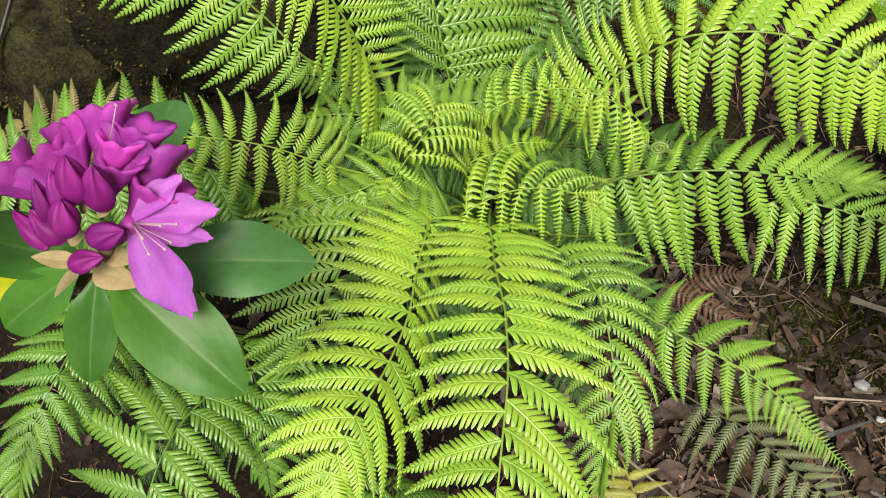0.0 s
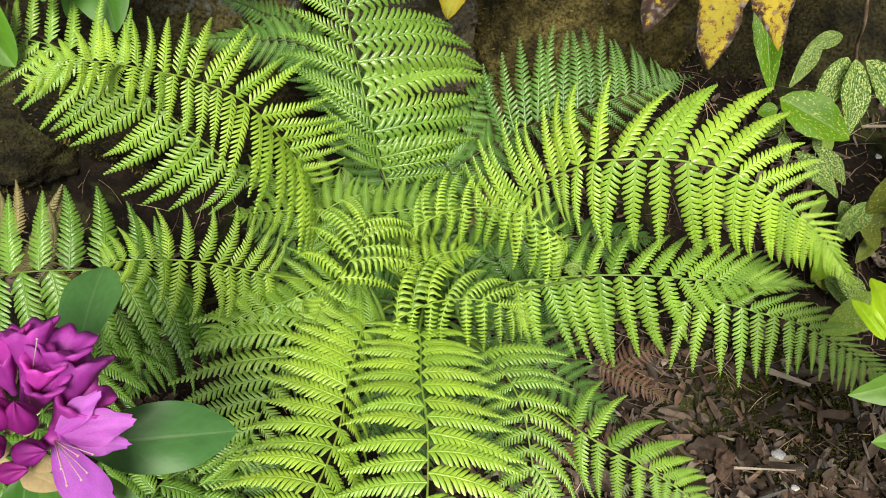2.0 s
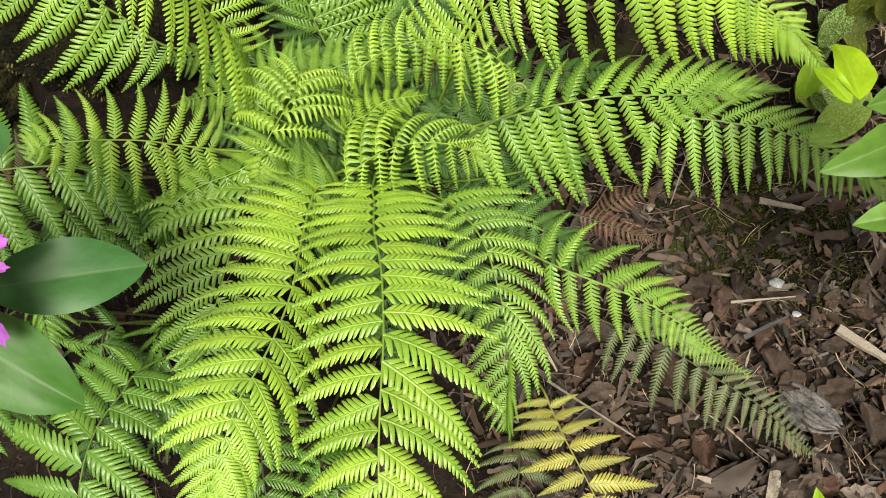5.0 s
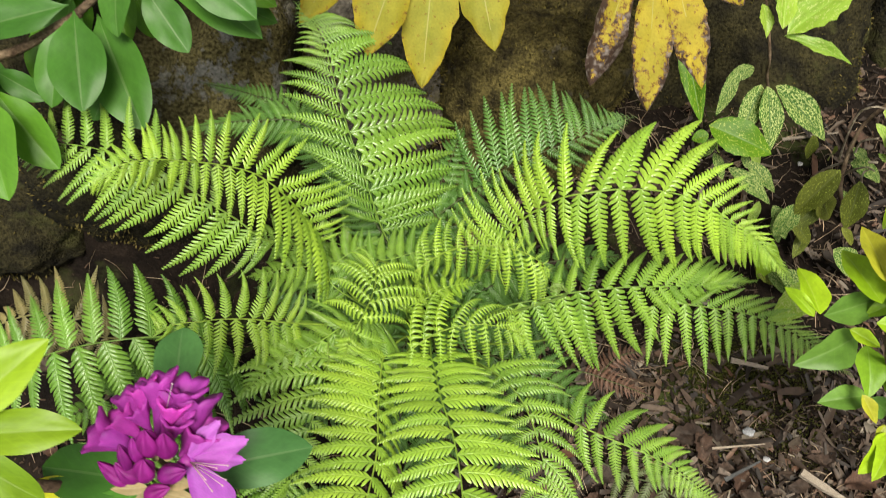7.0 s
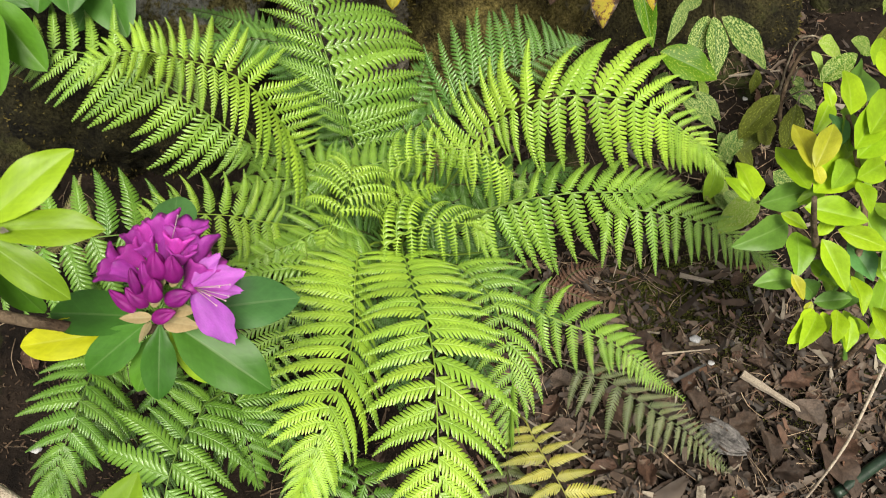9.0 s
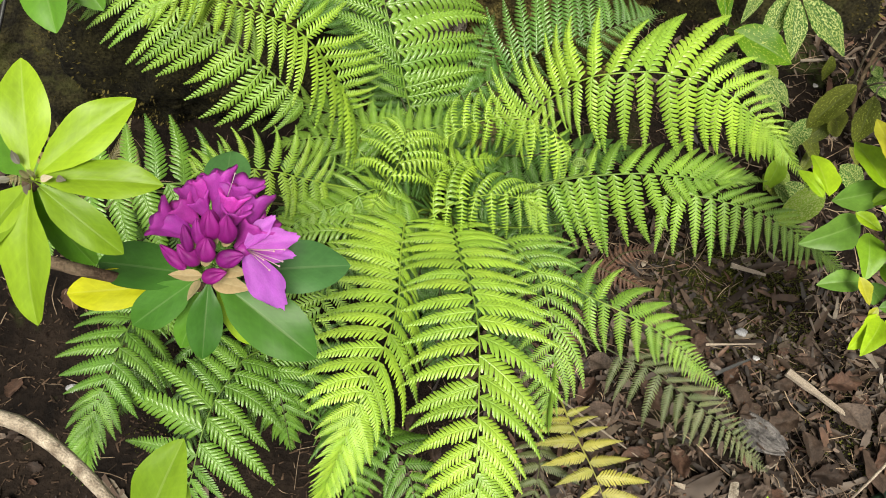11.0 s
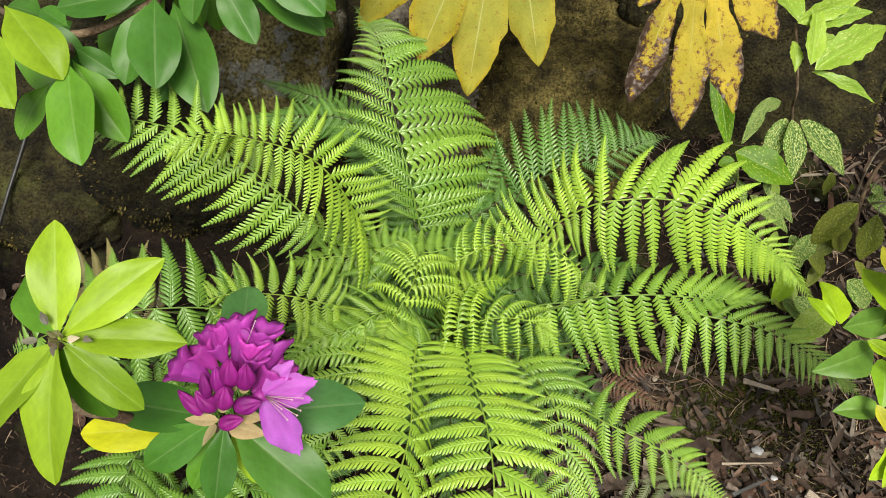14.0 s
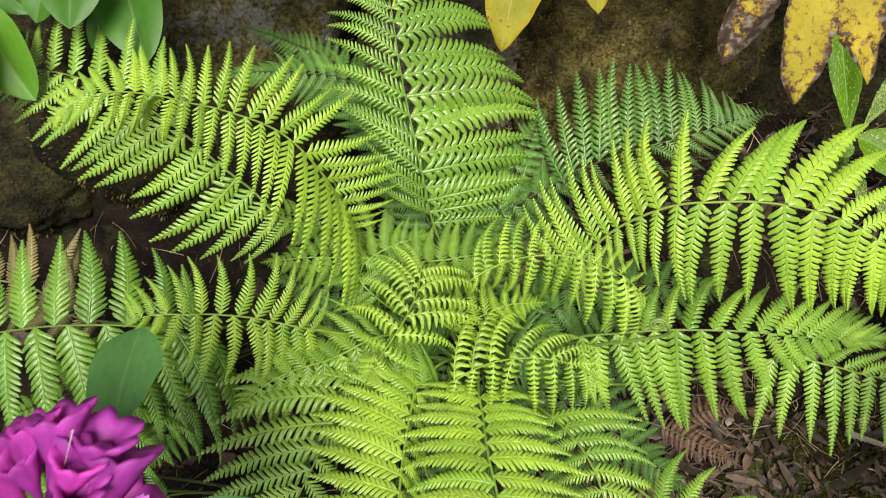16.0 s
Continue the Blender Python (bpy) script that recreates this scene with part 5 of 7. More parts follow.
leaf(rhodo_b, RHODO, LEAFMID, (-0.691, 0.273, 0.490), (-0.590, 0.182, 0.430), 0.50, 0.1, (0, -0.25, 1))
leaf(rhodo_b, RHODO, LIME, (-0.650, 0.181, 0.580), (-0.584, 0.073, 0.550), 0.54, 0.1, (0, -0.25, 1))
leaf(rhodo_b, RHODO, LEAFDARK, (-0.561, 0.208, 0.520), (-0.491, 0.175, 0.500), 0.43, 0.1, (0, -0.25, 1))
leaf(rhodo_b, RHODO, LEAFDARK, (-0.637, 0.250, 0.460), (-0.576, 0.258, 0.420), 0.40, 0.1, (0, -0.25, 1))
leaf(rhodo_b, RHODO, LEAFMID, (-0.609, 0.315, 0.410), (-0.592, 0.337, 0.370), 0.40, 0.1, (0, -0.25, 1))
leaf(rhodo_b, RHODO, LEAFBLUE, (-0.294, 0.351, 0.620), (-0.376, 0.295, 0.620), 0.45, 0.1, (0, -0.25, 1))
leaf(rhodo_b, RHODO, LEAFBLUE, (-0.293, 0.351, 0.620), (-0.255, 0.308, 0.610), 0.65, 0.1, (0, -0.25, 1))
leaf(rhodo_b, RHODO, LEAFBLUE, (-0.280, 0.347, 0.620), (-0.119, 0.318, 0.630), 0.35, 0.1, (0, -0.25, 1))
leaf(rhodo_b, RHODO, LEAFBLUE, (-0.299, 0.364, 0.620), (-0.356, 0.423, 0.630), 0.49, 0.1, (0, -0.25, 1))
leaf(rhodo_b, RHODO, LEAFDARK, (-0.354, 0.438, 0.560), (-0.417, 0.583, 0.550), 0.45, 0.1, (0, -0.25, 1))
leaf(rhodo_b, RHODO, LEAFDARK, (-0.403, 0.401, 0.580), (-0.541, 0.395, 0.570), 0.32, 0.1, (0, -0.25, 1))
leaf(rhodo_b, RHODO, LEAFMID, (-0.485, 0.534, 0.520), (-0.661, 0.532, 0.490), 0.30, 0.1, (0, -0.25, 1))
leaf(rhodo_b, RHODO, LEAFDARK, (-0.499, 0.530, 0.470), (-0.617, 0.522, 0.440), 0.30, 0.1, (0, -0.25, 1))
leaf(rhodo_b, RHODO, LEAFBLUE, (-0.291, 0.367, 0.620), (-0.245, 0.428, 0.630), 0.49, 0.1, (0, -0.25, 1))
leaf(rhodo_b, RHODO, LEAFDARK, (-0.546, 0.351, 0.550), (-0.702, 0.412, 0.560), 0.43, 0.1, (0, -0.25, 1))
leaf(rhodo_b, RHODO, LEAFDARK, (-0.555, 0.394, 0.490), (-0.728, 0.495, 0.480), 0.40, 0.1, (0, -0.25, 1))
leaf(rhodo_b, RHODO, LEAFMID, (-0.627, 0.483, 0.440), (-0.835, 0.553, 0.430), 0.40, 0.1, (0, -0.25, 1))
leaf(rhodo_b, RHODO, LEAFMID, (-0.588, 0.156, 0.500), (-0.626, 0.085, 0.460), 0.49, 0.1, (0, -0.25, 1))
leaf(rhodo_b, RHODO, LEAFDARK, (-0.399, 0.406, 0.570), (-0.492, 0.477, 0.570), 0.43, 0.1, (0, -0.25, 1))
leaf(rhodo_b, RHODO, LEAFDARK, (-0.416, 0.516, 0.510), (-0.519, 0.584, 0.490), 0.40, 0.1, (0, -0.25, 1))
leaf(rhodo_b, RHODO, LEAFMID, (-0.510, 0.590, 0.460), (-0.615, 0.707, 0.440), 0.40, 0.1, (0, -0.25, 1))
leaf(rhodo_b, RHODO, LEAFDARK, (-0.532, 0.429, 0.550), (-0.646, 0.470, 0.560), 0.43, 0.1, (0, -0.25, 1))
leaf(rhodo_b, RHODO, LEAFDARK, (-0.626, 0.549, 0.490), (-0.783, 0.581, 0.480), 0.40, 0.1, (0, -0.25, 1))
leaf(rhodo_b, RHODO, LEAFDARK, (-0.590, 0.546, 0.440), (-0.714, 0.647, 0.430), 0.40, 0.1, (0, -0.25, 1))
leaf(rhodo_b, RHODO, LEAFMID, (-0.631, 0.337, 0.560), (-0.672, 0.268, 0.550), 0.49, 0.1, (0, -0.25, 1))
leaf(rhodo_b, RHODO, LEAFDARK, (-0.713, 0.395, 0.500), (-0.793, 0.393, 0.470), 0.45, 0.1, (0, -0.25, 1))
leaf(rhodo_b, RHODO, LEAFDARK, (-0.707, 0.454, 0.450), (-0.802, 0.413, 0.420), 0.45, 0.1, (0, -0.25, 1))
leaf(rhodo_b, RHODO, LEAFDARK, (-0.594, 0.260, 0.500), (-0.646, 0.291, 0.500), 0.54, 0.1, (0, -0.25, 1))
leaf(rhodo_b, RHODO, LEAFDARK, (-0.679, 0.326, 0.440), (-0.767, 0.366, 0.420), 0.50, 0.1, (0, -0.25, 1))
leaf(rhodo_b, RHODO, LEAFDARK, (-0.670, 0.339, 0.390), (-0.702, 0.386, 0.370), 0.50, 0.1, (0, -0.25, 1))
leaf(rhodo_b, RHODO, LEAFDARK, (-0.424, 0.258, 0.470), (-0.466, 0.190, 0.430), 0.43, 0.1, (0, -0.25, 1))
leaf(laurel, LAUREL, LAURELNEW, (0.528, 0.497, 0.435), (0.557, 0.600, 0.465), 0.34, 0.1, (0, -0.25, 1))
leaf(laurel, LAUREL, LAURELNEW, (0.519, 0.457, 0.415), (0.628, 0.512, 0.435), 0.30, 0.1, (0, -0.25, 1))
leaf(laurel, LAUREL, LAURELNEW, (0.538, 0.461, 0.405), (0.642, 0.485, 0.425), 0.32, 0.1, (0, -0.25, 1))
leaf(laurel, LAUREL, LAURELNEW, (0.551, 0.387, 0.385), (0.680, 0.488, 0.395), 0.36, 0.1, (0, -0.25, 1))
leaf(laurel, LAUREL, LAURELNEW, (0.540, 0.388, 0.395), (0.551, 0.495, 0.425), 0.32, 0.1, (0, -0.25, 1))
leaf(laurel, LAUREL, LAURELNEW, (0.518, 0.437, 0.395), (0.524, 0.388, 0.375), 0.50, 0.1, (0, -0.25, 1))
leaf(laurel, LAUREL, LAURELNEW, (0.551, 0.392, 0.375), (0.658, 0.354, 0.355), 0.20, 0.1, (0, -0.25, 1))
leaf(laurel, LAUREL, LAURELNEW, (0.522, 0.458, 0.415), (0.452, 0.603, 0.415), 0.36, 0.1, (0, -0.25, 1))
leaf(laurel, LAUREL, LAURELNEW, (0.462, 0.576, 0.435), (0.461, 0.643, 0.445), 0.40, 0.1, (0, -0.25, 1))
leaf(laurel, LAUREL, LAURELNEW, (0.538, 0.444, 0.395), (0.605, 0.434, 0.395), 0.40, 0.1, (0, -0.25, 1))
leaf(laurel, SPOT, LAURELOLD, (0.557, 0.385, 0.260), (0.522, 0.305, 0.220), 0.42, 0.1, (0, -0.25, 1))
leaf(laurel, SPOT, LAURELOLD, (0.562, 0.375, 0.270), (0.569, 0.278, 0.220), 0.42, 0.1, (0, -0.25, 1))
leaf(laurel, SPOT, LAURELOLD, (0.581, 0.383, 0.260), (0.678, 0.315, 0.200), 0.42, 0.1, (0, -0.25, 1))
leaf(laurel, FRECKLED, LAURELMID, (0.460, 0.304, 0.260), (0.563, 0.262, 0.240), 0.58, 0.1, (0, -0.25, 1))
leaf(laurel, FRECKLED, LAURELMID, (0.461, 0.292, 0.250), (0.435, 0.289, 0.240), 0.90, 0.1, (0, -0.25, 1))
leaf(laurel, FRECKLED, LAURELMID, (0.410, 0.424, 0.340), (0.440, 0.296, 0.280), 0.28, 0.1, (0, -0.25, 1))
leaf(laurel, SPOT, LAURELOLD, (0.514, 0.402, 0.280), (0.481, 0.336, 0.240), 0.30, 0.1, (0, -0.25, 1))
leaf(laurel, SPOT, LAURELOLD, (0.534, 0.289, 0.200), (0.539, 0.265, 0.190), 0.60, 0.1, (0, -0.25, 1))
leaf(laurel, SPOT, LAURELOLD, (0.484, 0.288, 0.200), (0.503, 0.251, 0.170), 0.40, 0.1, (0, -0.25, 1))
leaf(laurel, SPOT, LAURELOLD, (0.520, 0.282, 0.160), (0.601, 0.233, 0.120), 0.35, 0.1, (0, -0.25, 1))
leaf(laurel, SPOT, LAURELOLD, (0.541, 0.406, 0.280), (0.494, 0.386, 0.270), 0.50, 0.1, (0, -0.25, 1))
leaf(laurel_b, FRECKLED, WILTED, (0.758, 0.378, 0.080), (0.770, 0.383, 0.025), 0.48, 0.16, (0, -0.25, 1))
leaf(laurel_b, FRECKLED, WILTED, (0.781, 0.276, 0.080), (0.788, 0.251, 0.025), 0.41, 0.16, (0, -0.25, 1))
leaf(laurel_b, FRECKLED, WILTED, (0.722, 0.404, 0.080), (0.731, 0.383, 0.025), 0.53, 0.16, (0, -0.25, 1))
leaf(laurel_b, SPOT, LAURELOLD, (0.543, 0.402, 0.070), (0.512, 0.382, 0.025), 0.50, 0.16, (0, -0.25, 1))
leaf(laurel_b, SPOT, SHRUBDARK, (0.604, 0.390, 0.070), (0.633, 0.356, 0.025), 0.36, 0.16, (0, -0.25, 1))
leaf(laurel_b, SPOT, SHRUBDARK, (0.532, 0.390, 0.070), (0.561, 0.397, 0.025), 0.41, 0.16, (0, -0.25, 1))
leaf(laurel_b, SPOT, LAURELOLD, (0.614, 0.240, 0.100), (0.644, 0.192, 0.060), 0.50, 0.16, (0, -0.25, 1))
leaf(laurel_b, SPOT, SHRUBDARK, (0.613, 0.275, 0.050), (0.591, 0.232, 0.025), 0.36, 0.16, (0, -0.25, 1))
leaf(laurel_b, FRECKLED, WILTED, (0.692, 0.217, 0.050), (0.667, 0.170, 0.025), 0.44, 0.16, (0, -0.25, 1))
leaf(laurel_b, SPOT, SHRUBDARK, (0.575, 0.238, 0.050), (0.605, 0.200, 0.025), 0.43, 0.16, (0, -0.25, 1))
leaf(laurel_b, FRECKLED, WILTED, (0.750, 0.218, 0.060), (0.781, 0.197, 0.025), 0.37, 0.16, (0, -0.25, 1))
leaf(laurel_b, FRECKLED, WILTED, (0.867, 0.243, 0.060), (0.881, 0.242, 0.025), 0.36, 0.16, (0, -0.25, 1))
leaf(laurel_b, SPOT, LAURELOLD, (0.764, 0.295, 0.060), (0.794, 0.270, 0.025), 0.35, 0.16, (0, -0.25, 1))
leaf(laurel_b, SPOT, LAURELOLD, (0.612, 0.121, 0.080), (0.676, 0.082, 0.040), 0.50, 0.16, (0, -0.25, 1))
leaf(laurel_b, SPOT, LAURELOLD, (0.607, 0.131, 0.050), (0.651, 0.095, 0.025), 0.47, 0.16, (0, -0.25, 1))
leaf(laurel_b, FRECKLED, WILTED, (0.664, 0.112, 0.050), (0.656, 0.091, 0.025), 0.45, 0.16, (0, -0.25, 1))
leaf(laurel_b, FRECKLED, WILTED, (0.587, 0.151, 0.050), (0.626, 0.115, 0.025), 0.54, 0.16, (0, -0.25, 1))
leaf(laurel_b, FRECKLED, WILTED, (0.641, 0.215, 0.100), (0.685, 0.182, 0.060), 0.50, 0.16, (0, -0.25, 1))
leaf(laurel_b, SPOT, LAURELOLD, (0.633, 0.241, 0.050), (0.647, 0.201, 0.025), 0.55, 0.16, (0, -0.25, 1))
leaf(laurel_b, FRECKLED, WILTED, (0.624, 0.181, 0.050), (0.608, 0.138, 0.025), 0.43, 0.16, (0, -0.25, 1))
leaf(laurel_b, SPOT, SHRUBDARK, (0.633, 0.161, 0.050), (0.615, 0.121, 0.025), 0.47, 0.16, (0, -0.25, 1))
leaf(laurel_b, SPOT, LAURELOLD, (0.960, 0.462, 0.190), (1.001, 0.450, 0.160), 0.48, 0.16, (0, -0.25, 1))
leaf(laurel_b, SPOT, LAURELOLD, (0.930, 0.364, 0.190), (0.972, 0.362, 0.160), 0.47, 0.16, (0, -0.25, 1))
leaf(laurel_b, SPOT, SHRUBDARK, (0.952, 0.507, 0.190), (0.959, 0.481, 0.160), 0.41, 0.16, (0, -0.25, 1))
leaf(laurel_b, FRECKLED, WILTED, (0.933, 0.426, 0.190), (0.927, 0.404, 0.150), 0.54, 0.16, (0, -0.25, 1))
leaf(laurel_b, SPOT, LAURELOLD, (0.705, 0.155, 0.100), (0.776, 0.136, 0.030), 0.49, 0.16, (0, -0.25, 1))
leaf(laurel_b, SHRUBK, SHRUBDARK, (0.605, 0.172, 0.096), (0.594, 0.124, 0.030), 0.47, 0.16, (0, -0.25, 1))
leaf(shrub, SHRUBK, OLIVE, (0.651, -0.212, 0.290), (0.704, -0.223, 0.210), 0.67, 0.18, (0, -0.25, 1))
leaf(shrub, SHRUBK, SHRUBDARK, (0.649, -0.161, 0.290), (0.707, -0.103, 0.210), 0.60, 0.18, (0, -0.25, 1))
leaf(shrub, SHRUBK, SHRUBDARK, (0.687, -0.184, 0.300), (0.717, -0.152, 0.240), 0.65, 0.18, (0, -0.25, 1))
leaf(shrub, SHRUBK, SHRUB, (0.631, -0.204, 0.350), (0.648, -0.253, 0.310), 0.53, 0.18, (0, -0.25, 1))
leaf(shrub, SHRUBK, SHRUB, (0.667, -0.200, 0.310), (0.692, -0.216, 0.250), 0.56, 0.18, (0, -0.25, 1))
leaf(shrub, SHRUBK, OLIVE, (0.658, -0.142, 0.360), (0.647, -0.190, 0.300), 0.56, 0.18, (0, -0.25, 1))
leaf(shrub, SHRUBK, SHRUB, (0.654, -0.248, 0.360), (0.677, -0.206, 0.380), 0.63, 0.18, (0, -0.25, 1))
leaf(shrub, SHRUBK, SHRUBDARK, (0.690, -0.215, 0.320), (0.727, -0.137, 0.320), 0.67, 0.18, (0, -0.25, 1))
leaf(shrub, SHRUBK, SHRUB, (0.660, -0.256, 0.360), (0.690, -0.284, 0.350), 0.63, 0.18, (0, -0.25, 1))
leaf(shrub, SHRUBK, OLIVE, (0.697, -0.250, 0.320), (0.730, -0.226, 0.290), 0.67, 0.18, (0, -0.25, 1))
leaf(shrub, SHRUBK, OLIVE, (0.641, -0.100, 0.380), (0.679, -0.069, 0.340), 0.60, 0.18, (0, -0.25, 1))
leaf(shrub, SHRUBK, OLIVE, (0.682, -0.139, 0.380), (0.744, -0.116, 0.340), 0.60, 0.18, (0, -0.25, 1))
leaf(shrub, SHRUBK, SHRUBDARK, (0.633, -0.059, 0.460), (0.639, -0.084, 0.440), 0.67, 0.18, (0, -0.25, 1))
leaf(shrub, SHRUBK, SHRUBDARK, (0.631, -0.006, 0.460), (0.668, -0.046, 0.420), 0.67, 0.18, (0, -0.25, 1))
leaf(shrub, SHRUBK, SHRUB, (0.672, 0.012, 0.410), (0.731, 0.046, 0.380), 0.67, 0.18, (0, -0.25, 1))
leaf(shrub, SHRUBK, SHRUB, (0.640, 0.098, 0.420), (0.615, 0.048, 0.400), 0.50, 0.18, (0, -0.25, 1))
leaf(shrub, SHRUBK, OLIVE, (0.685, 0.125, 0.380), (0.759, 0.218, 0.340), 0.54, 0.18, (0, -0.25, 1))
leaf(shrub, SHRUBK, SHRUB, (0.675, 0.123, 0.500), (0.683, 0.058, 0.500), 0.63, 0.18, (0, -0.25, 1))
leaf(shrub, SHRUBK, SHRUB, (0.749, 0.152, 0.460), (0.739, 0.114, 0.440), 0.67, 0.18, (0, -0.25, 1))
leaf(shrub, SHRUBK, SHRUBDARK, (0.659, -0.141, 0.480), (0.639, -0.091, 0.460), 0.67, 0.18, (0, -0.25, 1))
leaf(shrub, SHRUBK, SHRUB, (0.643, -0.230, 0.450), (0.683, -0.244, 0.450), 0.63, 0.18, (0, -0.25, 1))
leaf(shrub, SHRUBK, OLIVE, (0.690, -0.217, 0.410), (0.693, -0.221, 0.390), 0.67, 0.18, (0, -0.25, 1))
leaf(shrub, SHRUBK, SHRUBDARK, (0.632, -0.184, 0.450), (0.686, -0.144, 0.450), 0.63, 0.18, (0, -0.25, 1))
leaf(shrub, SHRUBK, SHRUBDARK, (0.672, -0.159, 0.410), (0.744, -0.128, 0.390), 0.67, 0.18, (0, -0.25, 1))
leaf(shrub, SHRUBK, SHRUB, (0.464, -0.106, 0.493), (0.459, -0.040, 0.474), 0.56, 0.18, (0, -0.25, 1))
leaf(shrub, SHRUBK, SHRUB, (0.458, -0.108, 0.491), (0.433, -0.069, 0.485), 0.40, 0.18, (0, -0.25, 1))
leaf(shrub, SHRUBK, OLIVE, (0.485, -0.095, 0.459), (0.567, -0.065, 0.446), 0.47, 0.18, (0, -0.25, 1))
leaf(shrub, SHRUBK, SHRUB, (0.500, -0.119, 0.481), (0.532, -0.139, 0.478), 0.50, 0.18, (0, -0.25, 1))
leaf(shrub, SHRUBK, SHRUB, (0.529, -0.113, 0.486), (0.610, -0.130, 0.484), 0.50, 0.18, (0, -0.25, 1))
leaf(shrub, SHRUBK, SHRUB, (0.538, -0.098, 0.498), (0.636, -0.007, 0.471), 0.47, 0.18, (0, -0.25, 1))
leaf(shrub, SHRUBK, SHRUB, (0.532, -0.095, 0.501), (0.516, -0.015, 0.472), 0.45, 0.18, (0, -0.25, 1))
leaf(shrub, SHRUBK, COPPER, (0.535, -0.074, 0.519), (0.568, -0.013, 0.527), 0.47, 0.18, (0, -0.25, 1))
leaf(shrub, SHRUBK, COPPER, (0.535, -0.077, 0.517), (0.531, 0.004, 0.498), 0.40, 0.18, (0, -0.25, 1))
leaf(shrub, SHRUBK, OLIVE, (0.553, -0.063, 0.485), (0.536, -0.023, 0.465), 0.45, 0.18, (0, -0.25, 1))
leaf(shrub, SHRUBK, COPPER, (0.546, -0.090, 0.506), (0.533, -0.065, 0.520), 0.56, 0.18, (0, -0.25, 1))
leaf(shrub, SHRUBK, SHRUB, (0.566, -0.025, 0.564), (0.579, 0.049, 0.555), 0.50, 0.18, (0, -0.25, 1))
leaf(shrub, SHRUBK, SHRUB, (0.541, -0.019, 0.570), (0.533, 0.012, 0.578), 0.50, 0.18, (0, -0.25, 1))
leaf(shrub, SHRUBK, LEAFBLUE, (0.580, -0.035, 0.508), (0.583, 0.021, 0.499), 0.56, 0.18, (0, -0.25, 1))
leaf(shrub, SHRUBK, SHRUB, (0.580, -0.056, 0.535), (0.631, 0.018, 0.534), 0.47, 0.18, (0, -0.25, 1))
leaf(shrub, SHRUBK, SHRUBDARK, (0.592, -0.040, 0.503), (0.621, 0.043, 0.480), 0.56, 0.18, (0, -0.25, 1))
leaf(shrub, SHRUBK, SHRUB, (0.585, -0.064, 0.527), (0.642, -0.011, 0.526), 0.56, 0.18, (0, -0.25, 1))
leaf(shrub, SHRUBK, OLIVE, (0.527, -0.114, 0.443), (0.441, -0.155, 0.453), 0.49, 0.18, (0, -0.25, 1))
leaf(shrub, SHRUBK, SHRUBDARK, (0.540, -0.124, 0.436), (0.532, -0.187, 0.430), 0.65, 0.18, (0, -0.25, 1))
leaf(shrub, SHRUBK, SHRUB, (0.551, -0.141, 0.463), (0.577, -0.111, 0.466), 0.56, 0.18, (0, -0.25, 1))
leaf(shrub, SHRUBK, SHRUB, (0.577, -0.135, 0.468), (0.638, -0.162, 0.468), 0.47, 0.18, (0, -0.25, 1))
leaf(shrub, SHRUBK, SHRUB, (0.558, -0.145, 0.460), (0.592, -0.207, 0.433), 0.47, 0.18, (0, -0.25, 1))
leaf(shrub, SHRUBK, SHRUBDARK, (0.565, -0.155, 0.412), (0.591, -0.194, 0.416), 0.56, 0.18, (0, -0.25, 1))
leaf(shrub, SHRUBK, OLIVE, (0.548, -0.175, 0.397), (0.489, -0.184, 0.394), 0.56, 0.18, (0, -0.25, 1))
leaf(shrub, SHRUBK, COPPER, (0.525, -0.182, 0.431), (0.544, -0.212, 0.414), 0.47, 0.18, (0, -0.25, 1))
leaf(shrub, SHRUBK, OLIVE, (0.554, -0.177, 0.396), (0.587, -0.190, 0.367), 0.67, 0.18, (0, -0.25, 1))
leaf(shrub, SHRUBK, OLIVE, (0.577, -0.202, 0.377), (0.626, -0.199, 0.386), 0.56, 0.18, (0, -0.25, 1))
leaf(shrub, SHRUBK, COPPER, (0.557, -0.212, 0.408), (0.547, -0.226, 0.399), 0.67, 0.18, (0, -0.25, 1))
leaf(shrub, SHRUBK, SHRUB, (0.562, -0.221, 0.401), (0.517, -0.268, 0.403), 0.56, 0.18, (0, -0.25, 1))
leaf(shrub, SHRUBK, SHRUB, (0.567, -0.224, 0.398), (0.528, -0.277, 0.408), 0.47, 0.18, (0, -0.25, 1))
leaf(shrub, SHRUBK, SHRUB, (0.574, -0.223, 0.399), (0.573, -0.252, 0.401), 0.56, 0.18, (0, -0.25, 1))
leaf(shrub, SHRUBK, SHRUB, (0.593, -0.221, 0.401), (0.573, -0.270, 0.412), 0.54, 0.18, (0, -0.25, 1))
leaf(shrub, SHRUBK, SHRUB, (0.610, -0.227, 0.396), (0.602, -0.274, 0.384), 0.47, 0.18, (0, -0.25, 1))
leaf(shrub, SHRUBK, SHRUB, (0.604, -0.183, 0.429), (0.605, -0.240, 0.435), 0.50, 0.18, (0, -0.25, 1))
leaf(shrub, SHRUBK, LEAFBLUE, (0.611, -0.135, 0.427), (0.641, -0.186, 0.417), 0.69, 0.18, (0, -0.25, 1))
leaf(shrub, SHRUBK, SHRUB, (0.641, -0.217, 0.403), (0.645, -0.279, 0.415), 0.56, 0.18, (0, -0.25, 1))
leaf(shrub, SHRUBK, SHRUB, (0.593, -0.087, 0.508), (0.592, -0.135, 0.517), 0.56, 0.18, (0, -0.25, 1))
leaf(shrub, SHRUBK, SHRUB, (0.590, -0.084, 0.510), (0.650, -0.044, 0.485), 0.50, 0.18, (0, -0.25, 1))
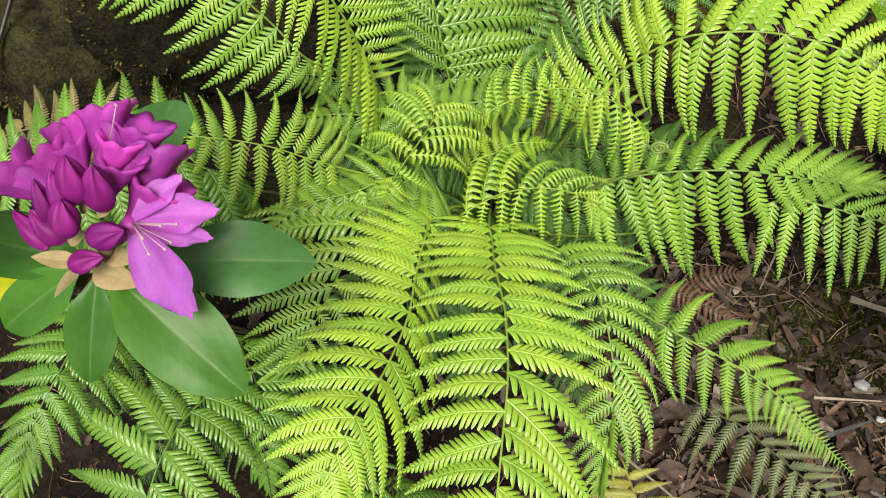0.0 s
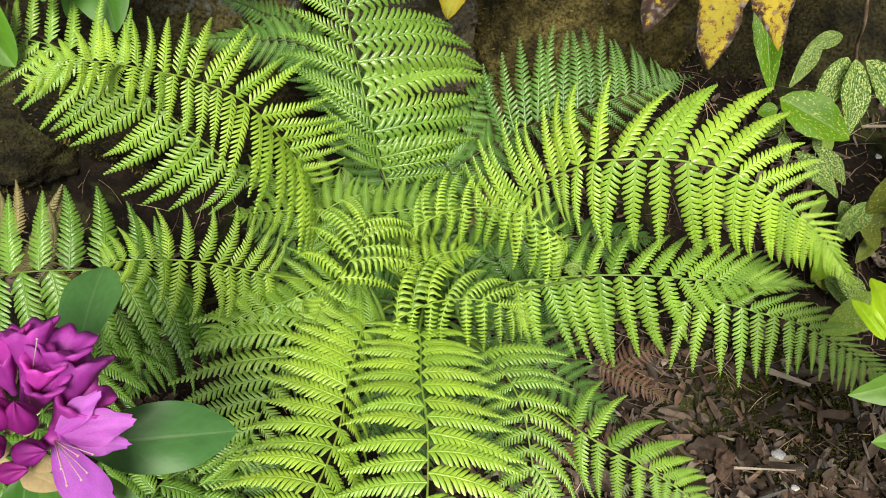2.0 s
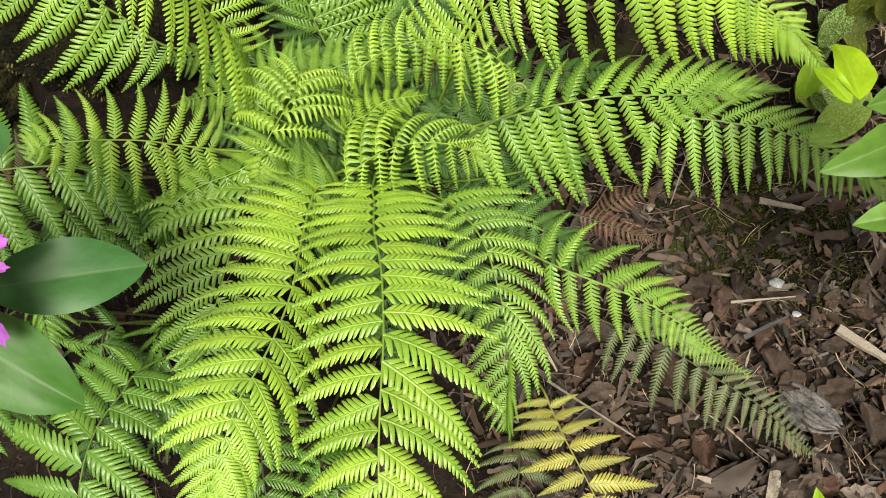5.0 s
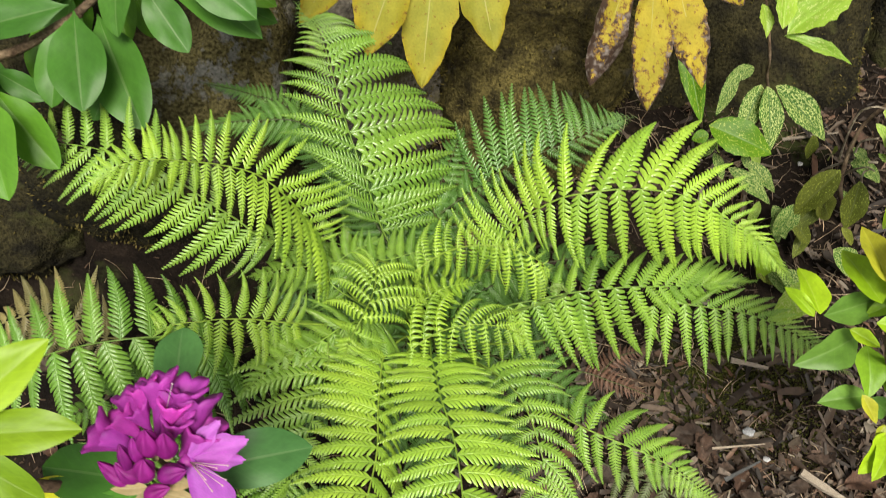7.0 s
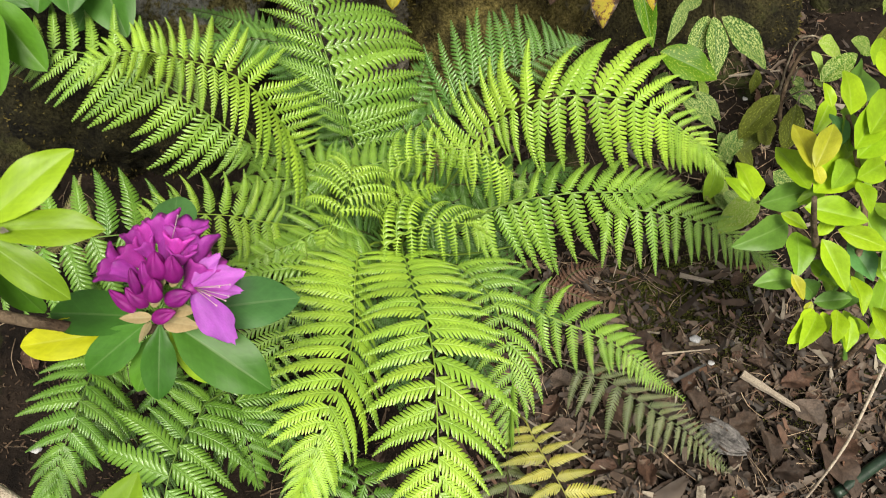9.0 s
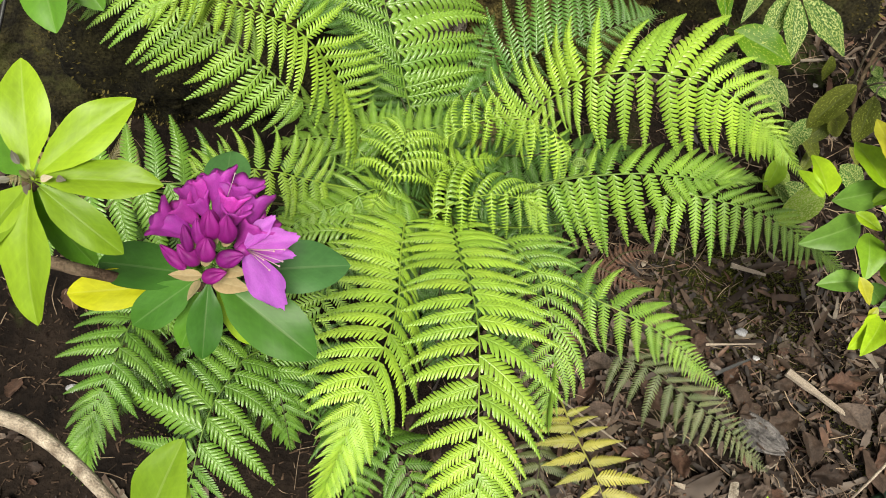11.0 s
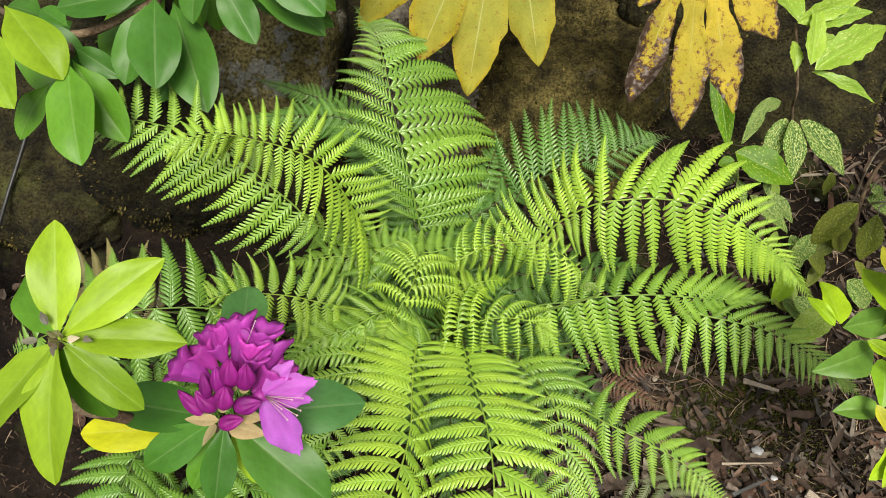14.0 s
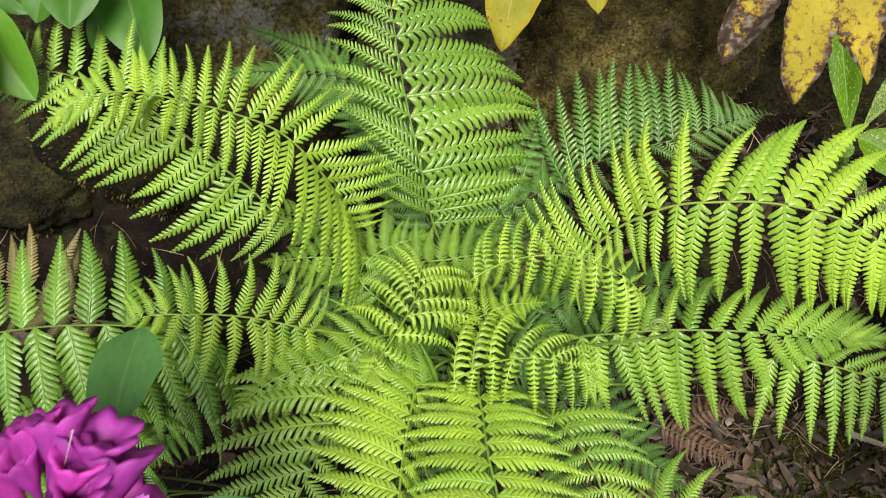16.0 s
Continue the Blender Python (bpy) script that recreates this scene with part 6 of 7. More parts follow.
leaf(shrub, SHRUBK, LEAFBLUE, (0.654, -0.103, 0.451), (0.644, -0.138, 0.427), 0.67, 0.18, (0, -0.25, 1))
leaf(shrub, SHRUBK, SHRUBDARK, (0.573, -0.078, 0.472), (0.536, -0.093, 0.452), 0.50, 0.18, (0, -0.25, 1))
leaf(shrub, SHRUBK, SHRUBDARK, (0.595, -0.050, 0.495), (0.557, -0.097, 0.508), 0.56, 0.18, (0, -0.25, 1))
leaf(shrub, SHRUBK, SHRUBDARK, (0.620, -0.095, 0.458), (0.642, -0.160, 0.448), 0.56, 0.18, (0, -0.25, 1))
leaf(shrub, SHRUBK, OLIVE, (0.595, -0.148, 0.417), (0.567, -0.187, 0.415), 0.56, 0.18, (0, -0.25, 1))
leaf(shrub, SHRUBK, SHRUB, (0.595, -0.042, 0.548), (0.656, 0.035, 0.532), 0.50, 0.18, (0, -0.25, 1))
leaf(shrub, SHRUBK, SHRUBDARK, (0.640, -0.148, 0.417), (0.665, -0.192, 0.410), 0.56, 0.18, (0, -0.25, 1))
leaf(shrub, SHRUBK, SHRUBDARK, (0.609, -0.179, 0.394), (0.650, -0.198, 0.381), 0.50, 0.18, (0, -0.25, 1))
leaf(laurel_b, FRECKLED, WILTED, (0.680, 0.244, 0.220), (0.633, 0.207, 0.130), 0.46, 0.20, (0, -0.25, 1))
leaf(laurel_b, FRECKLED, WILTED, (0.695, 0.212, 0.240), (0.706, 0.170, 0.150), 0.44, 0.20, (0, -0.25, 1))
leaf(laurel_b, SPOT, LAURELOLD, (0.633, 0.222, 0.140), (0.615, 0.187, 0.080), 0.60, 0.20, (0, -0.25, 1))
leaf(laurel_b, SPOT, LAURELOLD, (0.570, 0.320, 0.120), (0.627, 0.273, 0.090), 0.42, 0.20, (0, -0.25, 1))
leaf(laurel_b, SPOT, LAURELNEW, (0.618, 0.053, 0.200), (0.555, 0.002, 0.150), 0.55, 0.20, (0, -0.25, 1))
leaf(laurel_b, SPOT, LAURELNEW, (0.747, 0.330, 0.260), (0.809, 0.322, 0.220), 0.75, 0.20, (0, -0.25, 1))
leaf(laurel_b, SPOT, LAURELMID, (0.734, 0.246, 0.260), (0.800, 0.292, 0.280), 0.50, 0.20, (0, -0.25, 1))
leaf(laurel_b, SPOT, LAURELNEW, (0.725, 0.302, 0.270), (0.752, 0.270, 0.240), 0.42, 0.20, (0, -0.25, 1))
leaf(laurel_b, SPOT, LAURELOLD, (0.722, 0.281, 0.180), (0.792, 0.270, 0.140), 0.60, 0.20, (0, -0.25, 1))
leaf(laurel_b, FRECKLED, WILTED, (0.793, 0.283, 0.250), (0.855, 0.245, 0.180), 0.50, 0.20, (0, -0.25, 1))
leaf(laurel_b, SPOT, LAURELMID, (0.808, 0.335, 0.260), (0.870, 0.337, 0.220), 0.50, 0.20, (0, -0.25, 1))
leaf(laurel_b, SHRUBK, SHRUB, (0.807, 0.252, 0.300), (0.837, 0.310, 0.300), 0.60, 0.20, (0, -0.25, 1))
leaf(laurel_b, FRECKLED, WILTED, (0.666, 0.231, 0.160), (0.710, 0.214, 0.100), 0.60, 0.20, (0, -0.25, 1))
leaf(laurel_b, SPOT, LAURELOLD, (0.737, 0.277, 0.200), (0.721, 0.301, 0.200), 0.70, 0.20, (0, -0.25, 1))
leaf(laurel_b, SPOT, LAURELMID, (0.741, 0.242, 0.250), (0.729, 0.258, 0.250), 0.60, 0.20, (0, -0.25, 1))
leaf(laurel_b, FRECKLED, WILTED, (0.689, 0.239, 0.120), (0.641, 0.201, 0.080), 0.55, 0.20, (0, -0.25, 1))
seedling = plant("seedling", (0.579, -0.465, 0.000), "small bright green seedling leaf coming up through litter", "seedling")
leaf(seedling, SHRUBK, SHRUB, (0.576, -0.463, 0.010), (0.564, -0.425, 0.035), 0.5, 0.1, (0, -0.25, 1))
leaf(seedling, SHRUBK, SHRUBDARK, (0.576, -0.463, 0.010), (0.588, -0.443, 0.030), 0.5, 0.1, (0, -0.25, 1))

# ---- flower head, stems, faded palmate leaves ----
BUD, BLOOM, PETAL, BRACT = (0.25, 0.012, 0.23), (0.40, 0.04, 0.42), (0.43, 0.09, 0.57), (0.29, 0.24, 0.14)
AMBER, GOLD = (0.285, 0.26, 0.026), (0.38, 0.31, 0.026)


def spanned(foot, tip, width, up=(0, -0.3, 1)):
    """The pose that stretches a piece one unit long from foot to tip."""
    p, q = Vector(foot), Vector(tip)
    x = q - p
    k = x.length
    x.normalize()
    z = Vector(up)
    z = (z - x * z.dot(x)).normalized()
    y = z.cross(x)
    w = k * width
    return Matrix(((x.x * k, y.x * w, z.x * w, p.x), (x.y * k, y.y * w, z.y * w, p.y), (x.z * k, y.z * w, z.z * w, p.z), (0, 0, 0, 1)))


def bud_mesh(seed, furl):
    verts, faces = [], []
    rows, sides = 14, 20
    for i in range(rows + 1):
        x = i / rows
        r = 0.5 * math.sin(math.pi * min(0.06 + 0.94 * x**0.75, 1.0)) ** 0.8 + 0.015
        for k in range(sides):
            a = 2 * math.pi * k / sides
            g = 1 + furl * math.cos(5 * a + 2.5 * x + seed) * x + 0.05 * math.sin(2 * a + seed)
            verts.append((x + furl * 0.25 * x * math.cos(5 * a + 2.5 * x + seed), r * g * math.cos(a), r * g * math.sin(a)))
    for i in range(rows):
        for k in range(sides):
            j = (k + 1) % sides
            faces.append((i * sides + k, (i + 1) * sides + k, (i + 1) * sides + j, i * sides + j)[::-1])
    faces += [tuple(range(sides)), tuple(range(rows * sides, (rows + 1) * sides))[::-1]]
    return mesh_of("bud", verts, faces, petal_skin)


BUDS = [bud_mesh(s, 0.24) for s in (1, 3, 4)]


def bloom_mesh(seed):
    """A half-open floret: a flaring tube with five ruffled lips and a shaded throat."""
    verts, faces = [], []
    sides = 40
    rings = [(0.0, 0.10, 0), (0.2, 0.17, 0), (0.4, 0.28, 0.15), (0.6, 0.40, 0.4), (0.78, 0.48, 0.7), (0.92, 0.60, 1.0), (0.97, 0.57, 1.0), (0.86, 0.36, 0.8), (0.6, 0.22, 0.3), (0.35, 0.10, 0)]
    for x, r, lip in rings:
        for k in range(sides):
            a = 2 * math.pi * k / sides
            five = abs(math.cos(2.5 * a + seed)) ** 0.45 - 0.6
            ruffle = 0.025 * math.sin(9 * a + 2 * seed) + 0.025 * math.sin(6 * a + seed)
            rr = r * (1 + lip * (0.34 * five + ruffle))
            verts.append((x + lip * (0.12 * five + 0.9 * ruffle + 0.12 * math.cos(a + seed)), rr * math.cos(a), rr * math.sin(a)))
    for i in range(len(rings) - 1):
        for k in range(sides):
            j = (k + 1) % sides
            faces.append((i * sides + k, (i + 1) * sides + k, (i + 1) * sides + j, i * sides + j)[::-1])
    faces += [tuple(range(sides)), tuple(range((len(rings) - 1) * sides, len(rings) * sides))[::-1]]
    return mesh_of("bud", verts, faces, petal_skin)


BLOOMS = [bloom_mesh(s) for s in (2, 5, 9)]


def bud(owner, tint, foot, tip, width):
    kind = BUDS if tint == BUD else BLOOMS
    j = leaf_rng.uniform(0.85, 1.2)
    width *= 0.84 if tint == BUD else 1.35
    return linked("bud", kind[leaf_rng.randrange(len(kind))], owner, spanned(foot, tip, width), tuple(v * j for v in tint))


def petal_mesh(seed):
    rnd = random.Random(seed)
    rows, cols = 12, 9
    verts, faces = [], []
    for i in range(rows + 1):
        x = i / rows
        w = 0.06 + 0.5 * math.sin(math.pi * (0.02 + 0.82 * x**1.25)) ** 0.8
        for k in range(cols):
            c = -1 + 2 * k / (cols - 1)
            ruffle = 0.08 * x * math.sin(7 * c + 5 * x + seed) + 0.03 * x * x * math.sin(17 * c)
            verts.append((x - 0.24 * x**3 * c * c + 0.03 * x * math.sin(11 * c + seed), c * w, 0.35 * w * c * c + ruffle - 0.35 * x * x))
    for i in range(rows):
        for k in range(cols - 1):
            a = i * cols + k
            faces.append((a, a + cols, a + cols + 1, a + 1)[::-1])
    return mesh_of("petal", verts, faces, petal_skin)


PETALS = [petal_mesh(s) for s in (1, 2, 3)]


def petal(owner, foot, tip, width):
    return linked("petal", PETALS[leaf_rng.randrange(3)], owner, spanned(foot, tip, width * 0.72), PETAL)


def stamen(owner, foot, tip):
    verts, faces = tube([foot, tip], 0.0004, 0.0003, 5, 2)
    n = len(verts)
    q = Vector(tip)
    ring = [q + Vector(d) * 0.0011 for d in ((1, 0, 0), (0, 1, 0), (-1, 0, 0), (0, -1, 0), (0, 0, 1.4), (0, 0, -1.4))]
    verts = list(verts) + ring
    for a, b in ((0, 1), (1, 2), (2, 3), (3, 0)):
        faces += [(n + a, n + b, n + 4), (n + b, n + a, n + 5)]
    return linked("stamen", mesh_of("stamen", verts, faces, petal_skin), owner, None, (0.75, 0.55, 0.72))


BRACT_MESH = bent(blade_mesh("bract", (broad_leaf, broad_vein), 1.5, 0.8, 0.5, 0, 0.1, 21, 8), 0.2)


def bract(owner, foot, tip, width):
    return linked("bract", BRACT_MESH, owner, spanned(foot, tip, width), BRACT, "papery beige bud scale")


def stem(owner, mat, pts, r0, r1):
    verts, faces = tube(pts, r0, r1, 8, 6, 0.06, len(pts))
    return linked("branch", mesh_of("branch", verts, faces, mat), owner, None, (0.4, 0.38, 0.12))


def palm_leaf(owner, centre, tips, tint, fuse):
    """A broad hand-shaped leaf: lobes joined round the middle, parted by narrow slits further out, each with its own midrib and side veins."""
    c = Vector(centre)
    ways = [(Vector(q) - c).normalized() for q, _, _ in tips]
    for number, (q, width, scorch) in enumerate(tips):
        rng = random.Random(number * 7 + len(tips))
        q = Vector(q)
        x = q - c
        k = x.length
        x.normalize()
        z = Vector((0, -0.55, 0.9))
        z = (z - x * z.dot(x)).normalized()
        y = z.cross(x)
        half = {-1: 0.3, 1: 0.3}
        for w in ways[max(number - 1, 0) : number] + ways[number + 1 : number + 2]:
            half[1 if w.dot(y) > 0 else -1] = 0.52 * x.angle(w)
        rows = 44
        cols = (-1, -0.84, -0.66, -0.48, -0.32, -0.16, -0.024, 0.024, 0.16, 0.32, 0.48, 0.66, 0.84, 1)
        verts, faces, slots, wear = [], [], [], []
        ph = rng.uniform(0, 6)
        for i in range(rows + 1):
            u = i / rows
            full = 0.5 * width
            shape = full if u < 0.7 else full * max(1 - ((u - 0.7) / 0.3) ** 1.7, 0.0) ** 0.8
            shape *= 1 + 0.05 * math.sin(37 * u + ph) + 0.04 * math.sin(71 * u)
            for e in cols:
                side = 1 if e > 0 else -1
                wedge = u * k * math.tan(half[side])
                slit = 1.03 - 0.2 * math.exp(-((u - fuse - 0.06) / 0.055) ** 2) - ((0.04 if tint == AMBER else 0.2) if u > fuse else 0)
                w = min(wedge * slit, shape) + 0.0008
                h = 0.16 * w * abs(e) - 0.24 * w * e * e + 0.0025 * math.sin(14 * u + 3 * e + ph)
                h += 0.0016 * math.sin(34 * u - 9 * abs(e) + ph) * abs(e) + 0.03 * k * math.sin(math.pi * u)
                h += scorch * w * (e * e) * max(u - 0.45, 0) * (0.6 + math.sin(13 * u + ph + 2 * e)) * 0.8
                verts.append(c + x * (u * k) + y * (e * w) + z * h)
                rim = max(u - fuse, 0) / (1 - fuse)
                wear.append(scorch * (0.12 * u + rim**1.2 * (0.16 + 0.95 * e**4)) - (0.3 if abs(e) < 0.1 and u < 0.8 else 0))
        m = len(cols)
        for i in range(rows):
            for j in range(m - 1):
                a = i * m + j
                faces.append((a, a + 1, a + m + 1, a + m))
                slots.append(1 if j == 6 and i < (0.9 if scorch < 1 else 0.62) * rows else 0)
        skin = faded_leaf if tint == AMBER else blotched_leaf
        me = mesh_of("lobe", verts, faces, skin, faded_vein, slots=slots)
        me.attributes.new("wear", "FLOAT", "POINT").data.foreach_set("value", wear)
        linked("lobe", me, owner, None, tint)


fatsia_a = plant("palmate_shrub", (0.02, 0.72, 0), "faded yellow-green hand-shaped leaf hanging over the stones", "leaf", "hand-shaped leaves")
fatsia_b = plant("palmate_shrub", (0.40, 0.72, 0), "dying golden hand-shaped leaf with brown blotches", "leaf", "hand-shaped leaves")


# ---- litter ----
def dead_leaf_mesh(seed, lobes):
    rnd = random.Random(seed)
    rows, cols = 14, (-1, -0.5, -0.04, 0.04, 0.5, 1)
    verts, faces = [], []
    curl, twist = rnd.uniform(0.15, 0.75), rnd.uniform(-0.6, 0.6)
    for i in range(rows + 1):
        x = i / rows
        w = 0.36 * math.sin(math.pi * min(0.02 + 0.96 * x, 1)) ** 0.7 * (1 + lobes * math.sin(i * 2.2 + seed) + rnd.uniform(-0.10, 0.07)) + 0.01
        for c in cols:
            z = curl * (c * c) * w + 0.12 * math.sin(3 * x + seed) + twist * c * w * x + 0.05 * math.sin(9 * x + 4 * c + seed) + 0.035 * rnd.uniform(-1, 1)
            verts.append((x - 0.5, c * w * (1 - 0.3 * curl), z))
    m = len(cols)
    for i in range(rows):
        for k in range(m - 1):
            a = i * m + k
            faces.append((a, a + m, a + m + 1, a + 1)[::-1])
    return mesh_of("fallen_leaf", verts, faces, dry_leaf)


DEAD_LEAVES = [dead_leaf_mesh(s, l) for s, l in ((1, 0.0), (2, 0.10), (3, 0.14), (4, 0.05), (5, 0.16), (6, 0.02), (7, 0.04), (8, 0.0))]
litter_rng = random.Random(77)


def fallen_leaf(x, y, size):
    ob = new("fallen_leaf", DEAD_LEAVES[litter_rng.randrange(len(DEAD_LEAVES))])
    turn = pose(x, y, ground_height(x, y) + 0.006 + 0.1 * size, litter_rng.uniform(-18, 18), litter_rng.uniform(-18, 18), litter_rng.uniform(0, 360))
    ob.matrix_basis = turn @ Matrix.Diagonal((size, size * 0.92, size * 1.05, 1))
    return tagged(ob, "curled brown dead leaf lying on damp soil", "dead leaf", "fallen leaves")


def shrivelled_leaf(place, turn, long, wide, folds, mat, label):
    """A dry leaf drawn into lengthwise folds, torn at both ends."""
    rng = random.Random(int(1000 * long) + folds)
    rows, cols = 18, 4 * folds + 1
    verts, faces = [], []
    ends = [rng.uniform(0.78, 1.0) for _ in range(cols)]
    for i in range(rows + 1):
        u = -1 + 2 * i / rows
        for k in range(cols):
            e = -1 + 2 * k / (cols - 1)
            w = wide * 0.5 * (1 - 0.55 * abs(u + 0.15) ** 2.2) * rng.uniform(0.97, 1.03)
            ridge = 0.10 * wide * math.cos(math.pi * e * folds + 0.8 * math.sin(3 * u))
            z = ridge + 0.16 * wide * math.sin(2.2 * u + 1) + 0.25 * wide * e * e * (0.4 + 0.6 * u * u) + rng.uniform(-0.02, 0.02) * wide
            verts.append((u * 0.5 * long * ends[k], e * w + 0.06 * long * u * u, z))
    for i in range(rows):
        for k in range(cols - 1):
            a = i * cols + k
            faces.append((a, a + cols, a + cols + 1, a + 1)[::-1])
    ob = new("shrivelled_leaf", mesh_of("shrivelled_leaf", verts, faces, mat))
    ob.matrix_basis = pose(place[0], place[1], ground_height(*place) + 0.012, 0, 0, turn)
    return tagged(ob, label, "dead leaf", "shrivelled leaves")


def wedge_mesh(seed):
    rnd = random.Random(seed)
    rows = 6
    verts, faces = [], []
    for i in range(rows + 1):
        x = i / rows
        w = 0.5 * (1 - 0.55 * x + 0.1 * rnd.uniform(-1, 1))
        h = 0.28 + 0.06 * rnd.uniform(-1, 1)
        verts += [(x, -w, -0.2), (x, w, -0.2), (x, w * 0.9, h), (x, -w * 0.8, h)]
    for i in range(rows):
        a = 4 * i
        for k in range(4):
            j = (k + 1) % 4
            faces.append((a + k, a + j, a + 4 + j, a + 4 + k)[::-1])
    faces += [(0, 1, 2, 3), (4 * rows + 3, 4 * rows + 2, 4 * rows + 1, 4 * rows)]
    return verts, faces


def chip(foot, tip, width, mat, label):
    verts, faces = wedge_mesh(int(1000 * abs(foot[0])))
    k = (Vector(tip) - Vector(foot)).length
    ob = new("wood_chip", mesh_of("wood_chip", verts, faces, mat, smooth=False))
    ob.matrix_basis = spanned(foot, tip, width / k, (0, 0, 1))
    return tagged(ob, label, "wood chip", "wood chips")


def pebble(place, size):
    bm = bmesh.new()
    bmesh.ops.create_icosphere(bm, subdivisions=3, radius=1.0)
    for v in bm.verts:
        n = noise.noise(v.co * 1.3 + Vector(place) * 40)
        v.co = Vector((v.co.x * size, v.co.y * size * 0.75, v.co.z * size * 0.5)) * (1 + 0.35 * n)
    me = bpy.data.meshes.new("pebble")
    bm.to_mesh(me)
    bm.free()
    me.materials.append(white_scrap)
    ob = new("pebble", me)
    ob.location = place
    return tagged(ob, "pale grey-white pebble lying in the litter", "pebble", "pebbles")


def line_thing(name, pts, r0, r1, mat, label, category):
    verts, faces = tube(pts, r0, r1, 10, 8)
    return tagged(new(name, mesh_of(name, verts, faces, mat)), label, category)


def cable(pts):
    return line_thing("cable", pts, 0.0042, 0.0042, black_rubber, "thin black cable hanging down the stone bank", "cable")


def dry_stem(pts):
    return line_thing("dry_stem", pts, 0.0024, 0.0018, pale_wood, "thin pale bare stem arching to the litter", "stem")


def hose(pts):
    return line_thing("garden_hose", pts, 0.010, 0.010, green_hose, "dark green garden hose lying on the litter", "hose")


ROSETTE = (-0.260, -0.321, 0.848)
CURL = (0.178, -0.047, 0.413)
bud(rhodo, BUD, (-0.174, -0.310, 0.734), (-0.170, -0.298, 0.762), 0.62)
bud(rhodo, BUD, (-0.183, -0.315, 0.728), (-0.183, -0.302, 0.750), 0.55)
bud(rhodo, BUD, (-0.163, -0.310, 0.728), (-0.158, -0.299, 0.756), 0.60)
bud(rhodo, BUD, (-0.177, -0.327, 0.728), (-0.172, -0.317, 0.750), 0.75)
bud(rhodo, BUD, (-0.193, -0.320, 0.723), (-0.194, -0.306, 0.745), 0.45)
bud(rhodo, BUD, (-0.188, -0.327, 0.712), (-0.202, -0.317, 0.728), 0.72)
bud(rhodo, BUD, (-0.200, -0.330, 0.706), (-0.220, -0.315, 0.717), 0.50)
bud(rhodo, BUD, (-0.171, -0.324, 0.717), (-0.148, -0.321, 0.728), 0.68)
bud(rhodo, BUD, (-0.184, -0.337, 0.706), (-0.164, -0.332, 0.712), 0.70)
bud(rhodo, BLOOM, (-0.202, -0.304, 0.709), (-0.228, -0.291, 0.725), 0.62)
bud(rhodo, BLOOM, (-0.198, -0.288, 0.712), (-0.203, -0.261, 0.728), 0.50)
bud(rhodo, BLOOM, (-0.189, -0.282, 0.717), (-0.191, -0.257, 0.734), 0.45)
bud(rhodo, BLOOM, (-0.177, -0.283, 0.717), (-0.180, -0.251, 0.734), 0.52)
bud(rhodo, BLOOM, (-0.168, -0.284, 0.712), (-0.157, -0.255, 0.728), 0.55)
bud(rhodo, BLOOM, (-0.159, -0.301, 0.706), (-0.152, -0.263, 0.717), 0.55)
bud(rhodo, BLOOM, (-0.181, -0.293, 0.712), (-0.172, -0.262, 0.725), 0.50)
bud(rhodo, BLOOM, (-0.194, -0.304, 0.712), (-0.215, -0.294, 0.723), 0.55)
bud(rhodo, BLOOM, (-0.162, -0.307, 0.703), (-0.141, -0.284, 0.717), 0.60)
bud(rhodo, BLOOM, (-0.184, -0.291, 0.717), (-0.194, -0.274, 0.732), 0.50)
bud(rhodo, BLOOM, (-0.168, -0.299, 0.717), (-0.158, -0.281, 0.734), 0.55)
bud(rhodo, BLOOM, (-0.191, -0.296, 0.714), (-0.210, -0.278, 0.728), 0.55)
bud(rhodo, BLOOM, (-0.172, -0.293, 0.721), (-0.161, -0.269, 0.736), 0.50)
floret = linked("floret", mesh_of("floret", *tube([(-0.173, -0.320, 0.695), (-0.149, -0.311, 0.717)], 0.003, 0.006, 8, 3), petal_skin), rhodo, None, BLOOM, "open magenta flower")
petal(floret, (-0.151, -0.311, 0.717), (-0.129, -0.284, 0.728), 0.55)
petal(floret, (-0.151, -0.311, 0.717), (-0.108, -0.296, 0.717), 0.62)
petal(floret, (-0.151, -0.311, 0.717), (-0.110, -0.310, 0.706), 0.50)
petal(floret, (-0.151, -0.311, 0.717), (-0.117, -0.355, 0.690), 0.62)
petal(floret, (-0.151, -0.311, 0.717), (-0.141, -0.339, 0.695), 0.45)
stamen(floret, (-0.147, -0.314, 0.723), (-0.119, -0.321, 0.745))
stamen(floret, (-0.147, -0.314, 0.723), (-0.111, -0.319, 0.745))
stamen(floret, (-0.147, -0.314, 0.723), (-0.113, -0.333, 0.745))
stamen(floret, (-0.147, -0.314, 0.723), (-0.120, -0.337, 0.745))
stamen(floret, (-0.147, -0.314, 0.723), (-0.126, -0.329, 0.745))
stamen(floret, (-0.147, -0.314, 0.723), (-0.111, -0.329, 0.745))
stamen(floret, (-0.168, -0.277, 0.734), (-0.158, -0.262, 0.756))
bract(rhodo, (-0.172, -0.324, 0.696), (-0.149, -0.328, 0.701), 0.60)
bract(rhodo, (-0.182, -0.332, 0.687), (-0.146, -0.339, 0.692), 0.50)
bract(rhodo, (-0.191, -0.329, 0.687), (-0.219, -0.332, 0.692), 0.40)
bract(rhodo, (-0.195, -0.331, 0.680), (-0.201, -0.352, 0.684), 0.35)
bract(rhodo, (-0.185, -0.327, 0.713), (-0.174, -0.320, 0.717), 0.70)
bract(rhodo, (-0.192, -0.318, 0.718), (-0.195, -0.306, 0.723), 0.50)
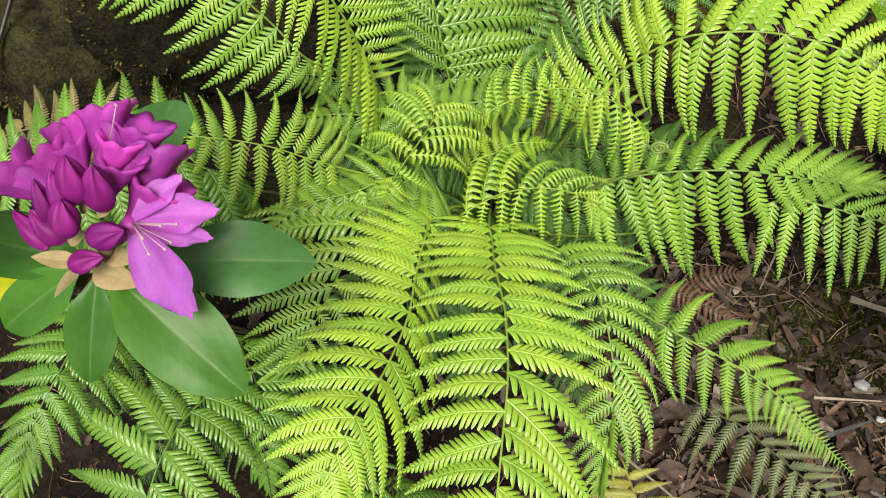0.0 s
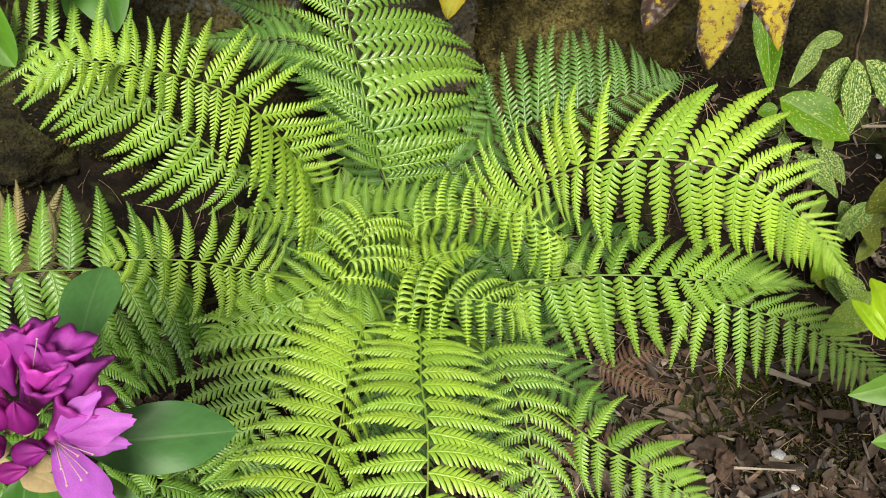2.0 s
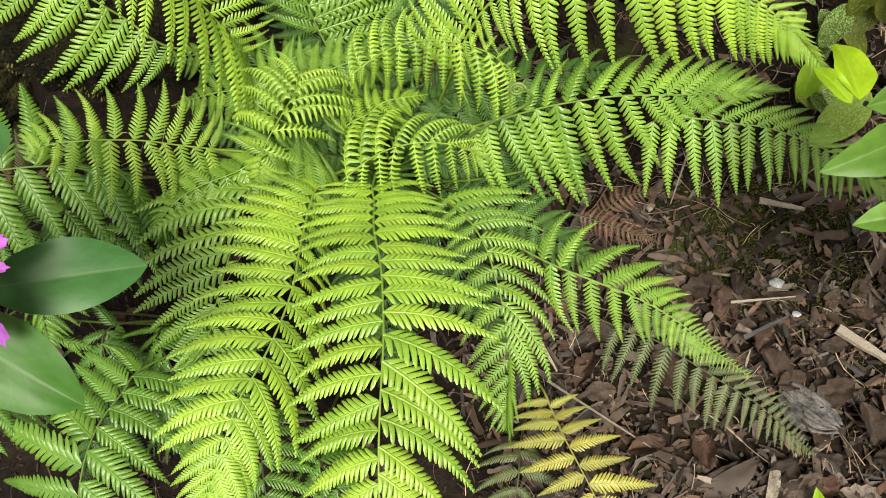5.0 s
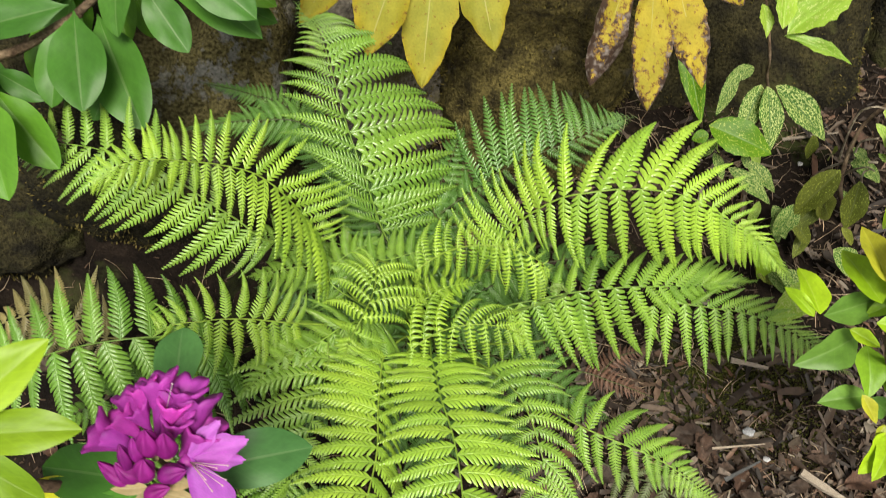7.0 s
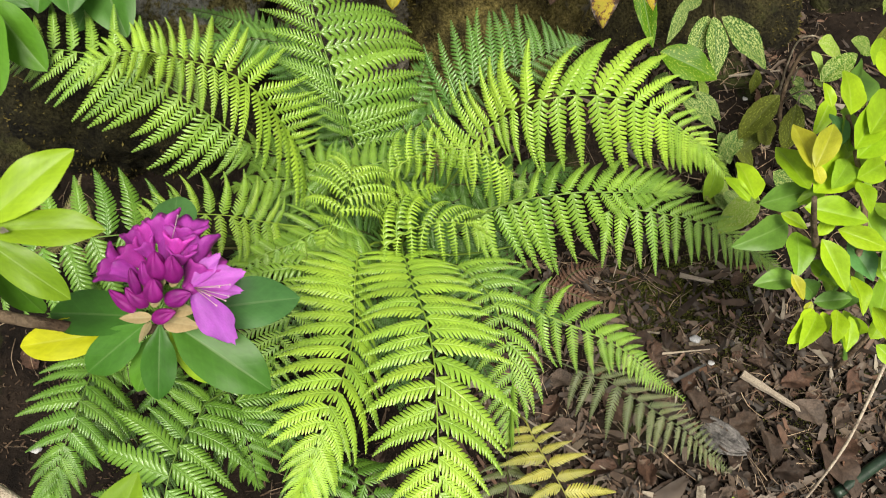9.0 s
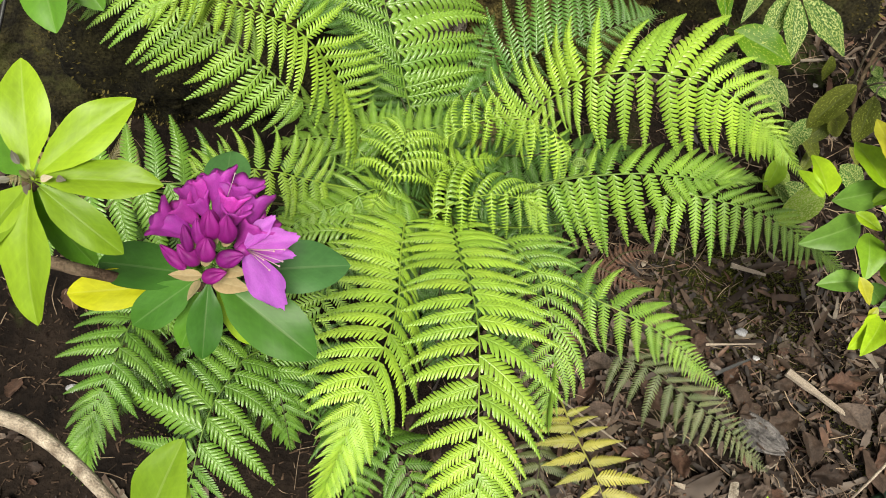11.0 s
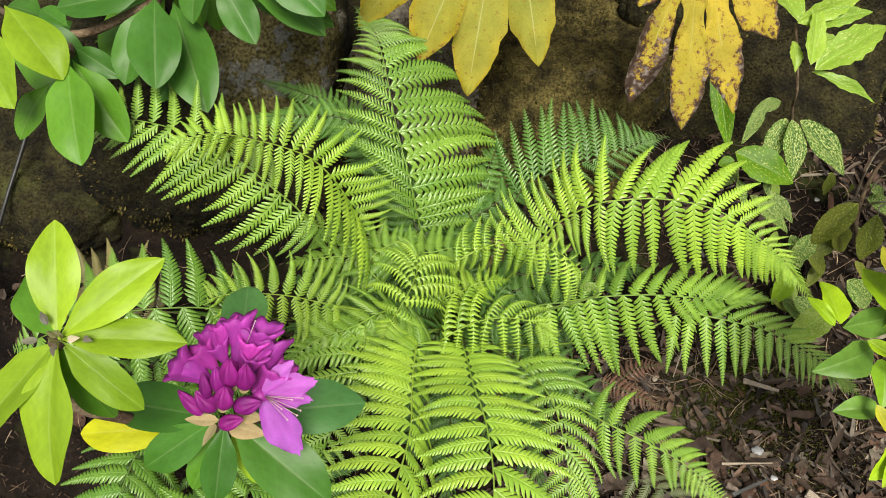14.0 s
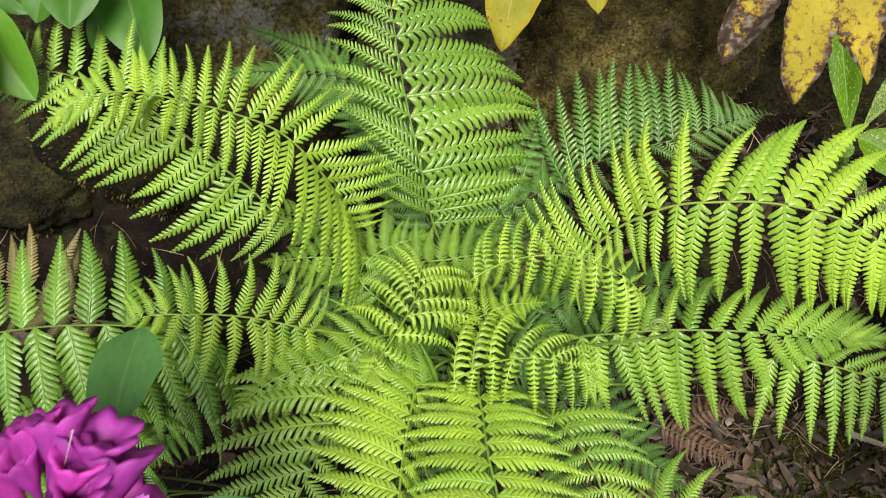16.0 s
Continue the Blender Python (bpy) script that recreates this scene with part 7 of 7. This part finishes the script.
bract(rhodo, (-0.168, -0.312, 0.724), (-0.156, -0.307, 0.728), 0.60)
bract(rhodo, (-0.172, -0.315, 0.729), (-0.169, -0.307, 0.734), 0.60)
stem(rhodo, bark, [(-0.950, -0.450, 0.000), (-0.850, -0.420, 0.300), (-0.480, -0.304, 0.600), (-0.356, -0.316, 0.700), (-0.300, -0.317, 0.780), (-0.262, -0.321, 0.845)], 0.012, 0.006)
stem(rhodo, bark, [(-0.480, -0.304, 0.600), (-0.373, -0.312, 0.640), (-0.307, -0.326, 0.660), (-0.244, -0.324, 0.623), (-0.187, -0.328, 0.662), (-0.168, -0.324, 0.706)], 0.007, 0.004)
stem(rhodo, pale_bark, [(-0.585, -0.432, 0.420), (-0.510, -0.438, 0.420), (-0.455, -0.446, 0.420), (-0.398, -0.477, 0.410), (-0.350, -0.514, 0.400), (-0.288, -0.570, 0.380)], 0.01, 0.0065)
stem(rhodo, bark, [(-0.280, -0.667, 0.500), (-0.181, -0.572, 0.660), (-0.169, -0.532, 0.740)], 0.006, 0.003)
stem(rhodo_b, bark, [(-0.620, 0.350, 0.000), (-0.680, 0.300, 0.300), (-0.611, 0.245, 0.480), (-0.544, 0.250, 0.510), (-0.454, 0.287, 0.540)], 0.01, 0.006)
stem(rhodo_b, bark, [(-0.458, 0.285, 0.540), (-0.416, 0.314, 0.560), (-0.383, 0.340, 0.580), (-0.293, 0.356, 0.620)], 0.006, 0.004)
stem(rhodo_b, bark, [(-0.593, 0.241, 0.490), (-0.554, 0.185, 0.530), (-0.574, 0.188, 0.550), (-0.637, 0.211, 0.580)], 0.006, 0.004)
stem(laurel, bark, [(0.620, 0.450, 0.000), (0.610, 0.409, 0.150), (0.560, 0.393, 0.280), (0.532, 0.374, 0.360), (0.525, 0.473, 0.400)], 0.0036, 0.002)
stem(laurel_b, bark, [(0.800, 0.250, 0.000), (0.713, 0.254, 0.150), (0.737, 0.333, 0.200), (0.784, 0.376, 0.220)], 0.005, 0.003)
stem(laurel_b, pale_bark, [(0.652, 0.212, 0.040), (0.696, 0.299, 0.080), (0.727, 0.305, 0.140), (0.769, 0.284, 0.180)], 0.003, 0.002)
stem(shrub, bark, [(0.800, -0.200, 0.000), (0.781, -0.163, 0.200), (0.628, -0.174, 0.380), (0.565, -0.149, 0.430), (0.534, -0.109, 0.440), (0.488, -0.087, 0.450)], 0.005, 0.0025)
stem(shrub, bark, [(0.565, -0.149, 0.430), (0.528, -0.145, 0.500), (0.501, -0.137, 0.560)], 0.005, 0.003)
stem(shrub, bark, [(0.628, -0.174, 0.380), (0.618, -0.125, 0.460), (0.604, -0.031, 0.500), (0.605, 0.016, 0.500)], 0.005, 0.003)
stem(shrub, bark, [(0.628, -0.174, 0.380), (0.607, -0.196, 0.350), (0.587, -0.200, 0.340)], 0.004, 0.002)
stem(laurel_b, pale_bark, [(0.750, 0.337, 0.100), (0.729, 0.340, 0.180), (0.716, 0.338, 0.250), (0.725, 0.328, 0.280), (0.747, 0.330, 0.270)], 0.0022, 0.0014)
stem(laurel_b, pale_bark, [(0.728, 0.282, 0.120), (0.708, 0.255, 0.200), (0.705, 0.232, 0.250), (0.722, 0.231, 0.240)], 0.0022, 0.0014)
stem(laurel_b, pale_bark, [(0.729, 0.293, 0.180), (0.712, 0.286, 0.240), (0.716, 0.268, 0.280)], 0.0022, 0.0014)
stem(laurel_b, pale_bark, [(0.764, 0.233, 0.140), (0.721, 0.229, 0.200), (0.704, 0.228, 0.240), (0.718, 0.235, 0.240)], 0.0022, 0.0014)
palm_leaf(fatsia_a, (0.026, 0.673, 0.530), [((-0.251, 0.430, 0.440), 0.056, 1.60), ((-0.188, 0.358, 0.440), 0.084, 0.90), ((-0.090, 0.323, 0.410), 0.104, 0.90), ((-0.009, 0.301, 0.360), 0.088, 0.60), ((0.103, 0.356, 0.380), 0.080, 0.50), ((0.177, 0.494, 0.420), 0.076, 0.80), ((0.233, 0.621, 0.460), 0.070, 0.40)], AMBER, 0.44)
palm_leaf(fatsia_b, (0.328, 0.520, 0.530), [((0.135, 0.435, 0.500), 0.072, 1.10), ((0.245, 0.412, 0.470), 0.046, 1.30), ((0.236, 0.259, 0.425), 0.050, 3.20), ((0.316, 0.224, 0.415), 0.058, 1.10), ((0.403, 0.273, 0.400), 0.052, 1.20), ((0.461, 0.384, 0.450), 0.070, 1.00), ((0.480, 0.477, 0.500), 0.060, 0.40)], GOLD, 0.4)
stem(fatsia_a, fern_stalk, [(0.020, 0.720, 0.000), (0.020, 0.750, 0.400), (0.000, 0.674, 0.540), (0.000, 0.629, 0.500)], 0.003, 0.0025)
stem(fatsia_b, fern_stalk, [(0.400, 0.720, 0.000), (0.400, 0.800, 0.400), (0.338, 0.570, 0.600), (0.328, 0.520, 0.530)], 0.003, 0.0025)
chip((0.533, -0.022, 0.012), (0.595, -0.036, 0.012), 0.01, pale_wood, "small pale wood chip lying on dark soil")
chip((0.622, -0.212, 0.012), (0.723, -0.283, 0.012), 0.015, pale_wood, "long split wood chip lying on leaf litter")
chip((0.481, -0.176, 0.012), (0.570, -0.167, 0.012), 0.004, pale_wood, "thin pale stick lying on leaf litter")
chip((0.220, -0.293, 0.020), (0.363, -0.382, 0.015), 0.004, pale_wood, "thin pale stick lying on dark litter")
chip((0.209, -0.238, 0.030), (0.234, -0.280, 0.020), 0.006, pale_wood, "short pale stick lying on dark litter")
chip((0.442, 0.076, 0.020), (0.403, -0.030, 0.020), 0.004, pale_wood, "thin straw lying on dark soil")
chip((0.437, -0.421, 0.012), (0.419, -0.416, 0.012), 0.01, pale_wood, "small pale wood chip lying on dark soil")
chip((0.495, -0.227, 0.012), (0.557, -0.196, 0.014), 0.008, black_rubber, "dark blue-black scrap lying in the litter")
chip((0.486, -0.211, 0.012), (0.505, -0.219, 0.012), 0.012, dry_leaf, "reddish brown bark scrap lying on soil")
chip((0.697, 0.437, 0.012), (0.811, 0.454, 0.012), 0.006, pale_wood, "brown straw lying on dark soil behind")
pebble((0.548, -0.146, 0.006), 0.01)
pebble((0.571, -0.191, 0.006), 0.006)
pebble((-0.611, -0.348, 0.006), 0.01)
pebble((0.725, 0.384, 0.006), 0.006)
cable([(-0.841, 0.533, 0.200), (-0.862, 0.443, 0.150), (-0.888, 0.345, 0.090), (-0.915, 0.229, 0.035), (-0.918, 0.133, 0.020), (-0.937, 0.012, 0.012)])
dry_stem([(0.744, -0.210, 0.300), (0.705, -0.306, 0.240), (0.689, -0.364, 0.180), (0.671, -0.417, 0.100), (0.643, -0.468, 0.030)])
hose([(0.750, -0.419, 0.012), (0.797, -0.391, 0.014), (0.861, -0.353, 0.016), (1.035, -0.263, 0.016)])

# a young frond still rolled up
ring = Vector(CURL)
spiral = [ring + Vector((math.cos(a), 0.35 * math.sin(a), 0.9 * math.sin(a))) * (0.0085 - 0.0033 * a / 6.3) for a in [0.5 * k for k in range(28)]]
verts, faces = tube([(0.02, 0.0, 0.05), (0.13, -0.04, 0.3), ring + Vector((0.012, 0, -0.03))] + spiral, 0.0026, 0.0016, 7, 3)
curl = linked("fiddlehead", mesh_of("fiddlehead", verts, faces, fern_stalk), fern, None, (0.13, 0.22, 0.05), "tightly rolled young fern tip")
for k, p in enumerate(spiral[::2]):
    out = (p - ring).normalized()
    linked("scale", BRACT_MESH, curl, spanned(p, p + out * 0.006, 0.5, (0, -1, 0.3)), (0.17, 0.25, 0.08))

# scaly winter bud at the middle of the lime-green rosette
for k in range(7):
    a = 2 * math.pi * k / 7
    p = Vector(ROSETTE)
    d = Vector((math.cos(a), math.sin(a), 0))
    linked("bud_scale", BRACT_MESH, rhodo, spanned(p + d * 0.002, p + d * 0.004 + Vector((0, 0, 0.008 + 0.003 * (k % 2))), 0.4, d), (0.24, 0.24, 0.13))
# withered bits caught in the heart of the rosette
for x, y, z, dx, dy, tone in ((-0.266, -0.314, 0.856, -0.006, 0.008, 0.10), (-0.252, -0.322, 0.852, 0.010, 0.001, 0.42), (-0.243, -0.319, 0.850, 0.009, -0.003, 0.16), (-0.258, -0.327, 0.854, 0.004, -0.009, 0.12), (-0.271, -0.324, 0.853, -0.009, -0.004, 0.20)):
    linked("bud_scale", BRACT_MESH, rhodo, spanned((x, y, z), (x + dx, y + dy, z + 0.004), 0.5), (tone, 0.92 * tone, 0.75 * tone), "withered grey-brown scale")

for _ in range(480):
    x, y = litter_rng.uniform(-1.0, 1.1), litter_rng.uniform(-0.75, 0.45)
    if x < 0.2 and litter_rng.random() < 0.6:
        continue
    if abs(x) < 0.22 and y > -0.35:
        continue
    if y > 0.12 and x < 0.55:
        continue
    if x > 0.4 and y > -0.12 and litter_rng.random() < 0.6:
        continue
    fallen_leaf(x, y, litter_rng.choice((0.016, 0.022, 0.028, 0.036, 0.045)))

# larger dead leaves that lie uppermost on the litter
for x, y, size in ((0.668, -0.171, 0.067), (0.610, -0.301, 0.061), (0.462, -0.405, 0.042), (0.561, -0.284, 0.046), (0.786, -0.283, 0.059), (0.763, -0.379, 0.097), (0.538, -0.264, 0.055), (0.652, -0.341, 0.063), (0.557, -0.425, 0.058), (0.590, -0.427, 0.048), (0.632, -0.436, 0.048), (0.528, -0.224, 0.052), (0.472, -0.173, 0.059), (0.444, -0.152, 0.059), (0.780, -0.341, 0.063), (0.392, -0.274, 0.067), (0.529, -0.416, 0.065), (0.588, -0.342, 0.073), (0.721, -0.223, 0.063), (0.731, -0.283, 0.069), (0.418, -0.204, 0.063), (0.685, -0.379, 0.063), (0.823, -0.222, 0.057), (0.773, -0.160, 0.052), (0.355, -0.380, 0.052), (0.432, -0.380, 0.057), (0.296, -0.225, 0.052), (0.274, -0.275, 0.055)):
    fallen_leaf(x, y, size)
shrivelled_leaf((0.578, -0.327), -38, 0.092, 0.056, 5, ash_leaf, "grey shrivelled leaf in feathery folds on litter")
shrivelled_leaf((0.468, -0.419), 32, 0.095, 0.030, 1, dry_leaf, "long dark brown strap of dead leaf on litter")
shrivelled_leaf((0.522, -0.419), 80, 0.075, 0.016, 1, pale_bark, "narrow grey strap of dry leaf lying on litter")


def strewn(rng):
    """A place on the soil, thick about the plants and thinning outwards."""
    while True:
        x, y = rng.uniform(-2.2, 2.2), rng.uniform(-2.0, 1.0)
        far = max(math.hypot(x, y + 0.1) - 0.85, 0)
        if rng.random() < math.exp(-far * far / 0.12):
            return x, y


def build_crumbs(count):
    """Bits of bark, straw and leaf, strewn over the soil."""
    rng = random.Random(9)
    verts, faces = [], []
    for _ in range(count):
        x, y = strewn(rng)
        if x < -0.1 and y > -0.15 and rng.random() < 0.75:
            continue
        long, wide = rng.choice((rng.uniform(0.003, 0.008), rng.uniform(0.006, 0.018))), rng.uniform(0.001, 0.0042)
        m = pose(x, y, ground_height(x, y) + 0.003, rng.uniform(-25, 25), rng.uniform(-20, 20), rng.uniform(0, 360))
        a = len(verts)
        for px, py, pz in ((-0.5, -0.5, 0), (0.5, -0.35, 0), (0.5, 0.35, 0), (-0.5, 0.5, 0), (0, 0, 0.5)):
            verts.append(m @ Vector((px * long, py * wide, pz * wide)))
        faces += [(a, a + 1, a + 4), (a + 1, a + 2, a + 4), (a + 2, a + 3, a + 4), (a + 3, a, a + 4)]
    ob = new("litter", mesh_of("litter", verts, faces, crumb, smooth=False))
    return tagged(ob, "strewn bark crumbs and straw over dark soil", "litter", kind="stuff")


build_crumbs(20000)


def build_scraps(count):
    """Torn bits of dead leaf, curled and overlapping, thicker where the litter lies deep."""
    rng = random.Random(19)
    verts, faces = [], []
    for _ in range(count):
        x, y = strewn(rng)
        if x < -0.05 and y > -0.5:
            continue
        deep = 0.45 if x > 0.15 and y < 0.0 or y < -0.6 else 0.02
        if noise.noise((x * 4, y * 4, 7.0)) * 0.5 + rng.random() > deep + 0.1:
            continue
        size = rng.choice((0.0018, 0.002, 0.0025, 0.003, 0.004, 0.005, 0.007)) * rng.uniform(0.7, 1.2)
        m = pose(x, y, ground_height(x, y) + rng.uniform(0.002, 0.010), rng.uniform(-30, 30), rng.uniform(-30, 30), rng.uniform(0, 360))
        a = len(verts)
        stretch, curl, ph = rng.choice((rng.uniform(1.0, 2.4), rng.uniform(2.5, 6.0))), rng.uniform(-0.25, 0.55), rng.uniform(0, 6)
        for i in range(5):
            u = -1 + 0.5 * i
            w = (1 - 0.6 * u * u) ** 0.5 * rng.uniform(0.45, 1.1)
            for e in (-1, -0.35, 0.35, 1):
                z = curl * (e * w) ** 2 + 0.25 * math.sin(2 * u + ph) + rng.uniform(-0.08, 0.08)
                verts.append(m @ Vector((u * stretch * size + rng.uniform(-0.3, 0.3) * size, (e + rng.uniform(-0.2, 0.2)) * w * size, z * size)))
        for i in range(4):
            for k in range(3):
                p = a + 4 * i + k
                faces.append((p, p + 4, p + 5, p + 1))
    ob = new("leaf_scraps", mesh_of("leaf_scraps", verts, faces, leaf_scrap))
    return tagged(ob, "torn brown and grey leaf scraps covering the soil", "leaf litter", kind="stuff")


build_scraps(80000)


def build_twigs(count):
    """Thin twigs, straws and pine needles lying every way over the litter."""
    rng = random.Random(29)
    verts, faces = [], []
    for _ in range(count):
        x, y = strewn(rng)
        if x < 0.15 and rng.random() < 0.75:
            continue
        a, long, r = rng.uniform(0, 6.3), rng.choice((0.01, 0.018, 0.028, 0.04, 0.07)) * rng.uniform(0.7, 1.3), rng.uniform(0.0003, 0.0010)
        d, bow = Vector((math.cos(a), math.sin(a), 0)) * long * 0.5, Vector((-math.sin(a), math.cos(a), 0)) * long * rng.uniform(-0.12, 0.12)
        ends = []
        for s, lift in ((-1, rng.uniform(0.003, 0.012)), (0, rng.uniform(0.008, 0.014)), (1, rng.uniform(0.003, 0.012))):
            p = Vector((x, y, 0)) + d * s + bow * (1 - s * s)
            ends.append(Vector((p.x, p.y, ground_height(p.x, p.y) + lift)))
        v, f = tube(ends, r, r * 0.6, 4, 2)
        o = len(verts)
        verts += v
        faces += [tuple(o + t for t in q) for q in f]
    ob = new("twigs", mesh_of("twigs", verts, faces, straw))
    return tagged(ob, "thin brown twigs and pale straws over litter", "twigs", kind="stuff")


build_twigs(6500)


def build_moss(patches):
    """Low tufts of moss creeping over the soil."""
    rng = random.Random(39)
    verts, faces = [], []
    for px, py, radius, count in patches:
        for _ in range(count):
            x, y = px + rng.gauss(0, radius), py + rng.gauss(0, radius * 0.7)
            base = Vector((x, y, ground_height(x, y) - 0.001))
            lean = Vector((rng.uniform(-1, 1), rng.uniform(-1, 1), 0)) * 0.004
            h, w, a = rng.uniform(0.003, 0.009), rng.uniform(0.0008, 0.0018), rng.uniform(0, 6.3)
            e = Vector((math.cos(a), math.sin(a), 0)) * w
            o = len(verts)
            verts += [base - e, base + e, base + lean * 0.6 + e * 0.8 + Vector((0, 0, h * 0.6)), base + lean + Vector((0, 0, h)), base + lean * 0.6 - e * 0.8 + Vector((0, 0, h * 0.6))]
            faces.append((o, o + 1, o + 2, o + 3, o + 4))
    ob = new("moss", mesh_of("moss", verts, faces, moss_tuft))
    return tagged(ob, "low olive-green moss creeping over damp soil", "moss", kind="stuff")


build_moss(((0.57, -0.08, 0.05, 1800), (0.62, -0.04, 0.05, 1800), (0.52, -0.03, 0.05, 1800), (0.52, -0.06, 0.05, 2600), (0.62, -0.16, 0.06, 2200), (0.45, -0.14, 0.04, 1200), (0.75, -0.3, 0.06, 1500), (0.3, -0.5, 0.05, 800), (-0.4, -0.35, 0.06, 1200)))
